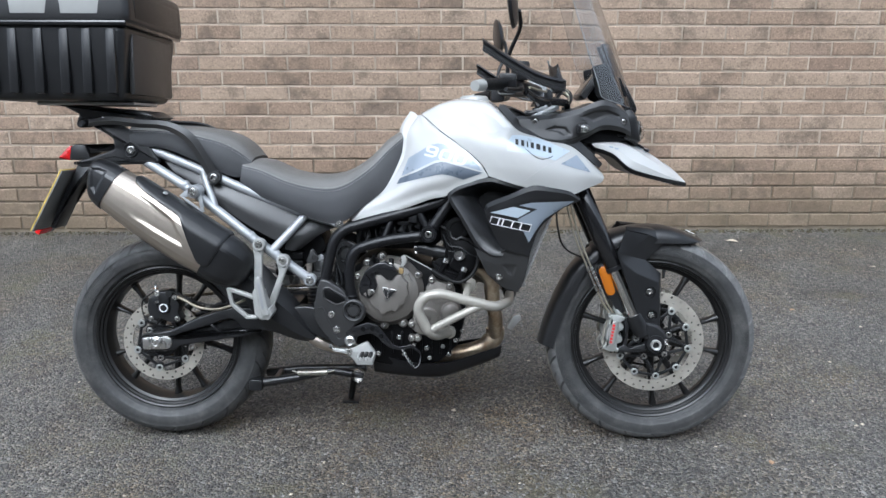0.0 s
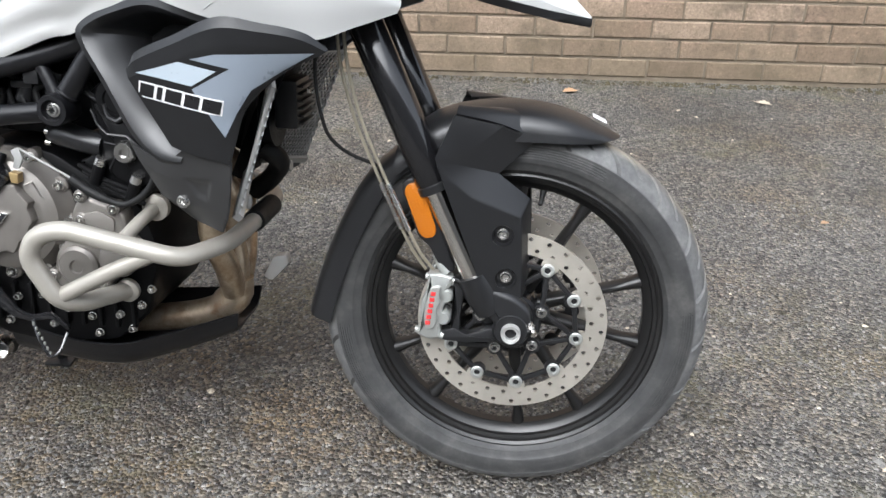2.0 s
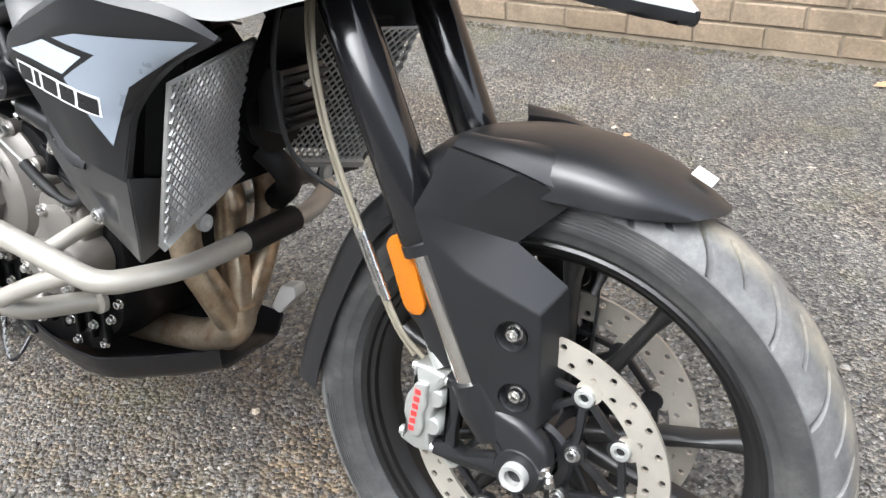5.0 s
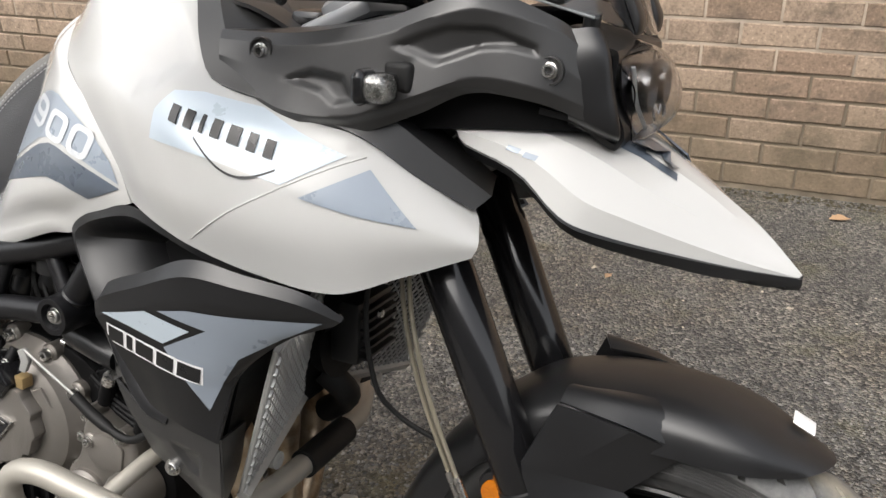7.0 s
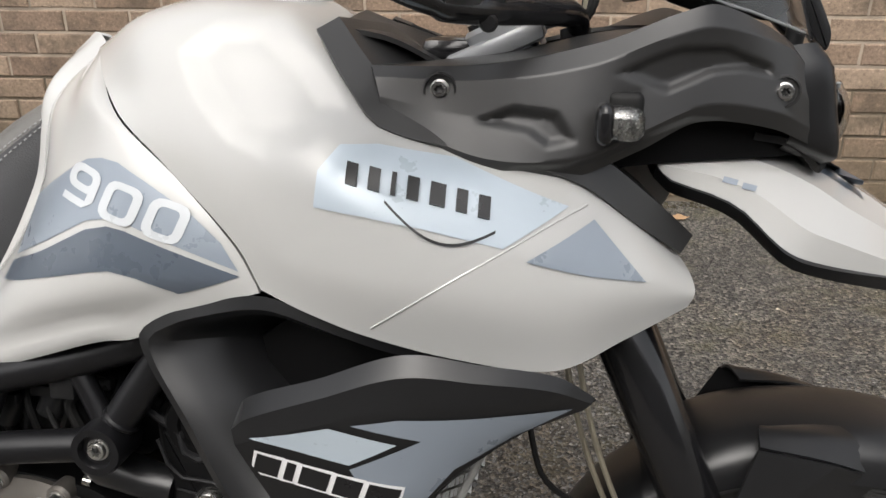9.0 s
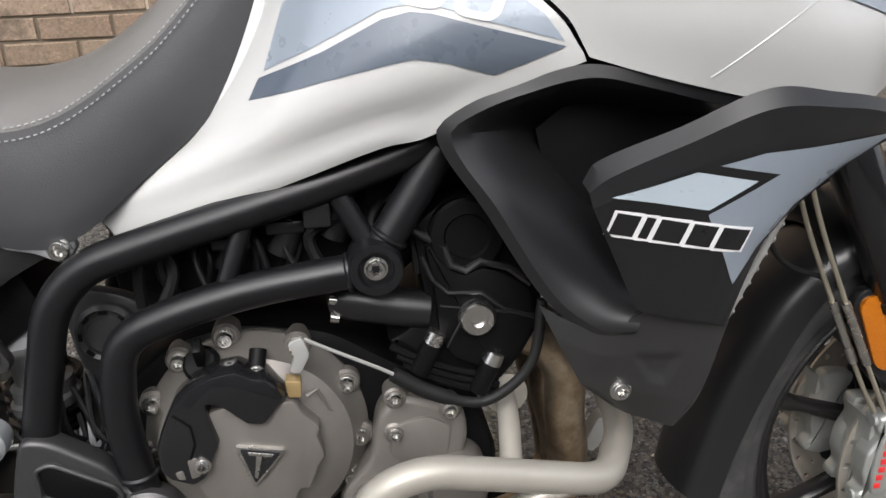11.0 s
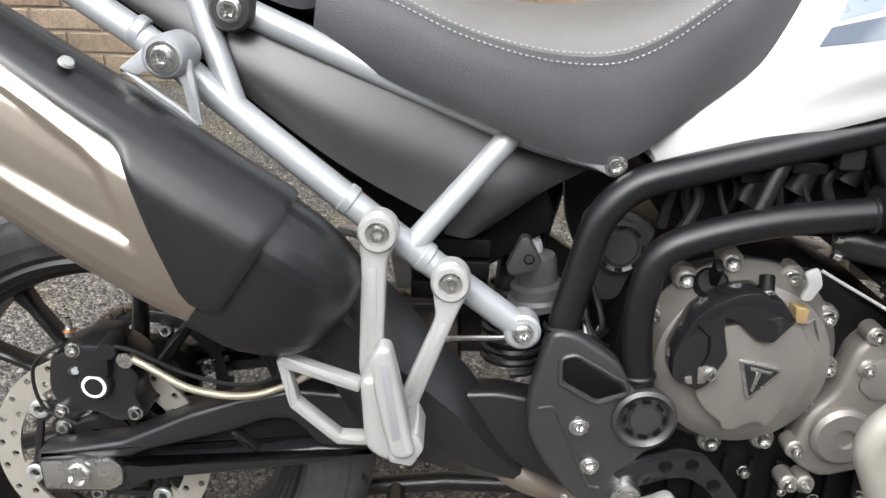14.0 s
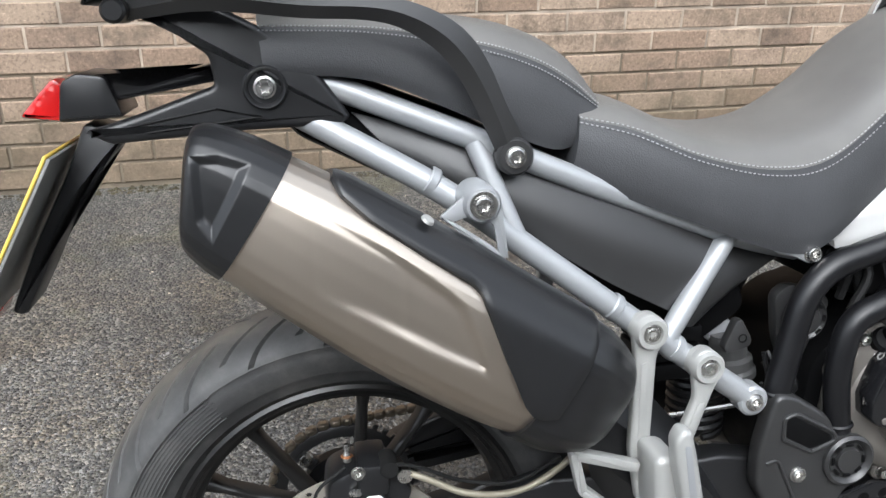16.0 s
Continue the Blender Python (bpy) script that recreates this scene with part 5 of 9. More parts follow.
under = [[(x + 0.002, y * 0.99, z + 0.001) for x, y, z in BEAK[0]], [(x + 0.002, y * 0.96, z - 0.009) for x, y, z in BEAK[0]], [(x, y * 0.5, z - 0.004) for x, y, z in BEAK[0]], [(x, -y * 0.5, z - 0.004) for x, y, z in BEAK[0]], [(x + 0.002, -y * 0.96, z - 0.009) for x, y, z in BEAK[0]], [(x + 0.002, -y * 0.99, z + 0.001) for x, y, z in BEAK[0]]]
part("beak_underside", surf(under, 24, 3, 0.004), SATIN, beak, "black beak underside")
decal("beak_vent", [(1.440, 0.955), (1.475, 0.951), (1.508, 0.934), (1.514, 0.916), (1.480, 0.936)], beak, DECDARK, beak, 0.0015, 2, "dark vent insert")
part("beak_vent", surf([[(1.440, 0.052, 0.9635), (1.475, 0.038, 0.951), (1.514, 0.048, 0.9145)], [(1.445, 0.030, 0.9665), (1.480, 0.026, 0.9505), (1.510, 0.030, 0.930)]], 8, 2, 0.002), DECDARK, beak, "dark vent insert")
for x in (1.372, 1.388):
    decal("beak_mark", [(x, 0.9415 - 0.3 * (x - 1.372)), (x + 0.012, 0.939 - 0.3 * (x - 1.372)), (x + 0.014, 0.943 - 0.3 * (x - 1.372)), (x + 0.002, 0.946 - 0.3 * (x - 1.372))], beak, DECMID, beak, 0.0012, 1, "small grey mark")

# windscreen, its bracket and the display
SC = [[(1.342, -0.150, 1.089), (1.330, -0.158, 1.124), (1.296, -0.160, 1.22), (1.244, -0.140, 1.39)],
      [(1.386, -0.122, 1.074), (1.362, -0.134, 1.120), (1.330, -0.138, 1.22), (1.272, -0.122, 1.395)],
      [(1.432, -0.090, 1.060), (1.405, -0.098, 1.12), (1.370, -0.098, 1.23), (1.308, -0.085, 1.40)], [(1.470, 0.0, 1.045), (1.446, 0.0, 1.11), (1.408, 0.0, 1.23), (1.340, 0.0, 1.40)],
      [(1.432, 0.090, 1.060), (1.405, 0.098, 1.12), (1.370, 0.098, 1.23), (1.308, 0.085, 1.40)],
      [(1.386, 0.122, 1.074), (1.362, 0.134, 1.120), (1.330, 0.138, 1.22), (1.272, 0.122, 1.395)],
      [(1.342, 0.150, 1.089), (1.330, 0.158, 1.124), (1.296, 0.160, 1.22), (1.244, 0.140, 1.39)]]
scr = part("windscreen", surf(SC, 22, 5, 0.0035), SCREEN, bike, "clear tall windscreen")
part("screen_edge", tube(spline([(1.244, -0.140, 1.39), (1.296, -0.160, 1.22), (1.330, -0.158, 1.124), (1.342, -0.150, 1.089), (1.386, -0.122, 1.074), (1.432, -0.090, 1.060)], 40), 0.0013, 6), EDGE, scr)
scr.visible_shadow = False
for s in (-1, 1):
    part("screen_arm", plate([(1.350, 1.250), (1.374, 1.252), (1.400, 1.190), (1.423, 1.140), (1.449, 1.094), (1.466, 1.060), (1.463, 1.042), (1.434, 1.070), (1.424, 1.093), (1.400, 1.139), (1.376, 1.190)], s * 0.028, s * 0.054, 0.004, 0.008), SATIN, bike, "black windscreen arm")
    part("screen_clip", plate([(1.394, 1.150), (1.406, 1.150), (1.430, 1.096), (1.420, 1.090)], s * 0.054, s * 0.086, 0.002, 0.004), GLOSS, bike)
    part("screen_foot", tube([(1.425, s * 0.075, 1.030), (1.428, s * 0.080, 1.064)], 0.008, 12), SATIN, bike)
    part("dash_side", plate([(1.318, 1.180), (1.330, 1.100), (1.342, 1.086), (1.400, 1.068), (1.418, 1.078), (1.392, 1.130), (1.362, 1.190)], s * 0.088, s * 0.098, 0.003, 0.006), CASE, bike, "black dash side panel")
DTOP, DLOW = Vector((1.356, 0, 1.178)), Vector((1.294, 0, 1.088))
dz = (DTOP - DLOW)
DM = Matrix.Translation((DTOP + DLOW) / 2) @ Matrix.Rotation(math.atan2(dz.x, dz.z), 4, "Y")
disp = part("dash_display", box((-0.011, -0.092, -dz.length / 2), (0.011, 0.092, dz.length / 2), 0.005, DM), SATIN, bike, "black dash display housing")
part("display_glass", box((-0.0125, -0.082, -dz.length / 2 + 0.008), (-0.0112, 0.082, dz.length / 2 - 0.008), 0.0005, DM), GLOSS, disp)

# ---- graphics on the white panels ----
decal("stripe", [(0.773, 0.905), (0.832, 0.940), (0.846, 0.947), (0.864, 0.950), (0.882, 0.948), (0.907, 0.936), (0.949, 0.914), (0.978, 0.892), (0.993, 0.871), (0.930, 0.889), (0.896, 0.900), (0.874, 0.903), (0.852, 0.899), (0.804, 0.875), (0.753, 0.851)], knee, DECMID, knee, 0.0010, 4, "mid grey sticker")
decal("stripe", [(0.748, 0.845), (0.804, 0.868), (0.852, 0.892), (0.874, 0.897), (0.891, 0.895), (0.930, 0.884), (0.994, 0.867), (0.963, 0.855), (0.938, 0.846), (0.902, 0.857), (0.876, 0.861), (0.858, 0.858), (0.803, 0.845), (0.738, 0.827)], knee, DECDARK, knee, 0.0010, 4, "slate sticker")
decal("badge_field", [(1.064, 0.958), (1.078, 0.976), (1.105, 0.976), (1.161, 0.966), (1.248, 0.931), (1.201, 0.905), (1.142, 0.920), (1.099, 0.928), (1.062, 0.932)], tank, DECPALE, tank, 0.0016, 5, "pale blue sticker")
decal("shroud_sticker", [(1.268, 0.920), (1.312, 0.869), (1.264, 0.881), (1.218, 0.895)], tank, DECMID, tank, 0.0020, 5, "grey wedge sticker")


def numeral(kind, k, onto, parent):
    """A broad squared numeral laid on a panel, sheared along its stripe."""
    w, h, t = 0.86, 1.0, 0.20

    def loop(x0, z0, x1, z1, r):
        out = []
        for cx, cz, a0 in ((x1 - r, z1 - r, 0), (x0 + r, z1 - r, 90), (x0 + r, z0 + r, 180), (x1 - r, z0 + r, 270)):
            out += [(cx + r * math.cos(radians(a0 + q)), cz + r * math.sin(radians(a0 + q))) for q in (0, 30, 60, 90)]
        return out

    b = bmesh.new()

    def at(u, v):
        u = u + k * 1.02
        return b.verts.new((0.8195 + 0.0417 * u + 0.014 * v, -1.0, 0.915 - 0.0100 * u + 0.031 * v))

    z0 = 0.36 if kind == "nine" else 0.0
    A, B = loop(0, z0, w, h, 0.26), loop(t, z0 + t * 0.9, w - t, h - t * 0.9, 0.12)
    o, i = [at(*p) for p in A], [at(*p) for p in B]
    for q in range(16):
        j = (q + 1) % 16
        b.faces.new((o[q], o[j], i[j], i[q]))
    if kind == "nine":
        b.faces.new([at(*p) for p in ((w - t, 0.12), (w, 0.22), (w, 0.62), (w - t, 0.62))])
        b.faces.new([at(*p) for p in ((0.05, 0.0), (w - 0.22, 0.0), (w, 0.22), (w - t, 0.18), (0.05, 0.18))])
    bmesh.ops.triangulate(b, faces=b.faces[:])
    bmesh.ops.subdivide_edges(b, edges=[e for e in b.edges if e.calc_length() > 0.008], cuts=1)
    return lay("numeral", b, onto, DECPALE2, parent, 0.0018, "pale " + kind)


for k, kind in enumerate(("nine", "nought", "nought")):
    numeral(kind, k, knee, knee)


def badge(onto, parent):
    """The maker's badge as plain raised bars and a sweep below them."""
    x = 0.0
    for w in (0.0085, 0.0085, 0.0035, 0.0085, 0.0110, 0.0080, 0.0085):
        gx, gz, h = 1.086 + x, 0.966 - 0.19 * x - 0.5 * x * x, 0.0150
        decal("badge_bar", [(gx, gz - h), (gx + w, gz - h - 0.25 * w), (gx + w, gz - 0.25 * w), (gx, gz)], onto, DECBLACK, parent, 0.0040, 1, "raised dark bar", 0.003)
        x += w + 0.0080
    b = bmesh.new()
    n = 16
    top = [(1.115 + 0.080 * u / n, 0.940 - 0.022 * (u / n) - 0.018 * math.sin(math.pi * u / n)) for u in range(n + 1)]
    for p, q in zip(top, top[1:]):
        b.faces.new([b.verts.new((a, -1.0, c)) for a, c in (p, q, (q[0], q[1] - 0.0022), (p[0], p[1] - 0.0022))])
    bmesh.ops.remove_doubles(b, verts=b.verts, dist=1e-6)
    return lay("badge", b, onto, DECBLACK, parent, 0.0020, "raised dark badge")


badge(tank, tank)

# ---- radiator scoop and side wing ----
SCOOP = [
    [(1.052, -0.230, 0.622), (1.020, -0.226, 0.624), (0.981, -0.216, 0.653), (0.930, -0.203, 0.735), (0.893, -0.190, 0.797), (0.912, -0.195, 0.818), (0.960, -0.206, 0.838), (1.011, -0.219, 0.852), (1.06, -0.228, 0.842), (1.114, -0.234, 0.828), (1.180, -0.228, 0.812)],
    [(1.056, -0.235, 0.628), (1.026, -0.232, 0.632), (0.990, -0.222, 0.660), (0.940, -0.209, 0.740), (0.907, -0.196, 0.795), (0.920, -0.198, 0.810), (0.962, -0.208, 0.829), (1.011, -0.220, 0.841), (1.06, -0.228, 0.833), (1.114, -0.232, 0.820), (1.180, -0.222, 0.806)],
    [(1.062, -0.222, 0.646), (1.045, -0.214, 0.655), (1.022, -0.195, 0.690), (0.985, -0.172, 0.750), (0.962, -0.160, 0.792), (0.968, -0.160, 0.802), (0.990, -0.165, 0.815), (1.022, -0.170, 0.822), (1.07, -0.175, 0.815), (1.12, -0.18, 0.806), (1.175, -0.175, 0.80)],
    [(1.075, -0.170, 0.670), (1.068, -0.155, 0.680), (1.055, -0.130, 0.705), (1.030, -0.105, 0.745), (1.015, -0.095, 0.770), (1.020, -0.095, 0.778), (1.035, -0.098, 0.786), (1.058, -0.10, 0.790), (1.09, -0.10, 0.788), (1.13, -0.10, 0.784), (1.17, -0.10, 0.78)]]
sc = part("radiator_scoop", surf(SCOOP, 60, 5, 0.003), SATIN, bike, "satin black radiator scoop", 35)
part("radiator_scoop", surf(flip(SCOOP), 60, 5, 0.003), SATIN, bike, "satin black radiator scoop", 35)
WING = [
    [(0.999, -0.252, 0.765), (1.008, -0.256, 0.781), (1.07, -0.270, 0.808), (1.135, -0.279, 0.835), (1.19, -0.274, 0.829), (1.245, -0.258, 0.817), (1.274, -0.243, 0.796)],
    [(1.000, -0.268, 0.760), (1.014, -0.273, 0.772), (1.072, -0.282, 0.797), (1.135, -0.288, 0.821), (1.19, -0.282, 0.818), (1.240, -0.266, 0.809), (1.272, -0.246, 0.792)],
    [(1.003, -0.270, 0.748), (1.030, -0.276, 0.760), (1.078, -0.283, 0.778), (1.132, -0.287, 0.795), (1.185, -0.281, 0.799), (1.230, -0.266, 0.797), (1.266, -0.247, 0.787)],
    [(1.012, -0.266, 0.728), (1.040, -0.270, 0.735), (1.08, -0.275, 0.743), (1.12, -0.277, 0.750), (1.16, -0.271, 0.752), (1.195, -0.262, 0.760), (1.216, -0.254, 0.766)],
    [(1.029, -0.258, 0.692), (1.05, -0.260, 0.692), (1.08, -0.263, 0.690), (1.11, -0.263, 0.690), (1.13, -0.259, 0.694), (1.148, -0.254, 0.702), (1.158, -0.250, 0.712)],
    [(1.048, -0.250, 0.652), (1.06, -0.250, 0.647), (1.08, -0.251, 0.642), (1.10, -0.251, 0.637), (1.115, -0.249, 0.633), (1.123, -0.247, 0.630), (1.128, -0.246, 0.628)]]
wing = part("side_wing", surf(WING, 60, 6, 0.004, "facet"), SATIN, bike, "satin black side wing with grey graphics", 14)
wing2 = part("side_wing", surf(flip(WING), 40, 5, 0.004), SATIN, bike, "satin black side wing", 35)
RETURN = [[(1.274, -0.243, 0.796), (1.216, -0.252, 0.766), (1.158, -0.250, 0.712), (1.140, -0.247, 0.665), (1.128, -0.246, 0.628)], [(1.262, -0.228, 0.792), (1.206, -0.238, 0.760), (1.150, -0.236, 0.706), (1.132, -0.234, 0.660), (1.120, -0.232, 0.624)]]
part("wing_return", surf(RETURN, 20, 3, 0.003), SATIN, wing)
part("wing_return", surf(flip(RETURN), 20, 3, 0.003), SATIN, wing2)
TRIM = [[(0.972, -0.222, 0.650), (1.000, -0.226, 0.634), (1.030, -0.231, 0.622), (1.060, -0.238, 0.644), (1.095, -0.242, 0.640), (1.131, -0.2445, 0.632)],
        [(0.985, -0.222, 0.622), (1.010, -0.226, 0.608), (1.035, -0.229, 0.600), (1.062, -0.232, 0.602), (1.095, -0.235, 0.598), (1.126, -0.238, 0.592)],
        [(1.012, -0.214, 0.568), (1.030, -0.217, 0.562), (1.046, -0.219, 0.560), (1.070, -0.221, 0.556), (1.095, -0.224, 0.552), (1.116, -0.227, 0.550)],
        [(1.046, -0.202, 0.536), (1.056, -0.204, 0.530), (1.066, -0.206, 0.526), (1.078, -0.208, 0.522), (1.090, -0.211, 0.518), (1.100, -0.213, 0.515)]]
trim = part("lower_trim", surf(TRIM, 60, 10, 0.003, "facet"), GREY, bike, "dark grey lower radiator trim", 20)
trim2 = part("lower_trim", surf(flip(TRIM), 24, 4, 0.003), GREY, bike, "dark grey lower radiator trim", 35)
dent(trim, [(1.052, 0.600), (1.100, 0.600), (1.088, 0.565), (1.070, 0.572)], 0.004, 0.006)
TR2 = [[(1.131, -0.2445, 0.632), (1.116, -0.227, 0.550), (1.100, -0.213, 0.515)], [(1.092, -0.155, 0.600), (1.080, -0.150, 0.545), (1.068, -0.148, 0.510)]]
part("trim_return", surf(TR2, 10, 3, 0.003), GREY, trim)
part("trim_return", surf(flip(TR2), 10, 3, 0.003), GREY, trim2)
part("trim_bolt", bolt_mesh((1.047, -0.2205, 0.562), 0.009, 0.006), CHROME, trim)
decal("flash", [(1.016, 0.757), (1.050, 0.766), (1.080, 0.775), (1.131, 0.764), (1.094, 0.742), (1.05, 0.751)], wing, DECPALE, wing, 0.0010, 3, "pale blue flash sticker")
decal("flash", [(1.097, 0.779), (1.132, 0.787), (1.20, 0.789), (1.258, 0.790), (1.216, 0.766), (1.172, 0.738), (1.148, 0.704), (1.129, 0.669), (1.111, 0.705), (1.094, 0.738), (1.112, 0.748), (1.149, 0.768)], wing, DECMID, wing, 0.0010, 3, "slate blue flash sticker")


def wing_word(onto, parent):
    """The model word as plain outlined slanted blocks."""
    for ink, grow, off in ((DECWHITE, 0.0016, 0.0014), (DECBLACK, -0.0008, 0.0020)):
        b = bmesh.new()
        x = 1.018
        for i, w in enumerate((0.021, 0.009, 0.024, 0.022, 0.026)):
            z = 0.745 - 0.205 * (x - 1.018)
            h = 0.0195
            q = [(x - grow - 0.003, z - h - grow), (x + w + grow - 0.003, z - h - 0.205 * w - grow), (x + w + grow + 0.003, z - 0.205 * w + grow), (x - grow + 0.003, z + grow)]
            b.faces.new([b.verts.new((a, -1.0, c)) for a, c in q])
            x += w + 0.0028
        bmesh.ops.subdivide_edges(b, edges=b.edges[:], cuts=2, use_grid_fill=True)
        lay("word_block", b, onto, ink, parent, off, "outlined block in place of the model word" if ink is DECWHITE else "")


wing_word(wing, wing)

# black sheets added inside the scoops to keep them dark against the background
for s in (-1, 1):
    part("scoop_backing", plate([(0.985, 0.790), (1.050, 0.838), (1.175, 0.815), (1.140, 0.750), (1.060, 0.630), (1.015, 0.660)], s * 0.150, s * 0.142, 0.002), CASE, bike)

# ---- radiators with their grilles ----
def radiator(s):
    lo_o, lo_i = Vector((1.118, s * 0.195, 0.540)), Vector((1.084, s * 0.030, 0.577))
    hi_o, hi_i = Vector((1.192, s * 0.230, 0.738)), Vector((1.127, s * 0.035, 0.748))
    back = Vector((-0.045, 0, 0.012))
    r = part("radiator", surf([[lo_o + back, lo_i + back], [hi_o + back, hi_i + back]], 4, 2, 0.012), CASE, bike, "radiator behind a pale mesh guard")
    g = bmesh.new()
    out = Vector((0.004, 0, -0.001))
    n, rows = 30, 28
    grid = [[lo_o.lerp(lo_i, i / n).lerp(hi_o.lerp(hi_i, i / n), j / rows) + out for i in range(n + 1)] for j in range(rows + 1)]
    for j in range(rows):
        zig = [grid[j + (i % 2 if j % 2 == 0 else 1 - i % 2)][i] for i in range(n + 1)]
        tube(zig, 0.0019, 4, g, False)
    part("guard_mesh", g, ALLOY, r, "pale diamond mesh guard")
    part("guard_rim", tube([hi_i, hi_o, lo_o], 0.0035, 8), ALLOY, r)
    part("guard_rim", tube([lo_i, hi_i], 0.0030, 8), CASE, r)
    part("guard_foot", tube([lo_o + Vector((0.002, 0, -0.006)), lo_i + Vector((0.002, 0, -0.006))], 0.0085, 4), ALLOY, r, "pale folded lower lip")
    mid = lo_o.lerp(lo_i, 0.45) + Vector((0.004, 0, -0.02))
    part("guard_lug", lathe([(0.0, 0.0), (0.011, 0.0), (0.011, 0.008), (0.005, 0.009), (0, 0.006)], mid, 18, axis="x"), ALLOY, r)
    return r


for s in (-1, 1):
    radiator(s)
part("radiator_fan", lathe([(0.0, 0.0), (0.03, 0.0), (0.055, 0.012), (0.058, 0.03), (0, 0.03)], (1.10, 0.0, 0.66), 32, axis="x"), CASE, bike)
part("rad_filler", surf([[(1.06, y, 0.56), (1.11, y, 0.68), (1.17, y, 0.80)] for y in (-0.05, 0, 0.05)], 8, 2, 0.02), CASE, bike)

horn = part("regulator", box((1.135, -0.045, 0.640), (1.175, 0.040, 0.720), 0.006, Matrix.Translation((0, 0, 0))), SATIN, bike, "black finned regulator between the radiators")
for i in range(6):
    part("fin", box((1.172, -0.040, 0.648 + 0.012 * i), (1.184, 0.036, 0.652 + 0.012 * i), 0.001), SATIN, horn)
part("regulator_screw", lathe([(0.006, 0), (0.005, 0.004), (0, 0.004)], (1.184, -0.01, 0.70), 14, axis="x"), CHROME, horn)
part("hose_elbow", tube(spline([(1.10, 0.0, 0.60), (1.125, 0.01, 0.575), (1.10, 0.05, 0.535), (1.06, 0.07, 0.50)], 16), 0.018, 14), RUBBER, bike)

# ---- seats ----
def seat(name, top, low, half, label):
    """A stuffed seat: ribbed sides, a paler top and two rows of stitching between."""
    n = 34
    T, Lw, H = spline([(x, 0, z) for x, z in top], n), spline([(x, 0, z) for x, z in low], n), spline([(x, w, 0) for x, w in half], n)
    prof = [(-0.96, 0.0), (-1.0, 0.16), (-1.0, 0.45), (-0.95, 0.72)]
    side = part(name, surf([[(Lw[i].x + (T[i].x - Lw[i].x) * v, H[i].y * u, Lw[i].z + (T[i].z - Lw[i].z) * v) for i in range(n)] for u, v in prof], n, 4, 0), SEATSIDE, bike, label)
    bmx = surf([[(Lw[i].x + (T[i].x - Lw[i].x) * v, -H[i].y * u, Lw[i].z + (T[i].z - Lw[i].z) * v) for i in range(n)] for u, v in prof], n, 4, 0)
    part("seat_side", bmx, SEATSIDE, side)
    tp = [(-0.95, 0.72), (-0.82, 0.88), (-0.55, 0.965), (0.0, 1.0), (0.55, 0.965), (0.82, 0.88), (0.95, 0.72)]
    part("seat_top", surf([[(Lw[i].x + (T[i].x - Lw[i].x) * v, H[i].y * u, Lw[i].z + (T[i].z - Lw[i].z) * v) for i in range(n)] for u, v in tp], n, 4, 0), SEATTOP, side, "grey grained seat top", 60)
    part("seat_base", surf([[(Lw[i].x, H[i].y * u, Lw[i].z) for i in range(n)] for u in (-0.96, 0, 0.96)], n, 2, 0), CASE, side)
    for e in (0, n - 1):
        b = bmesh.new()
        ring = [Vector((Lw[e].x + (T[e].x - Lw[e].x) * v, H[e].y * u, Lw[e].z + (T[e].z - Lw[e].z) * v)) for u, v in prof + tp[1:-1] + [(-u, v) for u, v in reversed(prof)]]
        b.faces.new([b.verts.new(p) for p in ring])
        part("seat_end", b, SEATSIDE, side)
    for v, k in ((0.745, 0.944), (0.675, 0.968)):
        line = [Vector((Lw[i].x + (T[i].x - Lw[i].x) * v, -H[i].y * k * 1.012, Lw[i].z + (T[i].z - Lw[i].z) * v)) for i in range(n)]
        sb = bmesh.new()
        full = spline(line, 190)
        for a, b2 in list(zip(full, full[1:]))[::2]:
            tube([a, b2], 0.0007, 4, sb)
        part("stitching", sb, STITCH, side, "pale double stitching")
    return side


seat("rider_seat", [(0.272, 0.898), (0.33, 0.893), (0.41, 0.860), (0.50, 0.848), (0.58, 0.862), (0.650, 0.905), (0.705, 0.960), (0.755, 0.992)],
     [(0.262, 0.822), (0.31, 0.792), (0.41, 0.752), (0.50, 0.716), (0.565, 0.708), (0.640, 0.760), (0.705, 0.815), (0.758, 0.895)],
     [(0.27, 0.128), (0.35, 0.142), (0.45, 0.148), (0.55, 0.140), (0.65, 0.122), (0.70, 0.108), (0.755, 0.088)], "black ribbed rider seat with grey top")
seat("pillion_seat", [(-0.075, 1.000), (0.04, 0.998), (0.15, 0.990), (0.225, 0.972), (0.272, 0.942), (0.300, 0.905)],
     [(-0.070, 0.935), (0.04, 0.925), (0.14, 0.885), (0.205, 0.856), (0.250, 0.842), (0.284, 0.852)],
     [(-0.07, 0.120), (0.05, 0.128), (0.15, 0.128), (0.22, 0.122), (0.28, 0.112)], "black ribbed pillion seat with grey top")
part("seat_hump", surf([[(x, y, z - 0.045) for x, y, z in r] for r in ([(0.250, -0.075, 0.925), (0.262, -0.06, 0.944), (0.266, 0.0, 0.950), (0.262, 0.06, 0.944), (0.25, 0.075, 0.925)], [(0.30, -0.08, 0.905), (0.318, -0.06, 0.925), (0.322, 0.0, 0.930), (0.318, 0.06, 0.925), (0.30, 0.08, 0.905)], [(0.315, -0.08, 0.885), (0.330, -0.06, 0.90), (0.334, 0.0, 0.905), (0.33, 0.06, 0.90), (0.315, 0.08, 0.885)])], 16, 3, 0.006), SEATSIDE, bike)

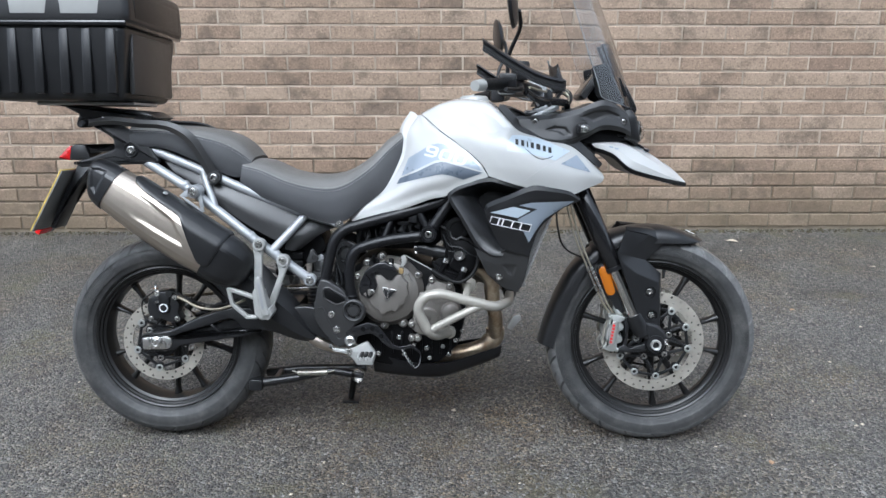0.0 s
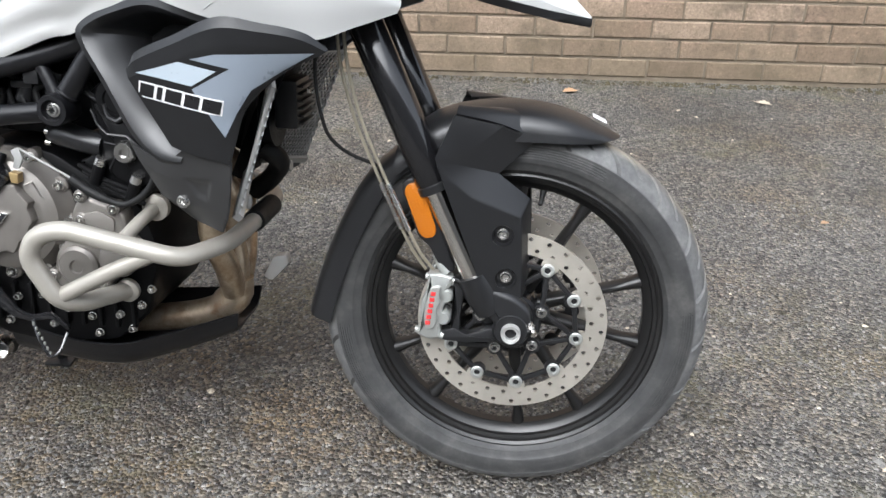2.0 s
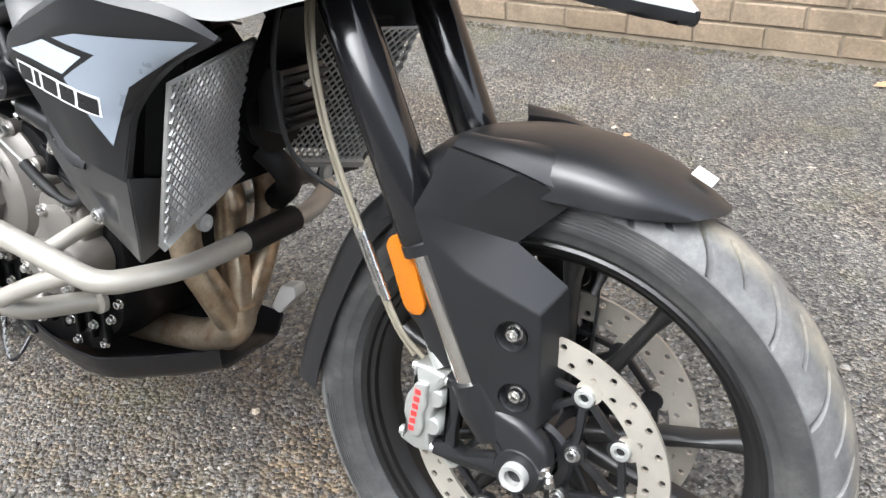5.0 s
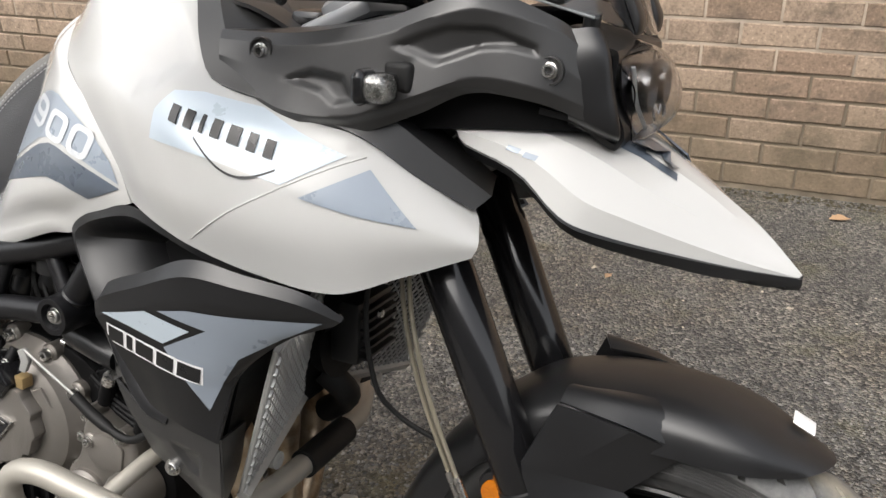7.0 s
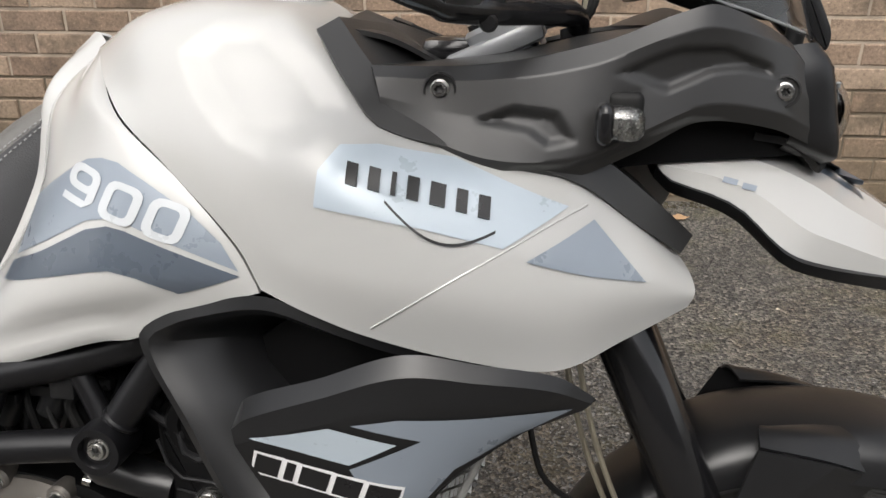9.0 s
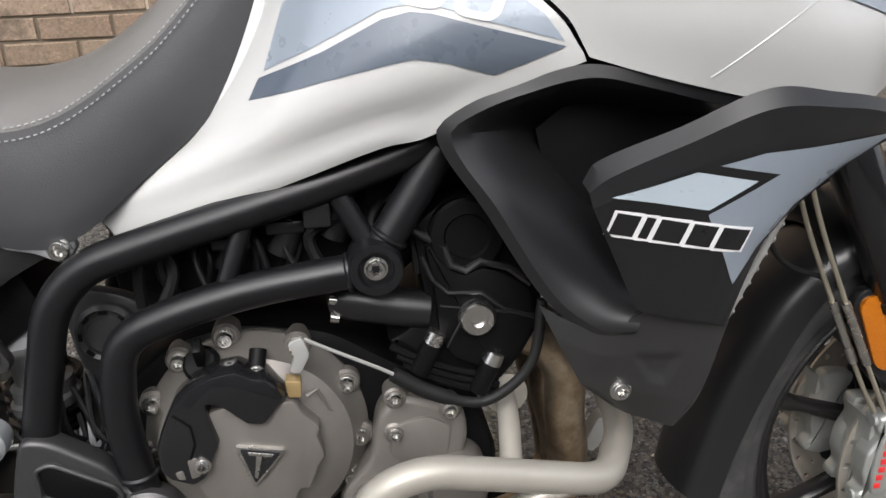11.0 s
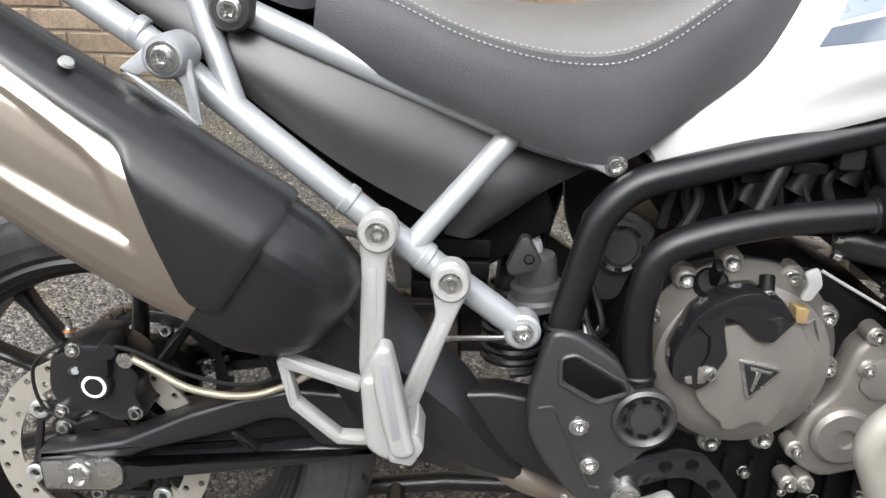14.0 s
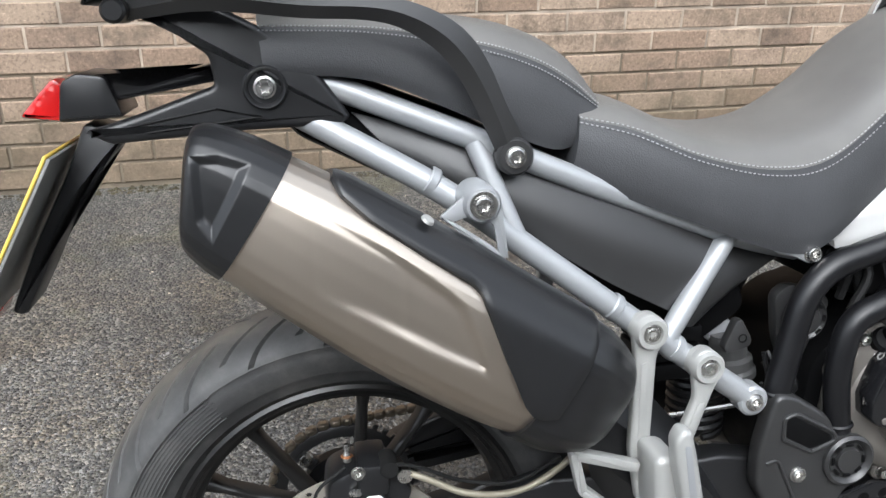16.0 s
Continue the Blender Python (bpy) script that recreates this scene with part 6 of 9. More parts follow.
# ---- frame tubes ----
def pipe(name, pts, r, material, parent=None, label="", rad=0.05, seg=18):
    return part(name, tube(bend(pts, rad), r, seg), material, parent or bike, label, 50)


for s in (-1, 1):
    fr = pipe("frame_rail", [(0.516, s * 0.150, 0.500), (0.522, s * 0.152, 0.540), (0.548, s * 0.148, 0.655), (0.580, s * 0.146, 0.690), (0.640, s * 0.146, 0.708), (0.820, s * 0.150, 0.758), (0.910, s * 0.150, 0.792), (1.02, s * 0.10, 0.86)], 0.0165, FRAMEBLK, label="black steel frame rail", rad=0.055)
    pipe("frame_tube", [(0.606, s * 0.160, 0.470), (0.594, s * 0.160, 0.555), (0.606, s * 0.160, 0.625), (0.655, s * 0.160, 0.645), (0.72, s * 0.160, 0.662), (0.820, s * 0.160, 0.674), (0.838, s * 0.160, 0.680)], 0.0160, FRAMEBLK, fr, rad=0.05)
    pipe("frame_tube", [(0.838, s * 0.158, 0.685), (0.900, s * 0.150, 0.778)], 0.0165, FRAMEBLK, fr)
    pipe("frame_tube", [(0.838, s * 0.155, 0.682), (0.806, s * 0.148, 0.745)], 0.0105, FRAMEBLK, fr)
    pipe("frame_tube", [(0.700, s * 0.155, 0.660), (0.725, s * 0.146, 0.725)], 0.009, FRAMEBLK, fr)
    for c, ax in (((0.519, s * 0.151, 0.535), (0.1, 0, 1)), ((0.812, s * 0.160, 0.672), (1, 0, 0.12)), ((0.604, s * 0.160, 0.488), (-0.1, 0, 1)), ((0.850, s * 0.157, 0.702), (0.55, -0.06 * s, 0.8))):
        part("weld_collar", lathe([(0.0165, -0.003), (0.0185, -0.001), (0.0185, 0.001), (0.0165, 0.003)], c, 20, axis=ax), FRAMEBLK, fr)
    part("frame_boss", lathe([(0.0, s * 0.140), (0.0245, s * 0.140), (0.0245, s * 0.180), (0.023, s * 0.185), (0.0165, s * 0.185), (0.015, s * 0.178), (0, s * 0.178)], (0.836, 0, 0.680), 28), FRAMEBLK, fr)
    part("frame_bolt", bolt_mesh((0.836, s * 0.178, 0.680), 0.0095, 0.006, s), CHROME, fr)
    # frame cheek plate with its moulded cap
    ck = part("frame_cheek", plate([(0.509, 0.542), (0.534, 0.538), (0.582, 0.506), (0.594, 0.480), (0.612, 0.478), (0.637, 0.464), (0.648, 0.442), (0.640, 0.414), (0.612, 0.400), (0.602, 0.374), (0.588, 0.345), (0.568, 0.328), (0.545, 0.342), (0.512, 0.382), (0.490, 0.420), (0.490, 0.465), (0.500, 0.512)], s * 0.148, s * 0.176, 0.006, 0.012, 3), GREY, bike, "dark grey moulded frame cover")
    # near-flush black plate: the open slot's shaded depth given by colour
    part("slot_black", plate([(0.522, 0.510), (0.532, 0.513), (0.583, 0.484), (0.588, 0.476), (0.559, 0.466), (0.523, 0.486)], s * 0.150, s * 0.1768, 0.001, 0.005), CASE, ck)
    part("slot_rim", tube(bend([(0.520, s * 0.1775, 0.484), (0.519, s * 0.1775, 0.512), (0.534, s * 0.1775, 0.517), (0.587, s * 0.1775, 0.487), (0.592, s * 0.1775, 0.475), (0.559, s * 0.1775, 0.462), (0.520, s * 0.1775, 0.484)], 0.006), 0.0028, 8), GREY, ck)
    part("slot_bar", tube([(0.526, s * 0.171, 0.500), (0.582, s * 0.171, 0.470)], 0.0042, 8), GREY, ck)
    for i in range(8):
        a = math.pi * i / 4
        part("cap_slot", box((-0.005, s * 0.1795 - 0.001, 0.0190), (0.005, s * 0.1795 + 0.001, 0.0225), 0.0006, Matrix.Translation((0.611, 0, 0.446)) @ Matrix.Rotation(a, 4, "Y")), CASE, ck)
    part("cheek_cap", lathe([(0.034, s * 0.172), (0.034, s * 0.181), (0.030, s * 0.184), (0.026, s * 0.181), (0.024, s * 0.177), (0.017, s * 0.177), (0.0155, s * 0.182), (0.0, s * 0.183)], (0.611, 0, 0.446), 40), GREY, ck)
    part("cheek_groove", tube(bend([(0.500, s * 0.1765, 0.452), (0.516, s * 0.1765, 0.456), (0.560, s * 0.1765, 0.358), (0.572, s * 0.1765, 0.358)], 0.008), 0.0022, 8), GREY, ck)
    for c in ((0.544, s * 0.177, 0.433), (0.559, s * 0.177, 0.386)):
        part("cheek_bolt", bolt_mesh(c, 0.0095, 0.006, s), CHROME, ck)
    part("pivot_bolt", lathe([(0.0, s * 0.185), (0.008, s * 0.185), (0.011, s * 0.188), (0.016, s * 0.186), (0.018, s * 0.176), (0.018, s * 0.14)], (0.600, 0, 0.352), 24), CHROME, ck)
    # moulded rear tank mount
    part("tank_mount", plate([(0.540, 0.640), (0.558, 0.655), (0.600, 0.645), (0.622, 0.628), (0.600, 0.585), (0.585, 0.545), (0.562, 0.545), (0.548, 0.580)], s * 0.080, s * 0.100, 0.004, 0.015), GREY, bike, "grey moulded tank mount")
    mount_cap = part("mount_cap", lathe([(0.030, s * 0.098), (0.030, s * 0.108), (0.026, s * 0.112), (0.0225, s * 0.109), (0.020, s * 0.109), (0.017, s * 0.113), (0.0, s * 0.114)], (0.581, 0, 0.610), 36), GREY, bike)
    for i in range(8):
        a = math.pi * i / 4
        part("cap_tooth", box((-0.004, s * 0.1115 - 0.001, 0.0215), (0.004, s * 0.1115 + 0.001, 0.0255), 0.0006, Matrix.Translation((0.581, 0, 0.610)) @ Matrix.Rotation(a, 4, "Y")), CASE, mount_cap)

# ---- engine ----
eng = part("engine", plate([(0.590, 0.560), (0.640, 0.600), (0.700, 0.615), (0.790, 0.600), (0.850, 0.560), (0.930, 0.520), (0.955, 0.440), (0.930, 0.330), (0.870, 0.270), (0.740, 0.255), (0.650, 0.270), (0.600, 0.340), (0.575, 0.450)], -0.118, 0.118, 0.012, 0.02), CASE, bike, "black three-cylinder engine block")
CC = (0.713, 0.0, 0.499)
part("clutch_cover", lathe([(0.108, -0.110), (0.108, -0.122), (0.103, -0.128), (0.096, -0.138), (0.092, -0.150), (0.080, -0.158), (0.070, -0.162), (0.0, -0.164)], CC, 72), ENGINE, eng, "bronze grey round clutch cover", 24)
part("cover_disc", plate([(0.666, 0.548), (0.681, 0.556), (0.693, 0.559), (0.711, 0.544), (0.738, 0.556), (0.747, 0.560), (0.756, 0.556), (0.760, 0.547), (0.768, 0.538), (0.776, 0.530), (0.772, 0.520), (0.776, 0.508), (0.778, 0.498), (0.771, 0.490), (0.767, 0.478), (0.762, 0.466), (0.752, 0.466), (0.745, 0.452), (0.738, 0.443), (0.728, 0.448), (0.712, 0.443), (0.704, 0.436), (0.692, 0.438), (0.690, 0.446), (0.674, 0.458), (0.664, 0.470), (0.656, 0.488), (0.652, 0.515)], -0.180, -0.160, 0.0025, 0.003), ENGINE, eng, "raised bronze grey cover plate", 30)
part("cover_step", tube([(0.765, -0.166, 0.556), (0.775, -0.161, 0.560), (0.785, -0.157, 0.535), (0.795, -0.150, 0.525)], 0.0016, 6), ENGINE, eng)
guard = part("cover_guard", plate([(0.636, 0.545), (0.647, 0.568), (0.663, 0.583), (0.685, 0.594), (0.706, 0.597), (0.720, 0.589), (0.730, 0.588), (0.748, 0.567), (0.727, 0.541), (0.711, 0.543), (0.692, 0.561), (0.677, 0.567), (0.678, 0.554), (0.685, 0.526), (0.678, 0.511), (0.669, 0.492), (0.658, 0.485), (0.638, 0.493), (0.630, 0.502), (0.629, 0.525)], -0.188, -0.148, 0.005, 0.004), GLOSS, eng, "gloss black impact guard", 24)
part("guard_ridge", tube([(0.648, -0.188, 0.560), (0.662, -0.1885, 0.548), (0.664, -0.1885, 0.530), (0.656, -0.188, 0.508)], 0.0013, 6), CASE, guard)
part("guard_window", plate([(0.655, 0.514), (0.664, 0.516), (0.666, 0.497), (0.657, 0.494)], -0.1895, -0.184, 0.001, 0.003), ENGINE, guard)
part("guard_window", plate([(0.643, 0.502), (0.650, 0.504), (0.652, 0.494), (0.645, 0.495)], -0.1895, -0.184, 0.001, 0.002), ENGINE, guard)
part("engine_tag", plate([(0.7475, 0.578), (0.762, 0.576), (0.761, 0.560), (0.749, 0.561)], -0.176, -0.160, 0.001, 0.002), GOLD, eng, "small brass tag")
part("data_label", plate([(0.645, 0.560), (0.655, 0.572), (0.664, 0.566), (0.652, 0.553)], -0.1555, -0.1445, 0.0005), DECWHITE, eng, "small printed data label")
part("emblem_rim", plate([(0.697, 0.521), (0.743, 0.512), (0.711, 0.475)], -0.1845, -0.178, 0.001, 0.004), CHROME, eng, "bright triangular emblem")
part("emblem", plate([(0.7015, 0.5185), (0.739, 0.5105), (0.7125, 0.4805)], -0.1855, -0.179, 0.0005, 0.003), DECBLACK, eng)
part("emblem_bar", plate([(0.7085, 0.5150), (0.732, 0.5100), (0.730, 0.507), (0.709, 0.511)], -0.1862, -0.180, 0.0003), CHROME, eng)
part("emblem_stem", plate([(0.716, 0.511), (0.7215, 0.510), (0.7150, 0.486), (0.7125, 0.488)], -0.1862, -0.180, 0.0003), CHROME, eng)
for x, z in ((0.648, 0.586), (0.693, 0.606), (0.758, 0.592), (0.618, 0.543), (0.617, 0.492), (0.802, 0.548), (0.812, 0.489), (0.800, 0.444), (0.758, 0.398), (0.700, 0.392)):
    part("cover_boss", lathe([(0.0135, -0.108), (0.0135, -0.128), (0.011, -0.131), (0, -0.131)], (x, 0, z), 20), ENGINE, eng)
    part("cover_bolt", bolt_mesh((x, -0.131, z), 0.0078, 0.009), CHROME, eng)
for c in ((0.722, -0.166, 0.584), (0.635, -0.170, 0.520), (0.668, -0.188, 0.507)):
    part("guard_screw", bolt_mesh(c, 0.0068, 0.006), CHROME, eng)
part("cover_post", tube([(0.724, -0.150, 0.600), (0.722, -0.160, 0.586)], 0.0080, 14), CASE, eng)
filler = part("oil_filler", lathe([(0.0175, 0.0), (0.0175, 0.010), (0.014, 0.014), (0, 0.014)], (0.672, -0.138, 0.582), 24, axis=(-0.15, -0.75, 0.65)), CASE, eng, "black oil filler cap")
part("filler_grip", box((-0.004, -0.006, 0.0), (0.004, 0.010, 0.028), 0.002, Matrix.Translation((0.671, -0.146, 0.590)) @ Matrix.Rotation(radians(35), 4, "X")), CASE, filler)
WP = [(0.830, 0.520), (0.850, 0.540), (0.915, 0.518), (0.919, 0.486), (0.905, 0.440), (0.898, 0.412), (0.875, 0.378), (0.820, 0.361), (0.782, 0.384), (0.792, 0.440), (0.820, 0.470)]
part("pump_cover", plate(WP, -0.150, -0.110, 0.008, 0.016, 3), ENGINE, eng, "bronze grey pump cover", 30)
part("pump_panel", plate([(0.845, 0.508), (0.876, 0.516), (0.902, 0.503), (0.896, 0.470), (0.858, 0.462), (0.838, 0.478)], -0.1535, -0.147, 0.002, 0.008), ENGINE, eng)
part("pump_dome", lathe([(0.034, -0.145), (0.034, -0.156), (0.029, -0.161), (0.012, -0.162), (0.010, -0.158), (0, -0.158)], (0.832, 0, 0.420), 40), ENGINE, eng)
part("pump_cap", lathe([(0.032, -0.120), (0.032, -0.160), (0.027, -0.172), (0.016, -0.177), (0, -0.178)], (0.905, 0, 0.440), 40), ENGINE, eng)
for x, z in ((0.847, 0.538), (0.900, 0.520), (0.845, 0.500), (0.786, 0.400), (0.804, 0.356), (0.786, 0.356), (0.872, 0.392), (0.880, 0.412)):
    part("pump_boss", lathe([(0.011, -0.130), (0.011, -0.152), (0.009, -0.154), (0, -0.154)], (x, 0, z), 18), ENGINE, eng)
    part("pump_bolt", bolt_mesh((x, -0.154, z), 0.0066, 0.007), CHROME, eng)
HD = [(0.842, 0.592), (0.859, 0.598), (0.886, 0.622), (0.880, 0.640), (0.876, 0.672), (0.872, 0.702), (0.883, 0.713), (0.909, 0.730), (0.925, 0.731), (0.948, 0.706), (0.982, 0.668), (0.996, 0.634), (0.992, 0.594), (0.974, 0.562), (0.947, 0.532), (0.917, 0.540)]
part("cylinder_head", plate(HD, -0.138, 0.138, 0.006, 0.008), CASE, eng, "black cylinder head cover")
part("head_panel", plate([(0.882, 0.690), (0.902, 0.678), (0.908, 0.662), (0.920, 0.656), (0.934, 0.664), (0.960, 0.654), (0.984, 0.636), (0.986, 0.600), (0.966, 0.566), (0.940, 0.556), (0.905, 0.572), (0.893, 0.600), (0.890, 0.640)], -0.148, -0.132, 0.004, 0.008), CASE, eng, "", 24)
part("cam_cover", lathe([(0.036, -0.135), (0.036, -0.146), (0.033, -0.149), (0.022, -0.150), (0.020, -0.147), (0, -0.147)], (0.922, 0, 0.694), 40), CASE, eng, "black round cam cover")
part("head_seam", tube([(0.868, -0.142, 0.705), (0.900, -0.146, 0.686), (0.906, -0.149, 0.668), (0.920, -0.150, 0.662), (0.933, -0.149, 0.670), (0.960, -0.146, 0.661), (0.982, -0.143, 0.642)], 0.0042, 8), SATIN, eng)
part("head_rib", tube([(0.879, -0.148, 0.678), (0.888, -0.150, 0.655), (0.902, -0.150, 0.641), (0.933, -0.150, 0.639), (0.955, -0.150, 0.620), (0.988, -0.147, 0.608)], 0.0022, 6), SATIN, eng)
part("head_rib", tube([(0.915, -0.149, 0.612), (0.900, -0.149, 0.585)], 0.0014, 6), SATIN, eng)
part("head_rib", tube([(0.895, -0.149, 0.628), (0.985, -0.149, 0.612)], 0.0012, 6), SATIN, eng)
for k in range(3):
    part("head_fin", tube([(0.846 + 0.006 * k, -0.142, 0.588 - 0.010 * k), (0.880 + 0.006 * k, -0.146, 0.570 - 0.010 * k), (0.905 + 0.006 * k, -0.146, 0.560 - 0.010 * k), (0.950, -0.142, 0.545 - 0.008 * k)], 0.0038, 8), CASE, eng)
part("head_bolt", lathe([(0.018, -0.144), (0.018, -0.154), (0.015, -0.158), (0.0075, -0.158), (0.0065, -0.153), (0, -0.153)], (0.929, 0, 0.614), 30), CHROME, eng, "bright head bolt")
for x, z in ((0.889, 0.598), (0.945, 0.572)):
    part("head_post", tube([(x - 0.016, -0.148, z - 0.036), (x - 0.002, -0.152, z - 0.004)], 0.0095, 14), CASE, eng)
    part("head_screw", tube([(x - 0.003, -0.152, z - 0.005), (x + 0.002, -0.153, z + 0.006)], [0.0098, 0.0088], 14), CHROME, eng)
part("starter_motor", tube([(0.796, -0.120, 0.632), (0.812, -0.126, 0.634), (0.862, -0.130, 0.622), (0.885, -0.130, 0.618)], [0.016, 0.021, 0.019, 0.018], 20), SATIN, eng, "black cylindrical actuator")
for dz in (-0.018, 0.0, 0.018):
    part("actuator_screw", tube([(0.800, -0.135, 0.636 + dz), (0.792, -0.135, 0.638 + dz)], 0.005, 12), CHROME, eng)
cable = spline([(0.768, -0.172, 0.616), (0.782, -0.172, 0.608), (0.841, -0.171, 0.576), (0.868, -0.170, 0.558)], 20)
part("clutch_cable", tube(cable, 0.0018, 8), ALLOY, eng, "bright clutch cable")
part("cable_sleeve", tube(spline([(0.846, -0.171, 0.573), (0.877, -0.170, 0.552), (0.925, -0.170, 0.535), (0.956, -0.170, 0.548), (0.979, -0.170, 0.577), (0.988, -0.168, 0.634)], 24), [0.0075] * 7 + [0.0052] * 17, 10), RUBBER, eng)
part("cable_arm", plate([(0.752, 0.612), (0.766, 0.618), (0.772, 0.600), (0.762, 0.582), (0.752, 0.584), (0.758, 0.600)], -0.172, -0.166, 0.001, 0.004), ALLOY, eng)
rng = random.Random(11)
# intake and wiring tangle between the frame rails
for i in range(16):
    x = 0.62 + 0.018 * i + rng.uniform(-0.008, 0.008)
    z = 0.655 + 0.25 * (x - 0.62) * 0.55
    p = [(x, rng.uniform(-0.135, -0.10), z + rng.uniform(-0.035, -0.015)), (x + rng.uniform(-0.02, 0.03), rng.uniform(-0.14, -0.11), z + 0.02), (x + rng.uniform(-0.03, 0.04), rng.uniform(-0.13, -0.08), z + rng.uniform(0.03, 0.055))]
    part("cable", tube(spline(p, 12), rng.choice((0.003, 0.004, 0.006)), 8), rng.choice((RUBBER, CASE)), bike)
part("airbox", plate([(0.60, 0.700), (0.66, 0.712), (0.85, 0.765), (0.93, 0.77), (0.93, 0.70), (0.84, 0.625), (0.70, 0.625), (0.62, 0.640)], -0.100, 0.100, 0.01, 0.02), CASE, bike, "black airbox and throttle bodies")
for i in range(3):
    part("throttle_body", tube([(0.70 + 0.05 * i, -0.112, 0.668 + 0.012 * i), (0.715 + 0.05 * i, -0.112, 0.700 + 0.014 * i)], 0.014, 14), SATIN, bike)
    part("throttle_clip", box((0.69 + 0.05 * i, -0.128, 0.690 + 0.012 * i), (0.725 + 0.05 * i, -0.118, 0.702 + 0.012 * i), 0.002), SATIN, bike)
part("connector", box((0.775, -0.150, 0.712), (0.80, -0.132, 0.735), 0.003), SATIN, bike)
# bolts and ribs low on the crankcase
for i in range(9):
    part("sump_rib", box((0.66 + 0.03 * i, -0.128, 0.300), (0.667 + 0.03 * i, -0.116, 0.370), 0.002), CASE, eng)
for x, z in ((0.70, 0.345), (0.745, 0.352), (0.79, 0.330), (0.83, 0.318), (0.88, 0.325), (0.92, 0.345), (0.76, 0.30), (0.84, 0.288), (0.68, 0.300), (0.94, 0.375), (0.90, 0.300)):
    part("crankcase_bolt", bolt_mesh((x, -0.124, z), 0.0065, 0.008), CHROME, eng)

# ---- exhaust headers, belly pan, crash bars ----
for i, (y, dx) in enumerate(((-0.085, 0.0), (0.0, 0.010), (0.085, 0.0))):
    part("header_pipe", tube(spline([(0.945, y, 0.575), (1.000, y, 0.560), (1.030 + dx * 0.5, y, 0.520), (1.034, y * 0.95, 0.460), (1.046, y * 0.55 - 0.008, 0.395), (1.046, -0.012 + y * 0.15, 0.340)], 30), 0.0222, 20), HEADER, bike, "heat-stained steel exhaust header")
part("collector", tube(spline([(1.046, -0.012, 0.360), (1.044, -0.012, 0.330), (1.015, -0.012, 0.302), (0.95, -0.012, 0.280), (0.80, -0.02, 0.266), (0.62, -0.06, 0.285)], 40), [0.030] * 6 + [0.025] * 34, 20), HEADER, bike, "heat-stained steel collector pipe")
part("link_pipe", tube(spline([(0.64, -0.055, 0.282), (0.60, -0.080, 0.296), (0.535, -0.118, 0.318), (0.485, -0.130, 0.343), (0.46, -0.122, 0.366)], 24), 0.018, 20), BRUSHED, bike, "bright steel exhaust link pipe")
part("heat_plate", plate([(1.085, 0.352), (1.105, 0.392), (1.128, 0.396), (1.132, 0.380), (1.100, 0.345)], 0.02, 0.045, 0.002, 0.004), ALLOY, bike, "small bright bracket by the collector")
PAN = [[(0.665, y, 0.232), (0.76, y * 1.15, 0.224), (0.87, y * 1.2, 0.222), (0.95, y * 0.95, 0.240), (1.01, y * 0.78, 0.258), (1.060, y * 0.62, 0.277)] for y in (-0.09, 0.0, 0.09)]
lip = [[(0.660, s * 0.105, 0.300), (0.76, s * 0.128, 0.276), (0.87, s * 0.134, 0.270), (0.95, s * 0.112, 0.285), (1.01, s * 0.092, 0.300), (1.066, s * 0.070, 0.314)] for s in (-1, 1)]
part("belly_pan", surf([lip[0]] + PAN + [lip[1]], 34, 4, 0.004), FRAMEBLK, bike, "satin black belly pan", 40)


def crash_bar(s):
    b = pipe("crash_bar", [(0.900, s * 0.128, 0.372), (0.862, s * 0.212, 0.380), (0.840, s * 0.240, 0.398), (0.806, s * 0.248, 0.468), (0.826, s * 0.251, 0.505), (0.868, s * 0.248, 0.516), (0.950, s * 0.236, 0.494), (1.037, s * 0.224, 0.471), (1.080, s * 0.133, 0.470), (1.088, s * 0.060, 0.474), (1.090, s * 0.001, 0.475)], 0.0150, BARS, label="pale aluminium engine crash bar", rad=0.030)
    pipe("cross_brace", [(0.846, s * 0.236, 0.402), (0.93, s * 0.236, 0.448), (1.000, s * 0.2290, 0.4800)], 0.0125, BARS, b)
    pipe("bar_mount", [(0.960, s * 0.120, 0.520), (0.955, s * 0.170, 0.512), (0.944, s * 0.236, 0.490)], 0.0105, BARS, b, rad=0.02)
    part("bar_foot", lathe([(0.0, s * 0.125), (0.020, s * 0.125), (0.020, s * 0.133), (0.015, s * 0.137), (0, s * 0.138)], (0.900, 0, 0.372), 24), BARS, b)
    part("bar_foot", lathe([(0.0, s * 0.120), (0.022, s * 0.120), (0.022, s * 0.131), (0.010, s * 0.135), (0, s * 0.135)], (0.960, 0, 0.520), 24), BARS, b)
    if s < 0:
        pipe("bar_sleeve", [(1.0895, -0.032, 0.475), (1.0885, 0.072, 0.4745)], 0.0195, RUBBER, b)
    return b


for s in (-1, 1):
    crash_bar(s)

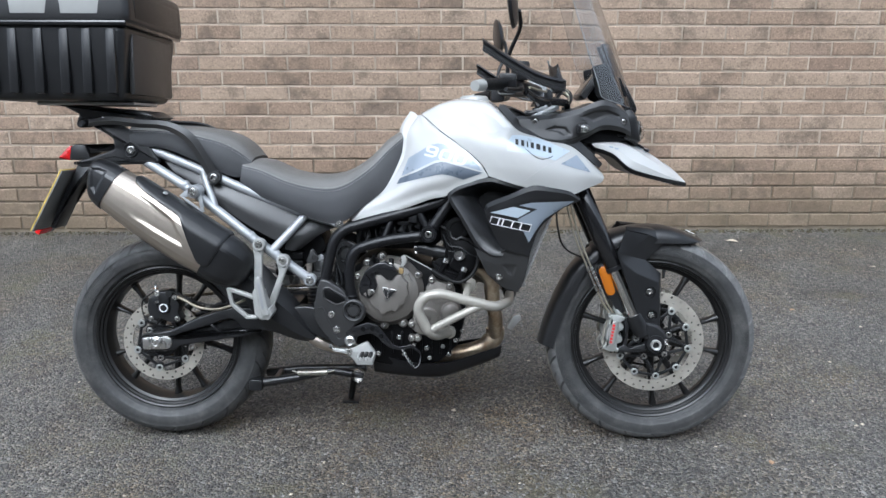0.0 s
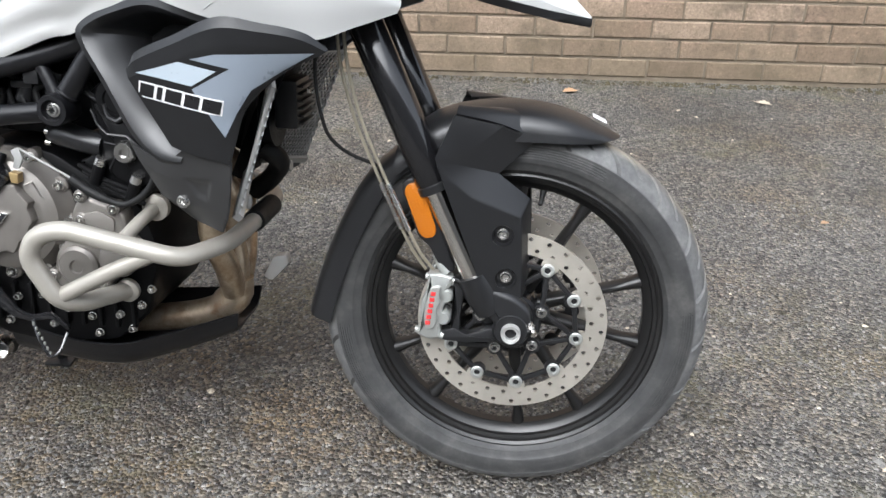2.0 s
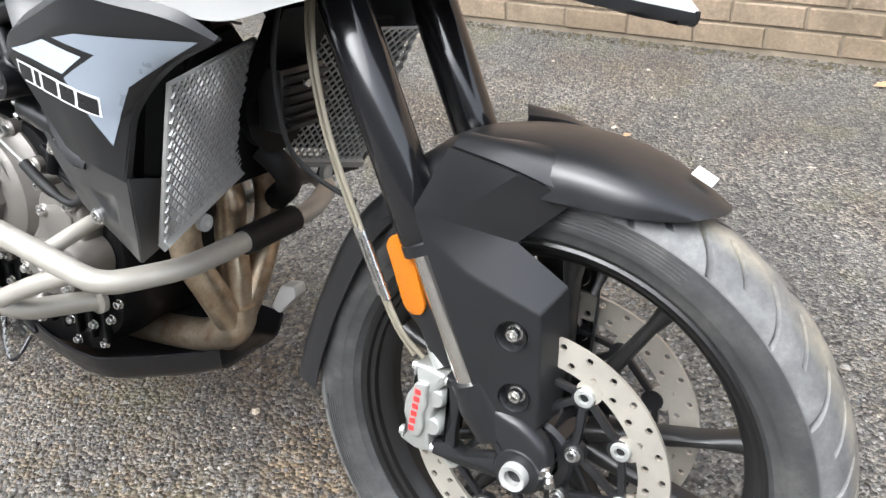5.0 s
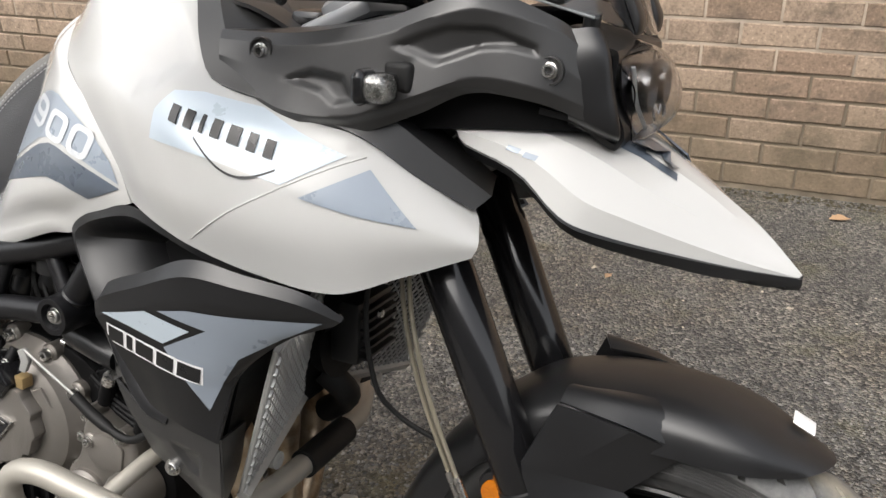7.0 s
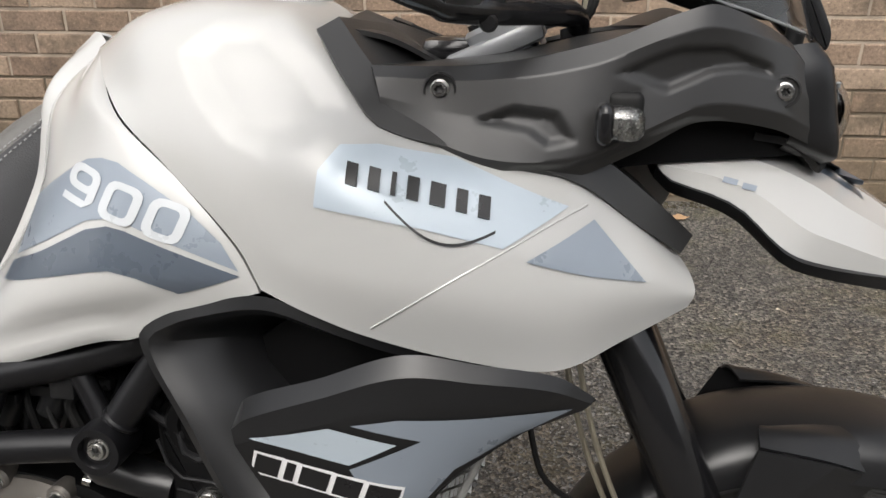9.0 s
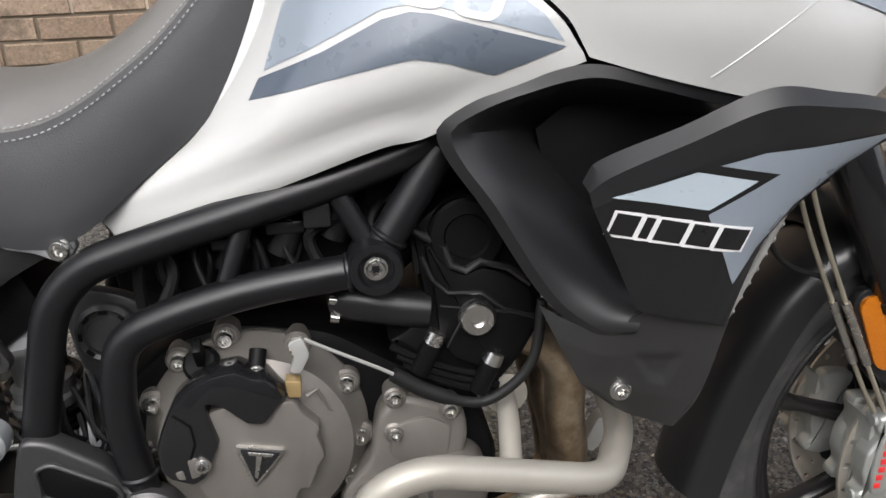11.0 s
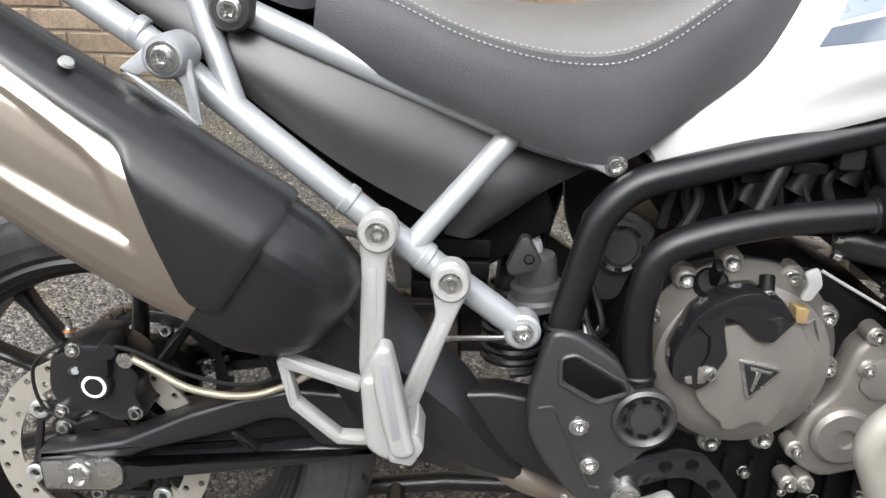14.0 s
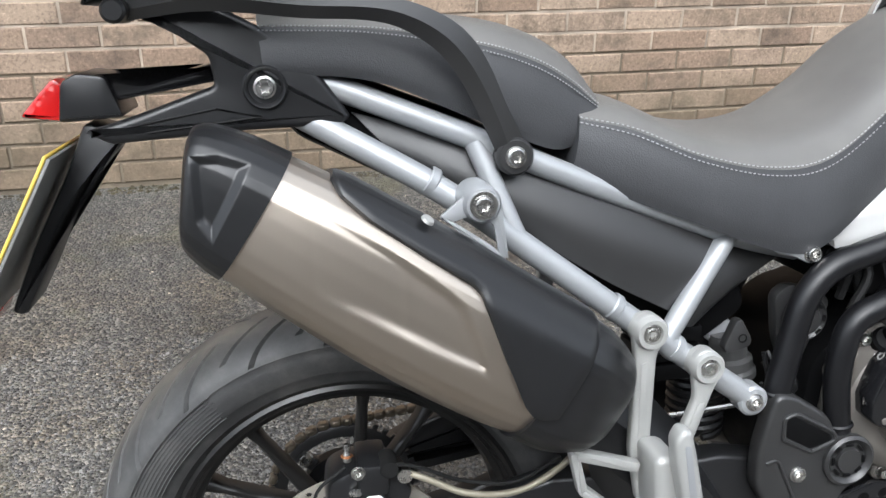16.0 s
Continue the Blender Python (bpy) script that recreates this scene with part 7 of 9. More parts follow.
# ---- silver subframe ----
for s in (-1, 1):
    sf = pipe("subframe_rail", [(-0.04, s * 0.095, 0.935), (0.155, s * 0.118, 0.858), (0.205, s * 0.122, 0.836), (0.300, s * 0.122, 0.796), (0.480, s * 0.112, 0.724), (0.560, s * 0.102, 0.702)], 0.0135, SILVER, label="silver tubular subframe rail", rad=0.05)
    pipe("subframe_stay", [(-0.04, s * 0.10, 0.893), (0.115, s * 0.140, 0.806), (0.320, s * 0.165, 0.652), (0.478, s * 0.162, 0.537)], 0.0145, SILVER, sf, rad=0.05)
    pipe("subframe_brace", [(0.150, s * 0.120, 0.856), (0.192, s * 0.150, 0.748)], 0.0120, SILVER, sf)
    pipe("subframe_brace", [(0.462, s * 0.116, 0.732), (0.362, s * 0.166, 0.622)], 0.0125, SILVER, sf)
    part("stay_eye", lathe([(0.0, s * 0.150), (0.019, s * 0.150), (0.019, s * 0.172), (0.016, s * 0.175), (0, s * 0.175)], (0.478, 0, 0.537), 26), SILVER, sf)
    part("stay_bolt", bolt_mesh((0.478, s * 0.175, 0.537), 0.0100, 0.007, s), CHROME, sf)
    part("seat_lug", plate([(0.505, 0.724), (0.539, 0.720), (0.564, 0.722), (0.577, 0.705), (0.563, 0.690), (0.540, 0.702), (0.512, 0.708)], s * 0.118, s * 0.136, 0.003, 0.008), SILVER, sf)
    part("lug_bolt", bolt_mesh((0.562, s * 0.136, 0.705), 0.0100, 0.007, s), CHROME, sf)
    for c, ax in (((0.098, s * 0.135, 0.818), (0.8, 0, -0.5)), ((0.300, s * 0.162, 0.668), (0.8, 0, -0.58)), ((0.376, s * 0.163, 0.612), (0.8, 0, -0.58))):
        part("weld_collar", lathe([(0.0145, -0.006), (0.0162, -0.004), (0.0162, 0.004), (0.0145, 0.006)], c, 20, axis=ax), SILVER, sf)
    part("side_panel", surf([[(0.02, s * 0.085, 0.890), (0.16, s * 0.110, 0.850), (0.30, s * 0.118, 0.800), (0.455, s * 0.112, 0.735)], [(0.06, s * 0.100, 0.850), (0.17, s * 0.128, 0.800), (0.29, s * 0.142, 0.745), (0.425, s * 0.138, 0.690)], [(0.13, s * 0.110, 0.810), (0.21, s * 0.132, 0.750), (0.30, s * 0.145, 0.692), (0.378, s * 0.145, 0.650)]], 26, 6, 0.004), GREY, bike, "matt black side panel", 40)
    part("inner_panel", surf([[(0.40, s * 0.10, 0.73), (0.48, s * 0.098, 0.715), (0.545, s * 0.09, 0.690)], [(0.405, s * 0.128, 0.665), (0.46, s * 0.118, 0.665), (0.50, s * 0.10, 0.668)], [(0.395, s * 0.130, 0.625), (0.42, s * 0.12, 0.618), (0.44, s * 0.10, 0.622)]], 16, 4, 0.004), GREY, bike, "dark grey inner panel")
for x, z in ((0.40, 0.60), (0.40, 0.575), (0.40, 0.55)):
    part("fuse_box", box((x - 0.04, -0.10, z - 0.011), (x + 0.045, -0.04, z + 0.010), 0.003), CASE, bike)
part("under_seat_tray", plate([(-0.05, 0.93), (0.25, 0.83), (0.48, 0.72), (0.52, 0.62), (0.42, 0.55), (0.34, 0.62), (0.16, 0.76), (-0.05, 0.87)], -0.075, 0.075, 0.01, 0.02), CASE, bike, "black under-seat tray")
# shock absorber
shock = part("shock_absorber", tube([(0.49, -0.02, 0.63), (0.475, -0.02, 0.45)], 0.026, 20), SATIN, bike, "rear shock absorber")
part("shock_spring", tube([(0.483 + 0.036 * math.sin(i * 0.45), -0.02 + 0.036 * math.cos(i * 0.45), 0.535 - 0.0009 * i) for i in range(120)], 0.005, 6), SATIN, shock)
part("preload_knob", lathe([(0.0, -0.066), (0.016, -0.066), (0.0195, -0.062), (0.0195, -0.040), (0, -0.040)], (0.486, 0, 0.588), 28), SILVER, shock, "silver preload adjuster")
part("preload_body", lathe([(0.0, 0.050), (0.022, 0.050), (0.024, 0.044), (0.024, 0.020), (0.030, 0.016), (0.030, 0.004), (0.034, 0.0), (0.034, -0.008), (0.0, -0.008)], (0.502, -0.070, 0.535), 28, axis=(-0.12, 0.0, 1)), CASTGREY, shock, "grey cast adjuster body")
lug = part("shock_lug", plate([(0.475, 0.624), (0.483, 0.624), (0.498, 0.597), (0.495, 0.588), (0.466, 0.580), (0.460, 0.588)], -0.128, -0.112, 0.003, 0.006), GREY, shock, "triangular black lug")
part("lug_hole", lathe([(0.0058, -0.1275), (0.0058, -0.1288), (0.0045, -0.1288), (0.0040, -0.1278), (0, -0.1278)], (0.484, 0, 0.600), 16), CASE, lug)
for i in range(9):
    p = [(0.535 + rng.uniform(-0.01, 0.02), rng.uniform(-0.12, -0.08), 0.58 - 0.01 * i), (0.55 + rng.uniform(-0.02, 0.02), -0.12, 0.52 - 0.005 * i), (0.57 + rng.uniform(-0.02, 0.02), -0.10, 0.50 + rng.uniform(-0.03, 0.02))]
    part("cable", tube(spline(p, 10), 0.0032, 7), rng.choice((RUBBER, SATIN, SILVER)), bike)

# ---- silencer ----
def silencer():
    d = Vector((0.833, 0.0, -0.553))
    n = Vector((0.553, 0.0, 0.833))
    start = Vector((-0.158, -0.215, 0.857))
    SEG = 192
    SECTION = [(1.0, 0.0), (0.99, 0.20), (0.95, 0.40), (0.86, 0.60), (0.74, 0.77), (0.58, 0.91), (0.46, 0.965), (0.25, 0.99), (0.0, 1.0), (-0.3, 0.99), (-0.52, 0.95), (-0.68, 0.85), (-0.82, 0.68), (-0.93, 0.45), (-0.98, 0.22), (-1.0, 0.0)]

    def loft(keys, count, lean=0.0, cap=True):
        """Rounded-square rings along the can: keys of (along, up, down, inwards, half width)."""
        bm = bmesh.new()
        K = spline([(k[0], k[1], k[2]) for k in keys], count), spline([(k[0], k[3], k[4]) for k in keys], count)
        R = []
        for a, b in zip(*K):
            c = start + d * a.x + Vector((0, b.y, 0))
            ring = []
            for i in range(SEG):
                q = 2 * math.pi * i / SEG
                k = (q / math.pi) if q <= math.pi else 2 - q / math.pi
                at = k * (len(SECTION) - 1)
                e = min(int(at), len(SECTION) - 2)
                u, v = [SECTION[e][w] + (SECTION[e + 1][w] - SECTION[e][w]) * (at - e) for w in (0, 1)]
                v = v if q <= math.pi else -v
                h = (a.y if u > 0 else a.z) * u
                ring.append(bm.verts.new(c + n * h + d * (lean * h * (0.085 - a.x) / 0.065) + Vector((0, -v * b.z, 0))))
            R.append(ring)
        for a, b in zip(R, R[1:]):
            for k in range(SEG):
                bm.faces.new((a[k], a[(k + 1) % SEG], b[(k + 1) % SEG], b[k]))
        if cap:
            bm.faces.new(R[0])
            bm.faces.new(R[-1])
        return bm

    can = part("silencer", loft([(0.080, 0.066, 0.066, 0, 0.054), (0.15, 0.073, 0.073, 0, 0.059), (0.28, 0.078, 0.080, 0.0, 0.063), (0.38, 0.078, 0.078, 0.002, 0.062), (0.43, 0.074, 0.074, 0.006, 0.058)], 150), BRUSHED, bike, "brushed steel silencer can", 40)
    ec = part("end_cap", loft([(0.014, 0.034, 0.050, 0.0, 0.036), (0.018, 0.046, 0.058, 0.0, 0.043), (0.030, 0.056, 0.063, 0.0, 0.050), (0.060, 0.066, 0.068, 0, 0.056), (0.086, 0.070, 0.070, 0, 0.058)], 90, -0.42), SATIN, can, "satin black end cap", 35)
    dent(ec, [(-0.137, 0.876), (-0.111, 0.876), (-0.084, 0.866), (-0.097, 0.841), (-0.122, 0.797), (-0.136, 0.818)], 0.006, 0.008, 0.2)
    cone = part("front_cone", loft([(0.425, 0.079, 0.078, 0.004, 0.062), (0.472, 0.078, 0.076, 0.009, 0.059), (0.512, 0.067, 0.066, 0.022, 0.050), (0.534, 0.054, 0.052, 0.034, 0.040), (0.546, 0.040, 0.040, 0.042, 0.030)], 48), SATIN, can, "satin black front cone", 35)
    dent(can, [(-0.022, 0.8265), (0.037, 0.782), (0.094, 0.737), (0.106, 0.724), (0.121, 0.686), (0.132, 0.646), (0.083, 0.673), (0.011, 0.717), (-0.076, 0.762), (-0.104, 0.783), (-0.072, 0.803)], 0.0050, 0.008, 0.2, (-0.035, 0.050))

    def pick(table, x):
        for (xa, *va), (xb, *vb) in zip(table, table[1:]):
            if x <= xb:
                k = max(0.0, (x - xa) / (xb - xa))
                return [p + (q - p) * k for p, q in zip(va, vb)]
        return list(table[-1][1:])

    SIZE = [(0.12, 0.070, 0.070, 0.0, 0.057), (0.15, 0.073, 0.073, 0.0, 0.059), (0.28, 0.078, 0.080, 0.0, 0.063), (0.38, 0.078, 0.078, 0.002, 0.062), (0.446, 0.079, 0.078, 0.006, 0.062)]
    EDGE_AT = [(0.127, 0.068), (0.140, 0.061), (0.175, 0.0555), (0.24, 0.053), (0.292, 0.0525), (0.303, 0.049), (0.328, 0.030), (0.359, 0.007), (0.405, -0.024), (0.418, -0.029), (0.430, -0.028), (0.444, -0.020)]

    def skin(a, k, off):
        """A point just off the can: k runs from the lower edge (0) over the top to the inner side (1)."""
        up, down, y0, w = pick(SIZE, a)
        low = pick(EDGE_AT, a)[0]
        us = [s[0] * (up if s[0] > 0 else down) for s in SECTION]
        e = next(i for i in range(len(us) - 1) if us[i + 1] <= low)
        q0 = e + (us[e] - low) / (us[e] - us[e + 1])
        at = q0 + (-5.0 - q0) * k
        side = 1 if at >= 0 else -1
        at = abs(at)
        e = min(int(at), len(SECTION) - 2)
        u, v = [SECTION[e][i] + (SECTION[e + 1][i] - SECTION[e][i]) * (at - e) for i in (0, 1)]
        h = ((up if u > 0 else down) + off) * u
        return start + d * a + n * h + Vector((0, y0 - side * v * (w + off), 0))

    bm = bmesh.new()
    NA, NK = 72, 40
    sheets = []
    for base in (0.0075, 0.0005):
        g = []
        for i in range(NA + 1):
            row = []
            for j in range(NK + 1):
                rim = min(i, NA - i, j, NK - j)
                off = base if base < 0.002 or rim > 1 else (0.0050, 0.0068)[rim]
                row.append(bm.verts.new(skin(0.127 + 0.317 * i / NA, j / NK, off)))
            g.append(row)
        sheets.append(g)
        for r, q in zip(g, g[1:]):
            for j in range(NK):
                f = [r[j], r[j + 1], q[j + 1], q[j]]
                bm.faces.new(f if base < 0.002 else f[::-1])
    o, w = sheets
    ring = [(i, 0) for i in range(NA)] + [(NA, j) for j in range(NK)] + [(i, NK) for i in range(NA, 0, -1)] + [(0, j) for j in range(NK, 0, -1)]
    for (i, j), (p, q) in zip(ring, ring[1:] + ring[:1]):
        bm.faces.new((o[i][j], o[p][q], w[p][q], w[i][j]))
    bmesh.ops.recalc_face_normals(bm, faces=bm.faces)
    hs = part("heat_shield", bm, SATIN, can, "satin black heat shield", 45)

    def on(t, h, y):
        c = start + d * t + n * h
        return (c.x, y, c.z)

    part("shield_rivet", lathe([(0.007, 0.0), (0.006, 0.003), (0, 0.004)], on(0.225, 0.083, -0.246), 14, axis=(0.5, -0.35, 0.8)), ALLOY, hs)
    hang = part("silencer_bracket", plate([(0.097, 0.791), (0.128, 0.815), (0.150, 0.818), (0.156, 0.800), (0.139, 0.794), (0.112, 0.785)], -0.192, -0.186, 0.001, 0.004), SILVER, bike, "silver silencer hanger")
    part("hanger_strip", plate([(0.097, 0.791), (0.112, 0.785), (0.152, 0.757), (0.168, 0.742), (0.160, 0.740), (0.144, 0.752)], -0.192, -0.186, 0.001, 0.002), SILVER, hang)
    part("hanger_strip", plate([(0.156, 0.802), (0.163, 0.800), (0.170, 0.742), (0.160, 0.746), (0.154, 0.778), (0.146, 0.790)], -0.192, -0.186, 0.001, 0.002), SILVER, hang)
    part("hanger_boss", lathe([(0.020, -0.150), (0.020, -0.196), (0.017, -0.200), (0, -0.200)], (0.141, 0, 0.803), 30), SILVER, hang)
    part("hanger_washer", lathe([(0.0145, -0.199), (0.0145, -0.203), (0.0, -0.203)], (0.141, 0, 0.803), 26), CHROME, hang)
    part("hanger_bolt", bolt_mesh((0.141, -0.203, 0.803), 0.0098, 0.006), CHROME, hang)


silencer()
CH = [[(0.285, -0.120, 0.600), (0.330, -0.125, 0.575), (0.385, -0.128, 0.515), (0.430, -0.126, 0.466), (0.468, -0.124, 0.400), (0.495, -0.126, 0.362)],
      [(0.270, -0.160, 0.560), (0.320, -0.165, 0.515), (0.376, -0.168, 0.468), (0.422, -0.166, 0.428), (0.458, -0.160, 0.386), (0.490, -0.150, 0.354)],
      [(0.270, -0.165, 0.500), (0.312, -0.170, 0.455), (0.355, -0.172, 0.420), (0.400, -0.170, 0.392), (0.440, -0.162, 0.366), (0.482, -0.150, 0.346)],
      [(0.290, -0.140, 0.430), (0.320, -0.145, 0.392), (0.350, -0.148, 0.374), (0.390, -0.146, 0.360), (0.428, -0.142, 0.346), (0.472, -0.135, 0.336)],
      [(0.32, -0.09, 0.44), (0.34, -0.09, 0.41), (0.37, -0.09, 0.39), (0.40, -0.09, 0.37), (0.43, -0.10, 0.35), (0.47, -0.120, 0.338)]]
part("exhaust_cover", surf(CH, 60, 8, 0.004, "facet"), SATIN, bike, "satin black exhaust link cover", 30)

# ---- swingarm, rear brake, pegs, stand ----
for s in (-1, 1):
    sw = part("swingarm", plate([(-0.055, 0.352), (0.045, 0.372), (0.122, 0.410), (0.178, 0.431), (0.238, 0.446), (0.310, 0.442), (0.46, 0.452), (0.56, 0.435), (0.60, 0.36), (0.56, 0.33), (0.46, 0.372), (0.328, 0.372), (0.265, 0.376), (0.246, 0.398), (0.232, 0.409), (0.205, 0.406), (0.169, 0.390), (0.069, 0.360), (0.050, 0.350), (-0.050, 0.346)], s * 0.108, s * 0.146, 0.006, 0.008, 3), SATIN, bike, "satin black cast swingarm with an open pocket", 40)
    part("lower_beam", plate([(-0.055, 0.350), (0.050, 0.352), (0.066, 0.345), (0.131, 0.352), (0.192, 0.362), (0.265, 0.376), (0.330, 0.374), (0.268, 0.354), (0.155, 0.336), (0.069, 0.322), (0.050, 0.308), (-0.050, 0.298)], s * 0.108, s * 0.1465, 0.005, 0.006, 3), SATIN, sw)
    part("pocket_web", plate([(0.045, 0.352), (0.165, 0.388), (0.235, 0.408), (0.268, 0.378), (0.150, 0.352)], s * 0.110, s * 0.126, 0.002, 0.004), CASE, sw)
    part("pocket_rib", plate([(0.160, 0.388), (0.168, 0.389), (0.196, 0.364), (0.186, 0.360)], s * 0.115, s * 0.141, 0.003, 0.003), SATIN, sw)
    part("axle_block", plate([(-0.048, 0.346), (0.030, 0.352), (0.044, 0.344), (0.044, 0.322), (0.030, 0.312), (-0.045, 0.310)], s * 0.140, s * 0.153, 0.002, 0.004), CHROME, sw, "bright chain adjuster block")
    part("axle_nut", lathe([(0.020, s * 0.148), (0.020, s * 0.152), (0.014, s * 0.154), (0.014, s * 0.162), (0.009, s * 0.163), (0.007, s * 0.158), (0, s * 0.158)], (-0.004, 0, 0.332), 6 * 4), CHROME, sw)
    part("adjuster_bolt", tube([(0.040, s * 0.140, 0.334), (0.070, s * 0.136, 0.338)], 0.005, 10), CHROME, sw)
part("swingarm_bridge", box((0.33, -0.12, 0.37), (0.42, 0.12, 0.44), 0.015), SATIN, bike)
rc = part("rear_caliper", plate([(-0.030, 0.470), (0.000, 0.482), (0.045, 0.476), (0.070, 0.450), (0.060, 0.425), (0.075, 0.400), (0.040, 0.390), (0.010, 0.405), (-0.020, 0.395), (-0.035, 0.430)], -0.138, -0.070, 0.006, 0.012), SATIN, bike, "black rear brake caliper")
part("caliper_roundel", lathe([(0.0135, -0.146), (0.0135, -0.1482), (0.0, -0.1482)], (0.021, 0, 0.441), 28), DECWHITE, rc, "white roundel mark")
part("caliper_roundel", lathe([(0.0100, -0.147), (0.0100, -0.1488), (0.0, -0.1488)], (0.021, 0, 0.441), 28), DECBLACK, rc)
part("caliper_bridge", box((0.004, -0.150, 0.452), (0.040, -0.080, 0.492), 0.006), SATIN, rc)
part("caliper_piston_housing", lathe([(0.0, -0.147), (0.016, -0.147), (0.019, -0.143), (0.019, -0.120), (0, -0.120)], (0.021, 0, 0.441), 28), SATIN, rc)
part("pad_pin", tube([(-0.004, -0.142, 0.456), (0.004, -0.150, 0.461)], 0.0045, 10), CHROME, rc)
part("bleed_nipple", lathe([(0.0, 0.014), (0.0028, 0.014), (0.0035, 0.010), (0.0035, 0.002), (0.005, 0.0), (0.005, -0.008)], (-0.007, -0.130, 0.500), 14, axis="z"), CHROME, rc, "steel bleed nipple")
part("nipple_ring", lathe([(0.0048, 0.002), (0.0075, 0.0), (0.0048, -0.002)], (-0.007, -0.130, 0.4985), 16, axis="z", closed=True), COPPER, rc, "copper washer")
part("slide_pin", lathe([(0.0, -0.152), (0.010, -0.152), (0.0115, -0.148), (0.0115, -0.120), (0, -0.120)], (0.040, 0, 0.486), 20), RUBBER, rc, "black slide pin boot")
for c in ((-0.022, -0.138, 0.405), (0.060, -0.138, 0.405), (0.004, -0.150, 0.486)):
    part("caliper_bolt", bolt_mesh(c, 0.0075, 0.006), CHROME, rc)
part("banjo", lathe([(0.0, -0.150), (0.009, -0.150), (0.009, -0.135), (0, -0.135)], (0.058, 0, 0.475), 18), CHROME, rc)
part("rear_brake_hose", tube(spline([(0.060, -0.145, 0.478), (0.085, -0.150, 0.468), (0.130, -0.155, 0.447), (0.190, -0.152, 0.440), (0.245, -0.140, 0.456), (0.30, -0.11, 0.480)], 30), 0.0042, 10), HOSE, rc, "olive braided rear brake hose")
part("sensor_wire", tube(spline([(0.005, -0.140, 0.485), (0.060, -0.150, 0.490), (0.125, -0.150, 0.462), (0.19, -0.15, 0.452), (0.25, -0.135, 0.47)], 30), 0.0024, 8), RUBBER, rc)
part("sensor_wire", tube(spline([(-0.010, -0.140, 0.49), (-0.045, -0.142, 0.46), (-0.040, -0.142, 0.41), (-0.005, -0.142, 0.39)], 20), 0.0022, 8), RUBBER, rc)
part("brake_rod", tube([(0.34, -0.118, 0.497), (0.50, -0.122, 0.508)], 0.0034, 8), CHROME, bike)
hug = [[(0.12, y, 0.655), (0.20, y, 0.600), (0.27, y, 0.51), (0.31, y, 0.42)] for y in (-0.085, -0.07, 0.0, 0.07, 0.085)]
part("inner_mudguard", surf(hug, 18, 3, 0.003), SATIN, bike, "black inner mudguard")


def pillion_peg(s):
    h = part("peg_hanger", plate([(0.312, 0.648), (0.320, 0.664), (0.334, 0.668), (0.350, 0.658), (0.353, 0.642), (0.341, 0.618), (0.338, 0.506), (0.352, 0.446), (0.344, 0.428), (0.326, 0.432), (0.314, 0.500), (0.316, 0.618)], s * 0.180, s * 0.196, 0.004, 0.008, 3), ALLOY, bike, "silver cast pillion peg hanger")
    part("hanger_arm", plate([(0.384, 0.604), (0.392, 0.618), (0.408, 0.620), (0.422, 0.606), (0.421, 0.588), (0.411, 0.566), (0.375, 0.462), (0.362, 0.436), (0.346, 0.432), (0.350, 0.456), (0.390, 0.560)], s * 0.184, s * 0.198, 0.004, 0.008, 3), ALLOY, h)
    part("arm_pocket", plate([(0.322, 0.610), (0.332, 0.612), (0.331, 0.515), (0.322, 0.515)], s * 0.1955, s * 0.1968, 0.0003, 0.004), ALLOY, h)
    part("arm_pocket", plate([(0.394, 0.556), (0.402, 0.556), (0.372, 0.472), (0.364, 0.474)], s * 0.1975, s * 0.1988, 0.0003, 0.004), ALLOY, h)
    for x, z in ((0.332, 0.646), (0.403, 0.598)):
        part("hanger_eye", lathe([(0.0195, s * 0.175), (0.0195, s * 0.199), (0.017, s * 0.203), (0.012, s * 0.203), (0.0105, s * 0.198), (0, s * 0.198)], (x, 0, z), 28), ALLOY, h)
        part("hanger_bolt", bolt_mesh((x, s * 0.198, z), 0.0095, 0.006, s), CHROME, h)
    def strap(a, b, w):
        d = Vector((b[0] - a[0], 0, b[1] - a[1])).normalized() * w
        return plate([(a[0] - d.z, a[1] + d.x), (b[0] - d.z, b[1] + d.x), (b[0] + d.z, b[1] - d.x), (a[0] + d.z, a[1] - d.x)], s * 0.200, s * 0.216, 0.003, 0.003, 2)

    for a, b, w in (((0.238, 0.516), (0.318, 0.490), 0.0065), ((0.240, 0.518), (0.252, 0.466), 0.0055), ((0.250, 0.470), (0.296, 0.430), 0.0060), ((0.292, 0.430), (0.326, 0.430), 0.0060)):
        part("heel_guard", strap(a, b, w), ALLOY, h)
    part("peg_knuckle", plate([(0.320, 0.520), (0.350, 0.520), (0.372, 0.440), (0.350, 0.425), (0.326, 0.440)], s * 0.192, s * 0.250, 0.008, 0.012, 3), ALLOY, h)
    part("peg_groove", plate([(0.342, 0.545), (0.349, 0.545), (0.362, 0.470), (0.354, 0.466)], s * 0.2715, s * 0.2728, 0.0003, 0.003), SILVER, h)
    part("peg_foot", plate([(0.350, 0.452), (0.376, 0.470), (0.384, 0.452), (0.372, 0.432), (0.350, 0.436)], s * 0.200, s * 0.262, 0.003, 0.004), ALLOY, h)
    part("folding_peg", plate([(0.332, 0.55), (0.34, 0.563), (0.351, 0.561), (0.359, 0.529), (0.372, 0.464), (0.376, 0.451), (0.366, 0.444), (0.352, 0.448), (0.336, 0.516)], s * 0.246, s * 0.272, 0.006, 0.010, 3), ALLOY, h, "folded silver pillion footpeg")


for s in (-1, 1):
    pillion_peg(s)


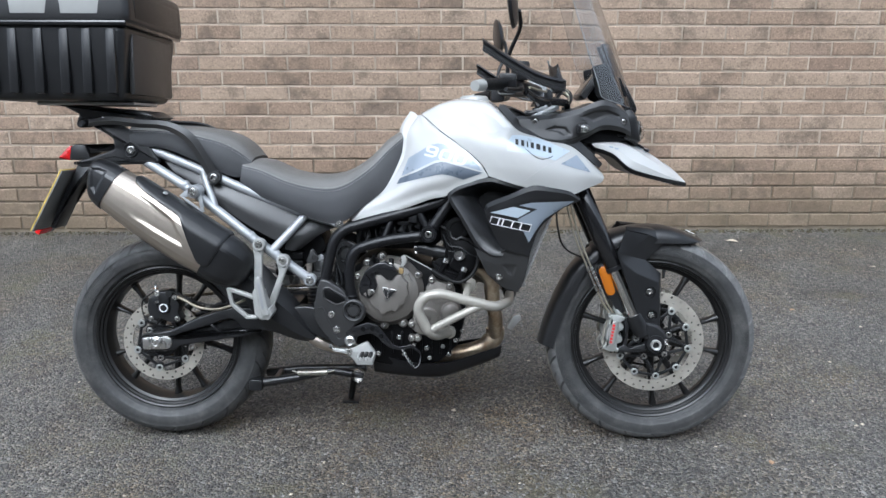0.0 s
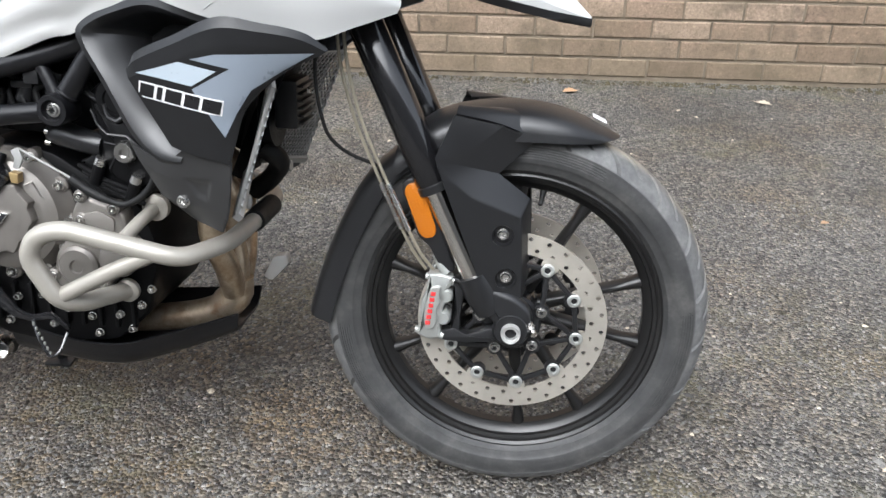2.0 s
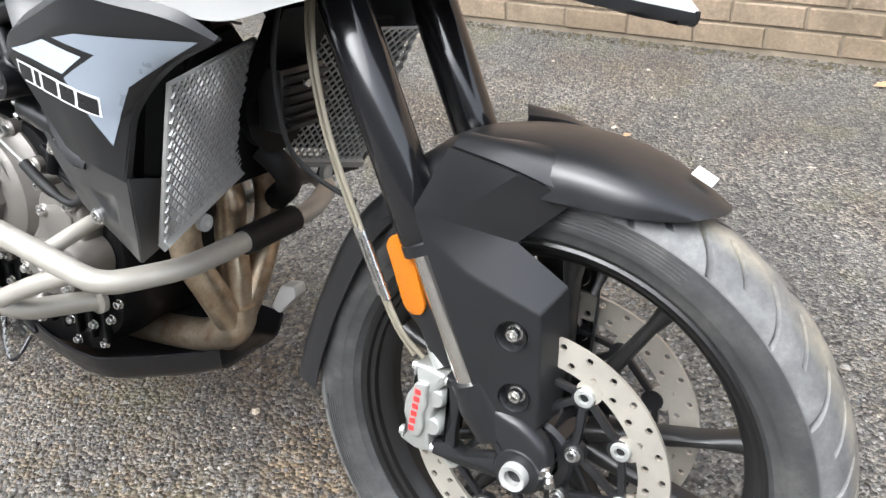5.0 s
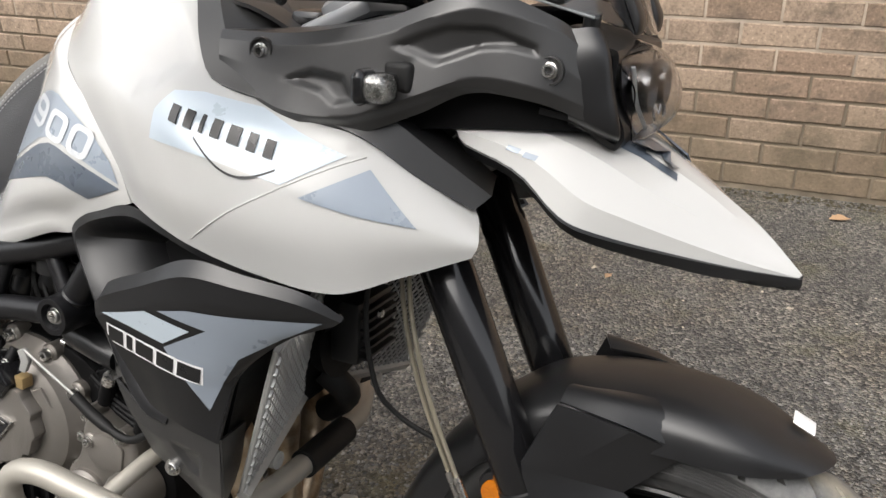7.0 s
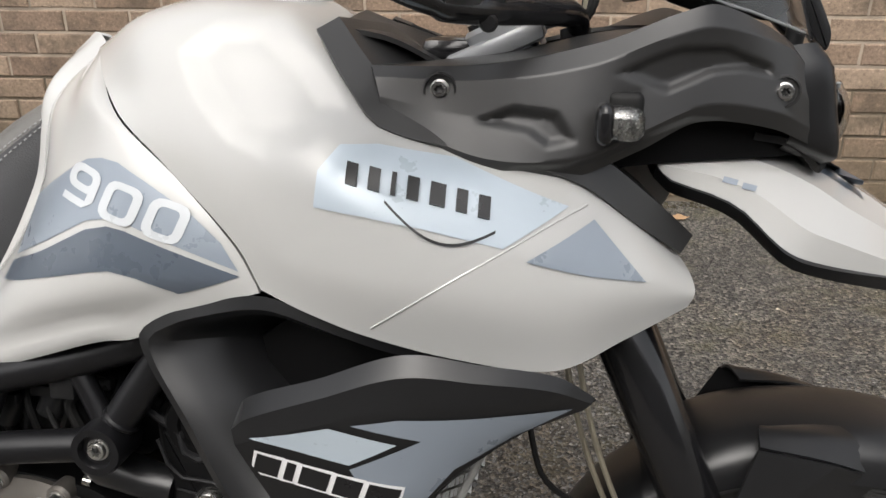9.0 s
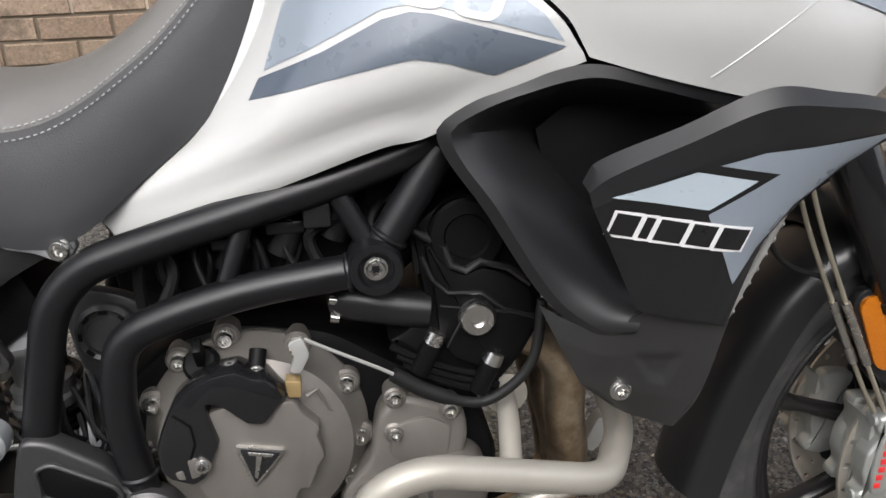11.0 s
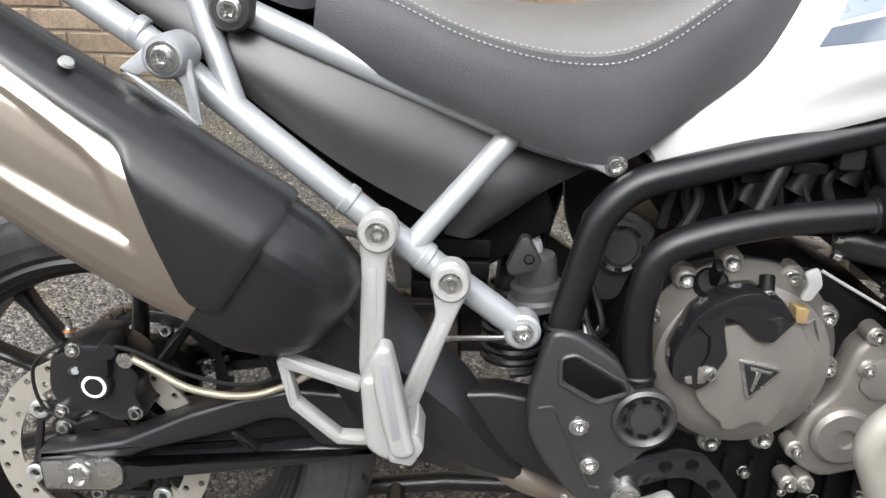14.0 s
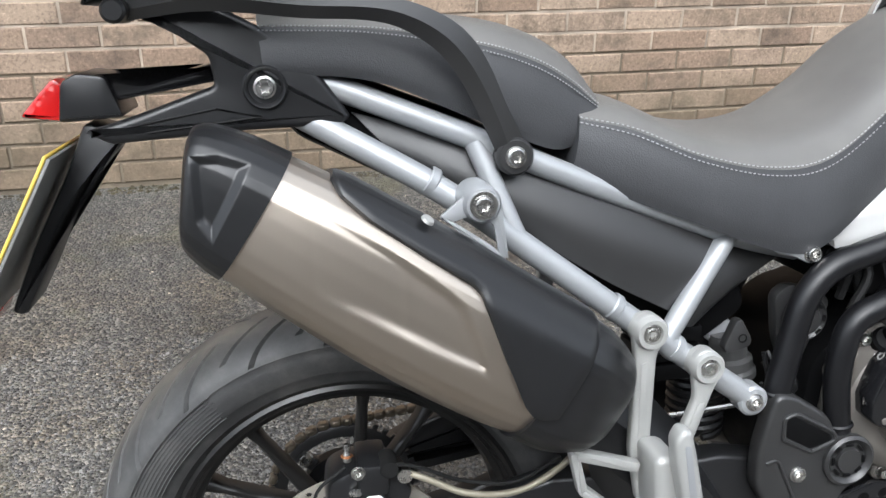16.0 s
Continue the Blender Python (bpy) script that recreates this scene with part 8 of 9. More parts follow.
def rider_peg(s):
    b = part("peg_bracket", plate([(0.533, 0.338), (0.545, 0.328), (0.588, 0.325), (0.622, 0.336), (0.652, 0.350), (0.678, 0.315), (0.660, 0.290), (0.622, 0.274), (0.604, 0.300), (0.584, 0.312), (0.548, 0.316)], s * 0.158, s * 0.178, 0.004, 0.008), ALLOY, bike, "silver rider footpeg bracket")
    part("footpeg", box((0.628, -0.245 if s < 0 else 0.17, 0.296), (0.676, -0.17 if s < 0 else 0.245, 0.312), 0.003), ALLOY, b, "silver serrated footpeg")
    for i in range(6):
        part("peg_tooth", box((0.628 + 0.0085 * i, s * 0.245 - 0.003, 0.308), (0.633 + 0.0085 * i, s * 0.245 + 0.003, 0.320), 0.001), ALLOY, b)
    for j in range(9):
        for x in (0.6285, 0.6755):
            part("peg_tooth", box((x - 0.002, s * (0.178 + 0.0080 * j) - 0.0022, 0.308), (x + 0.002, s * (0.178 + 0.0080 * j) + 0.0022, 0.3195), 0.001), ALLOY, b)
    for i in range(3):
        for j in range(3):
            part("rubber_block", box((0.633 + 0.013 * i, s * (0.185 + 0.018 * j) - 0.007, 0.311), (0.643 + 0.013 * i, s * (0.185 + 0.018 * j) + 0.007, 0.320), 0.002), RUBBER, b)
    part("bracket_bolt", bolt_mesh((0.596, s * 0.178, 0.318), 0.0095, 0.006, s), CHROME, b)
    return b


for s in (-1, 1):
    rider_peg(s)
ped = part("brake_pedal", plate([(0.584, 0.376), (0.608, 0.394), (0.653, 0.410), (0.682, 0.402), (0.699, 0.384), (0.729, 0.344), (0.749, 0.335), (0.787, 0.343), (0.814, 0.322), (0.817, 0.310), (0.787, 0.332), (0.752, 0.324), (0.722, 0.330), (0.700, 0.346), (0.682, 0.366), (0.664, 0.376), (0.640, 0.372), (0.606, 0.358)], -0.178, -0.170, 0.002, 0.006), GLOSS, bike, "black rear brake pedal")
part("pedal_loop", tube(spline([(0.757, -0.180, 0.329), (0.775, -0.198, 0.303), (0.797, -0.208, 0.279), (0.810, -0.203, 0.287), (0.816, -0.184, 0.312)], 24), 0.0028, 8), GLOSS, ped)
for i in range(7):
    part("pedal_tooth", box((0.760 + 0.0056 * i, -0.190 - 0.003 * i, 0.3230 - 0.0071 * i), (0.7630 + 0.0056 * i, -0.186 - 0.003 * i, 0.3290 - 0.0071 * i), 0.0008), CALIPER, ped)
for x, z in ((0.640, 0.389), (0.668, 0.392), (0.694, 0.368)):
    part("pedal_slot", lathe([(0.0075, -0.177), (0.0075, -0.1788), (0.0058, -0.1788), (0.0052, -0.1782), (0.0, -0.1782)], (x, 0, z), 18), CASE, ped)
# stand and its springs
st = part("centre_stand", tube([(0.625, -0.045, 0.206), (0.520, -0.050, 0.222), (0.410, -0.055, 0.198), (0.290, -0.060, 0.180)], [0.014, 0.012, 0.0135, 0.0145], 16), SATIN, bike, "black centre stand folded up")
part("stand_foot", box((0.262, -0.085, 0.160), (0.305, -0.035, 0.198), 0.006), SATIN, st)
part("stand_cross", tube([(0.34, -0.055, 0.185), (0.34, 0.055, 0.185)], 0.012, 12), SATIN, st)
part("stand_leg", tube([(0.625, 0.045, 0.206), (0.410, 0.055, 0.198), (0.290, 0.060, 0.180)], 0.0135, 14), SATIN, st)
part("stand_pivot", lathe([(0.020, -0.075), (0.020, -0.055), (0.0, -0.055)], (0.610, 0, 0.212), 24), CHROME, st)
coil = [(0.418 + 0.095 * i / 220, -0.072 + 0.0085 * math.cos(i * 0.62), 0.2185 + 0.004 * i / 220 + 0.0085 * math.sin(i * 0.62)) for i in range(221)]
part("stand_spring", tube(coil, 0.0019, 5), SPRING, st, "zinc return spring")
part("spring_hook", tube(bend([(0.400, -0.072, 0.226), (0.418, -0.072, 0.219)], 0.003), 0.003, 8), SPRING, st)
part("spring_hook", tube([(0.513, -0.072, 0.2225), (0.535, -0.070, 0.228)], 0.003, 8), SPRING, st)
side = part("side_stand", tube([(0.60, 0.10, 0.26), (0.56, 0.19, 0.10), (0.548, 0.225, 0.043)], [0.014, 0.012, 0.011], 14), SATIN, bike, "black side stand holding the machine")
part("stand_shoe", box((0.520, 0.195, 0.034), (0.580, 0.255, 0.044), 0.003, Matrix.Translation((0.55, 0.225, 0.04)) @ Matrix.Rotation(radians(9.5), 4, "X") @ Matrix.Translation((-0.55, -0.225, -0.04))), SATIN, side)
part("gear_lever", tube([(0.60, 0.14, 0.30), (0.72, 0.15, 0.27), (0.73, 0.19, 0.27)], 0.006, 8), ALLOY, bike)

# ---- tail, number plate and rack ----
tail = part("tail_fairing", plate([(-0.253, 0.882), (-0.201, 0.897), (-0.120, 0.925), (-0.124, 0.955), (-0.169, 0.988), (-0.214, 1.013), (-0.129, 1.013), (-0.075, 0.984), (-0.050, 0.968), (-0.011, 0.930), (0.018, 0.888), (0.004, 0.880), (-0.09, 0.878), (-0.226, 0.869)], -0.119, -0.095, 0.007, 0.006, 4), SATIN, bike, "satin black tail fairing", 35)
part("tail_groove", tube([(-0.205, -0.1195, 0.887), (-0.12, -0.1195, 0.902), (-0.075, -0.1195, 0.892), (-0.19, -0.1195, 0.880)], 0.0013, 6), CASE, tail)
part("tail_core", plate([(-0.19, 0.888), (-0.10, 0.905), (-0.05, 0.925), (-0.01, 0.915), (0.0, 0.885), (-0.19, 0.876)], -0.096, 0.096, 0.006, 0.01), SATIN, tail)
part("tail_boss", lathe([(0.023, -0.108), (0.023, -0.1215), (0.021, -0.124), (0.0185, -0.122), (0.016, -0.118), (0, -0.118)], (-0.070, 0, 0.922), 34), SATIN, tail)
part("tail_bolt", bolt_mesh((-0.070, -0.120, 0.922), 0.0105, 0.006), CHROME, tail)
lamp = part("tail_lamp", plate([(-0.332, 0.892), (-0.287, 0.886), (-0.282, 0.925), (-0.292, 0.934), (-0.305, 0.922)], -0.045, 0.045, 0.005, 0.006), RED, bike, "red tail lamp")
part("lamp_housing", plate([(-0.290, 0.886), (-0.222, 0.890), (-0.238, 0.934), (-0.268, 0.938), (-0.284, 0.928)], -0.055, 0.055, 0.004, 0.006), SATIN, lamp, "black lamp housing")
part("lamp_roof", plate([(-0.268, 0.936), (-0.20, 0.925), (-0.12, 0.945), (-0.12, 0.925), (-0.24, 0.905)], -0.045, 0.045, 0.004, 0.006), GLOSS, lamp)
ph = part("plate_hanger", plate([(-0.268, 0.884), (-0.222, 0.868), (-0.245, 0.845), (-0.288, 0.798), (-0.305, 0.766), (-0.330, 0.715), (-0.356, 0.668), (-0.372, 0.672), (-0.335, 0.752), (-0.292, 0.830)], -0.040, 0.040, 0.005, 0.008), SATIN, bike, "black number plate hanger")
ang = math.atan2(-0.290 + 0.392, 0.856 - 0.671)
m = Matrix.Translation((-0.344, 0, 0.764)) @ Matrix.Rotation(ang, 4, "Y")
npl = part("number_plate", box((-0.004, -0.110, -0.108), (0.0, 0.110, 0.108), 0.002, m), GLUE, bike, "yellow rear number plate with dark bars")
part("plate_back", box((0.0, -0.108, -0.106), (0.004, 0.108, 0.106), 0.001, m), PLATEWHITE, npl, "pale plate backing")
for r in range(2):
    for i in range(4):
        part("plate_bar", box((-0.0052, -0.085 + 0.045 * i, 0.012 - 0.09 * r), (-0.0042, -0.052 + 0.045 * i, 0.085 - 0.09 * r), 0.0002, m), DECBLACK, npl)
part("plate_reflector", box((-0.012, -0.05, -0.128), (0.004, 0.05, -0.108), 0.003, m), RED, ph, "red rear reflector")


def grab_rail(s):
    g = part("grab_rail", surf([[(-0.20, s * 0.118, 1.012), (-0.12, s * 0.150, 1.022), (-0.03, s * 0.162, 1.014), (0.060, s * 0.165, 1.008), (0.118, s * 0.164, 0.986), (0.150, s * 0.160, 0.954), (0.180, s * 0.150, 0.895), (0.206, s * 0.138, 0.848)],
                                [(-0.20, s * 0.128, 1.000), (-0.12, s * 0.160, 1.010), (-0.03, s * 0.172, 1.002), (0.055, s * 0.174, 0.996), (0.105, s * 0.172, 0.974), (0.138, s * 0.166, 0.940), (0.170, s * 0.155, 0.880), (0.190, s * 0.142, 0.830)],
                                [(-0.20, s * 0.120, 0.990), (-0.12, s * 0.150, 0.998), (-0.03, s * 0.162, 0.990), (0.050, s * 0.164, 0.984), (0.095, s * 0.162, 0.962), (0.126, s * 0.158, 0.928), (0.158, s * 0.148, 0.868), (0.176, s * 0.136, 0.832)]], 40, 4, 0.008, "facet"), GREY, bike, "matt black grab rail", 40)
    part("rail_eye", lathe([(0.0, s * 0.122), (0.021, s * 0.122), (0.021, s * 0.145), (0.018, s * 0.149), (0, s * 0.149)], (0.189, 0, 0.842), 28), GREY, g)
    part("rail_bolt", bolt_mesh((0.189, s * 0.149, 0.842), 0.0105, 0.007, s), CHROME, g)
    return g


for s in (-1, 1):
    grab_rail(s)
rack = part("luggage_rack", plate([(-0.300, 1.060), (-0.235, 1.055), (-0.04, 1.040), (0.0, 1.020), (-0.03, 1.010), (-0.10, 1.022), (-0.200, 1.015), (-0.250, 1.005), (-0.238, 1.028)], -0.085, 0.085, 0.006, 0.008), SATIN, bike, "black luggage rack")
for s in (-1, 1):
    part("rack_bolt", bolt_mesh((-0.165, s * 0.088, 1.012), 0.009, 0.008, s), CHROME, rack)
    part("rack_pin", lathe([(0.0, s * 0.085), (0.012, s * 0.085), (0.012, s * 0.150), (0.009, s * 0.153), (0, s * 0.153)], (-0.205, 0, 1.000), 20), SATIN, rack)
part("carrier_plate", box((-0.36, -0.10, 1.056), (-0.06, 0.10, 1.066), 0.004), ALLOY, rack, "alloy carrier plate")

# ---- handlebars ----
bar = part("handlebar", tube(spline([(0.985, -0.440, 1.105), (1.06, -0.32, 1.118), (1.130, -0.17, 1.112), (1.162, -0.07, 1.108), (1.162, 0.07, 1.108), (1.130, 0.17, 1.112), (1.06, 0.32, 1.118), (0.985, 0.440, 1.105)], 60), [0.0125] * 14 + [0.0150] * 32 + [0.0125] * 14, 18), FRAMEBLK, bike, "black tapered handlebar")
for s in (-1, 1):
    part("bar_riser", tube([(1.206, s * 0.052, 1.036), (1.184, s * 0.052, 1.084), (1.166, s * 0.052, 1.124), (1.160, s * 0.052, 1.136)], [0.019, 0.0195, 0.0215, 0.019], 22), SILVER, bar, "silver bar riser", 50)
    part("bar_clamp", box((-0.030, s * 0.052 - 0.019, -0.020), (0.022, s * 0.052 + 0.019, 0.022), 0.008, Matrix.Translation((1.160, 0, 1.116)) @ Matrix.Rotation(radians(-24), 4, "Y"), 3), SILVER, bar, "silver bar clamp")
    part("clamp_bolt", lathe([(0.0, 0.014), (0.011, 0.014), (0.013, 0.010), (0.013, -0.010)], (1.158, s * 0.052, 1.138), 18, axis=(-0.414, 0, 0.91)), CALIPER, bar)
    part("grip", tube([(1.040, s * 0.355, 1.113), (0.985, s * 0.440, 1.105)], 0.0165, 16), RUBBER, bar, "ribbed rubber grip")
    part("bar_end", tube([(0.985, s * 0.440, 1.105), (0.965, s * 0.470, 1.102)], [0.0165, 0.014], 16), ALLOY, bar, "silver bar end weight")
    part("switch_cube", box((1.03, -0.03, -0.028), (1.08, 0.03, 0.028), 0.008, Matrix.Translation((0.0, s * 0.33, 1.115))), SATIN, bar, "black switch cluster")
    part("lever", tube(spline([(1.095, s * 0.300, 1.110), (1.090, s * 0.36, 1.100), (1.065, s * 0.42, 1.095), (1.045, s * 0.455, 1.094)], 16), [0.008] * 8 + [0.006] * 8, 10), SATIN, bar, "black brake lever")
    # stations from the rear tip along the side, round the corner and across the front: x, y, lower edge, how far it is a channel, outward x, outward y
    STATIONS = [(0.985, 0.462, 1.190, 1.0, 0, 1), (1.045, 0.462, 1.152, 1.0, 0, 1), (1.092, 0.461, 1.125, 1.0, 0, 1), (1.121, 0.460, 1.110, 1.0, 0, 1), (1.152, 0.459, 1.0995, 1.0, 0.05, 1), (1.175, 0.456, 1.0945, 1.0, 0.2, 0.98), (1.191, 0.451, 1.0915, 0.9, 0.5, 0.85), (1.199, 0.443, 1.0910, 0.25, 0.85, 0.5), (1.202, 0.430, 1.0910, 0.0, 1, 0.1),
                (1.203, 0.390, 1.0910, 0.0, 1, 0), (1.202, 0.345, 1.0912, 0.0, 1, 0), (1.199, 0.312, 1.0925, 0.0, 1, 0), (1.193, 0.288, 1.100, 0.0, 1, -0.3), (1.188, 0.274, 1.112, 0.0, 0.9, -0.6)]
    rails = []
    for inward, up, front_in, front_up in ((0.014, 0.003, 0.014, 0.003), (0.0, 0.0, 0.0, 0.0), (0.0, 0.0055, -0.0005, 0.006), (0.0075, 0.0085, -0.001, 0.0085), (0.0075, 0.0185, -0.002, 0.020), (0.0015, 0.0245, -0.002, 0.028), (0.006, 0.029, 0.008, 0.034), (0.030, 0.036, 0.020, 0.070)):
        rails.append([(x - ox * (inward * k + front_in * (1 - k)), s * (y - oy * (inward * k + front_in * (1 - k))), z + up * k + front_up * (1 - k)) for x, y, z, k, ox, oy in STATIONS])
    hg = part("handguard", surf(rails, 90, 2, 0.004, "facet"), SATIN, bike, "black plastic handguard with a ribbed side", 22)
    part("guard_rim", tube(spline([(x - 0.004 * ox, s * (y - 0.004 * oy), z + 0.004) for x, y, z, k, ox, oy in STATIONS[9:]] + [(1.182, s * 0.270, 1.130), (1.176, s * 0.272, 1.165)], 30), 0.0045, 8), SATIN, hg)
    part("guard_spoiler", surf([[(1.190, s * 0.449, 1.0935), (1.196, s * 0.425, 1.0925), (1.197, s * 0.385, 1.0925), (1.196, s * 0.345, 1.0925), (1.193, s * 0.312, 1.0935)], [(1.178, s * 0.436, 1.0765), (1.184, s * 0.420, 1.0755), (1.186, s * 0.385, 1.0755), (1.187, s * 0.345, 1.0785), (1.188, s * 0.312, 1.0905)]
                               ], 24, 3, 0.003, "facet"), SATIN, hg, "grey lower spoiler of the guard")
    mir = part("mirror", lathe([(0.0, 0.018), (0.045, 0.016), (0.062, 0.008), (0.066, 0.0), (0.060, -0.003), (0, -0.003)], (1.055, s * 0.43, 1.315), 32, axis=(1, 0.15 * s, 0.1)), SATIN, bike, "black round mirror")
    part("mirror_stem", tube(spline([(1.055, s * 0.335, 1.13), (1.058, s * 0.340, 1.19), (1.085, s * 0.365, 1.26), (1.080, s * 0.400, 1.30)], 20), 0.0055, 10), FRAMEBLK, mir)
res = part("brake_reservoir", lathe([(0.0, 0.045), (0.024, 0.045), (0.026, 0.040), (0.026, 0.0), (0.022, -0.006), (0, -0.006)], (1.095, -0.255, 1.135), 28, axis="z"), SATIN, bike, "black brake fluid reservoir")
for i in range(6):
    dx, dy = 0.006 * (i % 3), -0.012 * (i // 3)
    part("control_cable", tube(spline([(1.190, -0.040 + 0.008 * i, 1.128), (1.222 + dx, -0.045 + dy, 1.126 - 0.003 * i), (1.250 + dx, -0.058 + dy, 1.106 - 0.002 * i), (1.256 + dx * 0.6, -0.062 + dy, 1.080), (1.247, -0.062 + dy * 0.5, 1.050), (1.235, -0.06, 1.00)], 30), 0.0028 if i % 2 else 0.0036, 10), HOSE if i in (1, 3) else RUBBER, bike)
part("cable_wrap", tube(spline([(1.110, -0.290, 1.094), (1.150, -0.235, 1.076), (1.185, -0.190, 1.073), (1.225, -0.130, 1.073), (1.246, -0.092, 1.070), (1.250, -0.070, 1.060), (1.246, -0.062, 1.035)], 40), [0.009] * 10 + [0.0112] * 22 + [0.010] * 8, 16), GLOSS, bike, "black wrapped wiring loom")
part("control_cable", tube(spline([(1.120, -0.285, 1.108), (1.160, -0.225, 1.101), (1.190, -0.185, 1.100), (1.228, -0.125, 1.099), (1.250, -0.086, 1.090)], 30), 0.0036, 10), HOSE, bike, "tan control cable")
tie = part("cable_tie", box((-0.0075, -0.0135, -0.021), (0.0075, 0.0135, 0.021), 0.006, Matrix.Translation((1.181, -0.197, 1.086)) @ Matrix.Rotation(radians(-52), 4, "Z")), SATIN, bike, "rubber cable strap")
part("tie_stud", lathe([(0.0, 0.004), (0.005, 0.004), (0.007, 0.0), (0.005, -0.004), (0, -0.004)], (1.183, -0.205, 1.064), 16), SATIN, tie)
part("cable_tie", lathe([(0.0115, -0.008), (0.0135, -0.007), (0.0135, 0.007), (0.0115, 0.008)], (1.249, -0.064, 1.052), 24, axis=(-0.1, 0.1, 1)), SATIN, bike)
adj = part("lever_pivot", lathe([(0.0, -0.012), (0.008, -0.012), (0.009, -0.008), (0.009, 0.008), (0, 0.008)], (1.190, -0.252, 1.106), 22, axis=(0.35, 0.94, 0)), SILVER, bike, "silver lever pivot")
part("adjuster_wheel", lathe([(0.0, -0.007), (0.0125, -0.007), (0.0140, -0.004), (0.0140, 0.004), (0.0125, 0.007), (0, 0.007)], (1.196, -0.238, 1.108), 24, axis=(0.35, 0.94, 0)), RUBBER, adj, "knurled adjuster wheel")
for i in range(14):
    a = 2 * math.pi * i / 14
    e1, e2 = Vector((0.94, -0.35, 0)), Vector((0, 0, 1))
    p = Vector((1.196, -0.238, 1.108)) + (e1 * math.cos(a) + e2 * math.sin(a)) * 0.0140
    part("wheel_tooth", tube([p - Vector((0.0021, 0.0056, 0)), p + Vector((0.0021, 0.0056, 0))], 0.0016, 6), RUBBER, adj)
part("key_housing", box((1.118, -0.100, 1.028), (1.168, -0.030, 1.050), 0.008), GLOSS, bike, "gloss black key housing")
part("ignition_switch", lathe([(0.022, 0.0), (0.022, 0.03), (0.016, 0.036), (0, 0.036)], (1.215, 0, 1.055), 24, axis=(-0.3, 0, 1)), SATIN, bike)

# ---- top case on the rack ----
case = new("top_case")
case.matrix_world = bike.matrix_world
tagged(case, "black plastic top case with silver lid panels on the rack", "luggage case")


def case_shell(lo, hi, taper, bevel=0.025):
    b = bmesh.new()
    bmesh.ops.create_cube(b, size=1.0)
    for v in b.verts:
        t = v.co.z + 0.5
        k = 1 - taper * (1 - t)
        cx, cy = (lo[0] + hi[0]) / 2, 0
        v.co = Vector((cx + (lo[0] + (v.co.x + 0.5) * (hi[0] - lo[0]) - cx) * k, (lo[1] + (v.co.y + 0.5) * (hi[1] - lo[1])) * k, lo[2] + t * (hi[2] - lo[2])))
    bmesh.ops.bevel(b, geom=b.edges[:], offset=bevel, segments=3, affect="EDGES", profile=0.6)
    return b


part("case_body", case_shell((-0.475, -0.225, 1.066), (-0.035, 0.225, 1.285), 0.10), SATIN, case)
part("case_lid", case_shell((-0.490, -0.235, 1.282), (-0.020, 0.235, 1.405), -0.03), SATIN, case)
part("case_seam", box((-0.486, -0.238, 1.276), (-0.022, 0.238, 1.292), 0.006), GLOSS, case)
for x0, x1 in ((-0.36, -0.245), (-0.215, -0.095)):
    part("lid_panel", box((x0, -0.2405, 1.300), (x1, -0.226, 1.420), 0.008), ALLOY, case, "silver lid panel")
for x in (-0.44, -0.375, -0.30, -0.225, -0.16, -0.09):
    part("case_rib", box((x, -0.2265, 1.085), (x + 0.028, -0.205, 1.272), 0.006), SATIN, case)
part("case_front_panel", box((-0.048, -0.165, 1.085), (-0.0315, 0.165, 1.262), 0.006), GREY, case)
part("lid_front_strap", box((-0.030, -0.19, 1.30), (-0.0125, 0.19, 1.375), 0.006), SATIN, case)
part("latch", box((-0.455, -0.247, 1.235), (-0.415, -0.222, 1.325), 0.006), GLOSS, case, "gloss black latch")
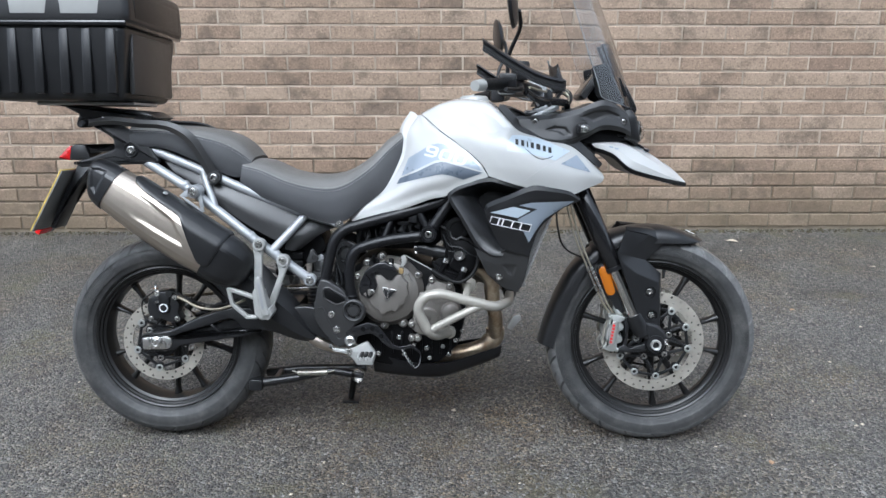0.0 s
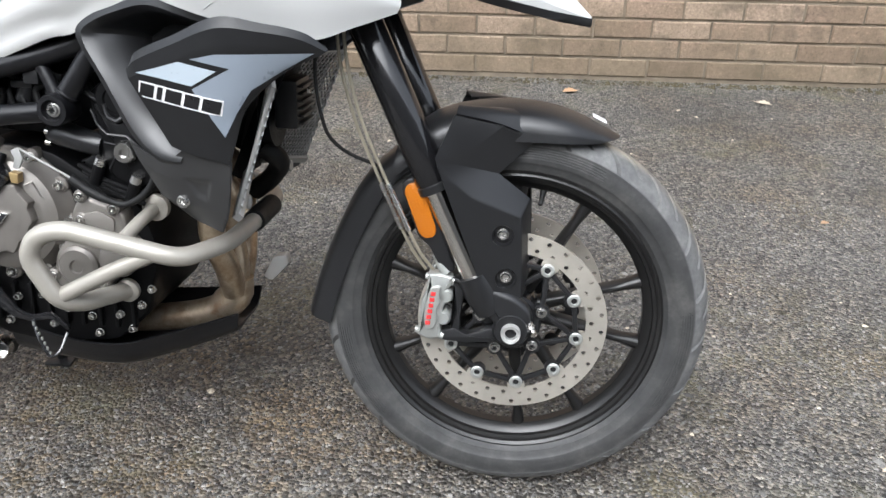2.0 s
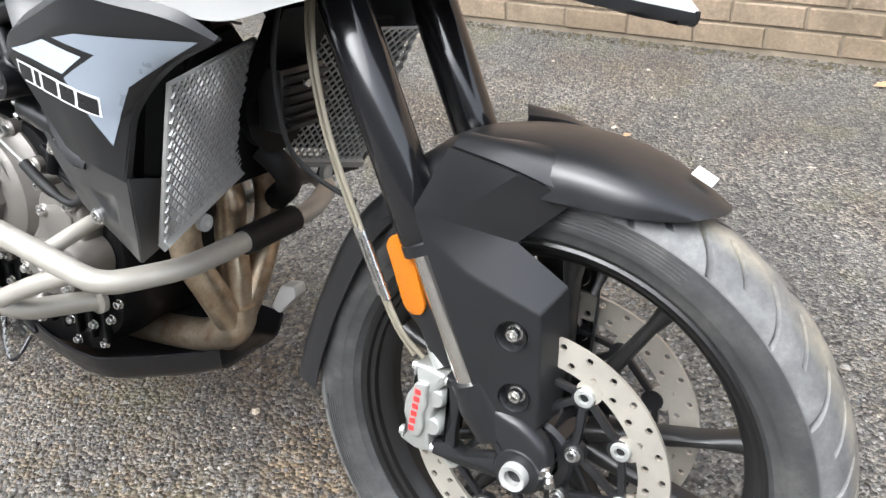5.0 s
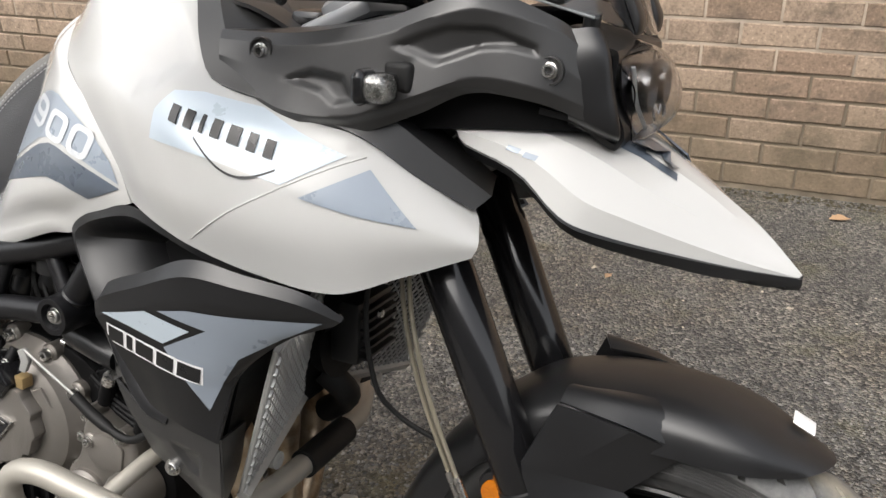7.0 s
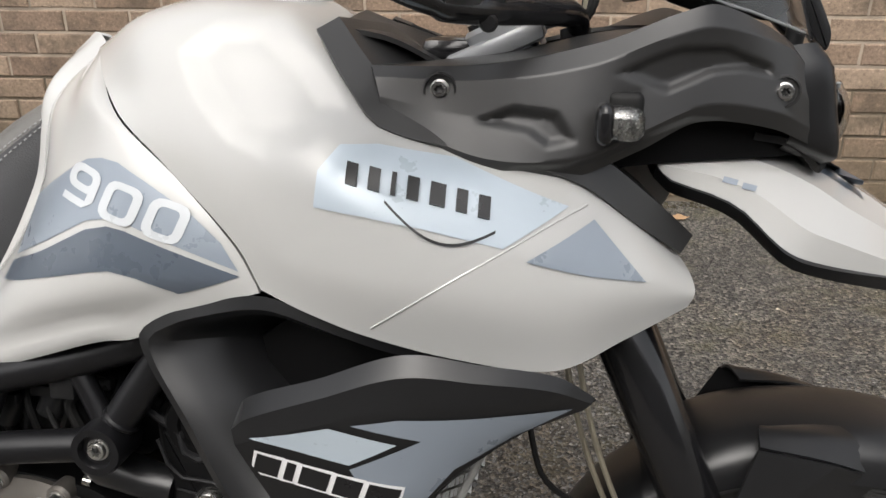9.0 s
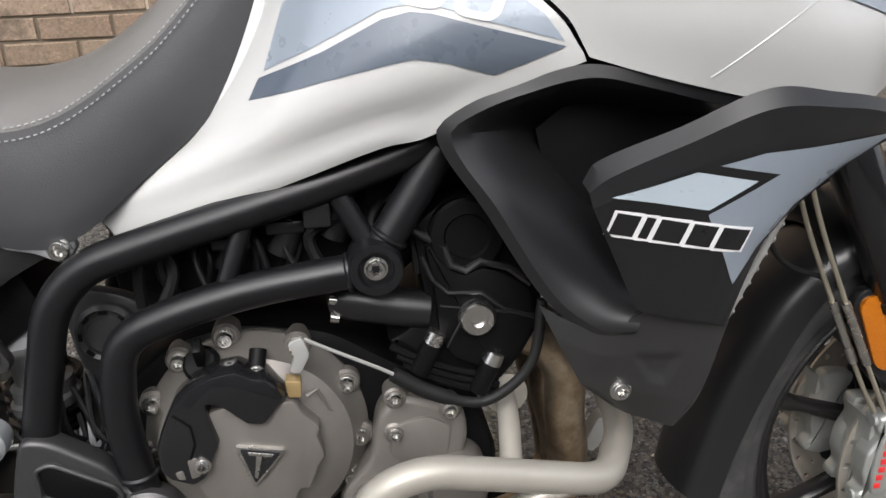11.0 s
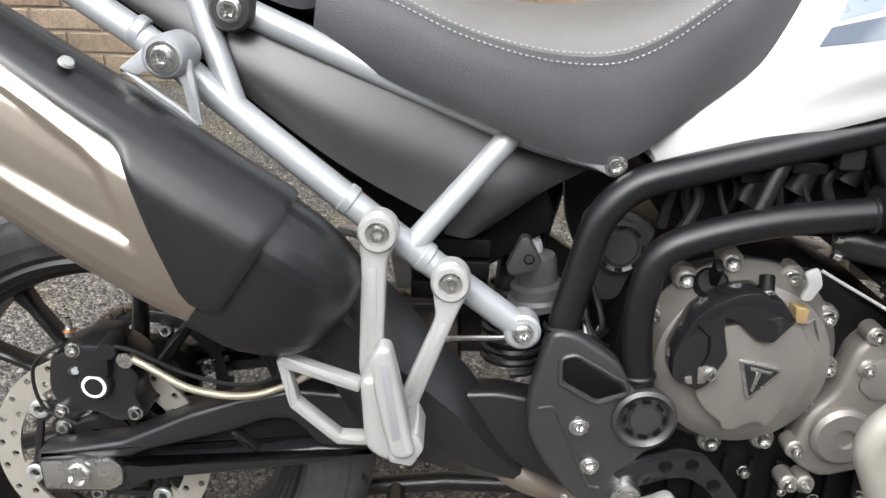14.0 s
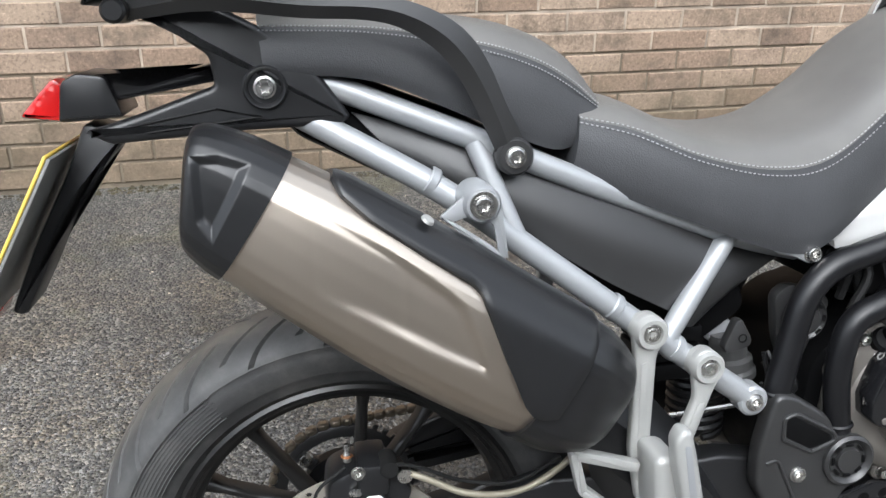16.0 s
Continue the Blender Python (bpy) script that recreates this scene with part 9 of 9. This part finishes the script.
for s in (-1, 1):
    part("hinge_rivet", lathe([(0.0, s * 0.231), (0.006, s * 0.231), (0.006, s * 0.225)], (-0.07, 0, 1.30), 14), CHROME, case)


# ---- leaves and litter on the ground ----
def leaf(x, y, size, turn, material, label):
    b = bmesh.new()
    n = 14
    mid = [b.verts.new((size * (i / n - 0.5), 0, 0.004 + 0.012 * size * 8 * abs(i / n - 0.5) ** 2)) for i in range(n + 1)]
    rg = random.Random(int(x * 1000))
    for s in (-1, 1):
        prev = None
        for i in range(n + 1):
            u = i / n
            w = size * 0.34 * math.sin(math.pi * min(1, u * 1.05)) * (0.75 + 0.4 * rg.random())
            v = b.verts.new((size * (u - 0.5), s * w, 0.003 + w * 0.25))
            if prev is not None:
                b.faces.new((mid[i - 1], mid[i], v, prev))
            prev = v
    o = part("fallen_leaf", b, material, None)
    o.matrix_world = pose(x, y, 0.002, 0, 0, turn)
    return tagged(o, label, "leaf", "leaves on the ground")


for x, y, sz, tn, mt in ((0.951, 4.70, 0.075, 20, LEAF), (0.315, 4.04, 0.035, 70, LEAF), (0.821, 4.02, 0.02, 10, PALELEAF), (1.72, 4.62, 0.07, 150, PALELEAF), (2.35, 4.45, 0.03, 40, PALELEAF), (2.30, 4.15, 0.03, 120, PALELEAF),
                         (1.62, 3.55, 0.03, 200, LEAF), (0.78, 2.05, 0.028, 30, LEAF), (1.02, 2.28, 0.026, 80, LEAF), (0.18, 2.02, 0.030, 130, LEAF), (-0.35, 2.10, 0.025, 10, LEAF), (1.36, 4.5, 0.028, 60, PALELEAF)):
    leaf(x, y, sz, tn, mt, "small dry brown leaf on the asphalt" if mt is LEAF else "small pale dry leaf on the asphalt")
scatter("pale_grit", 220, (-1.6, 2.6, 1.7, 4.75), 0.0052, PALELEAF, "scattered pale grit on the asphalt", "gravel", 8, 0.5)
scatter("wall_moss", 1700, (-3.2, 3.4, 4.805, 4.868), 0.0065, MOSS, "moss and dirt along the foot of the wall", "moss", 9, 0.8)


lay_bricks()
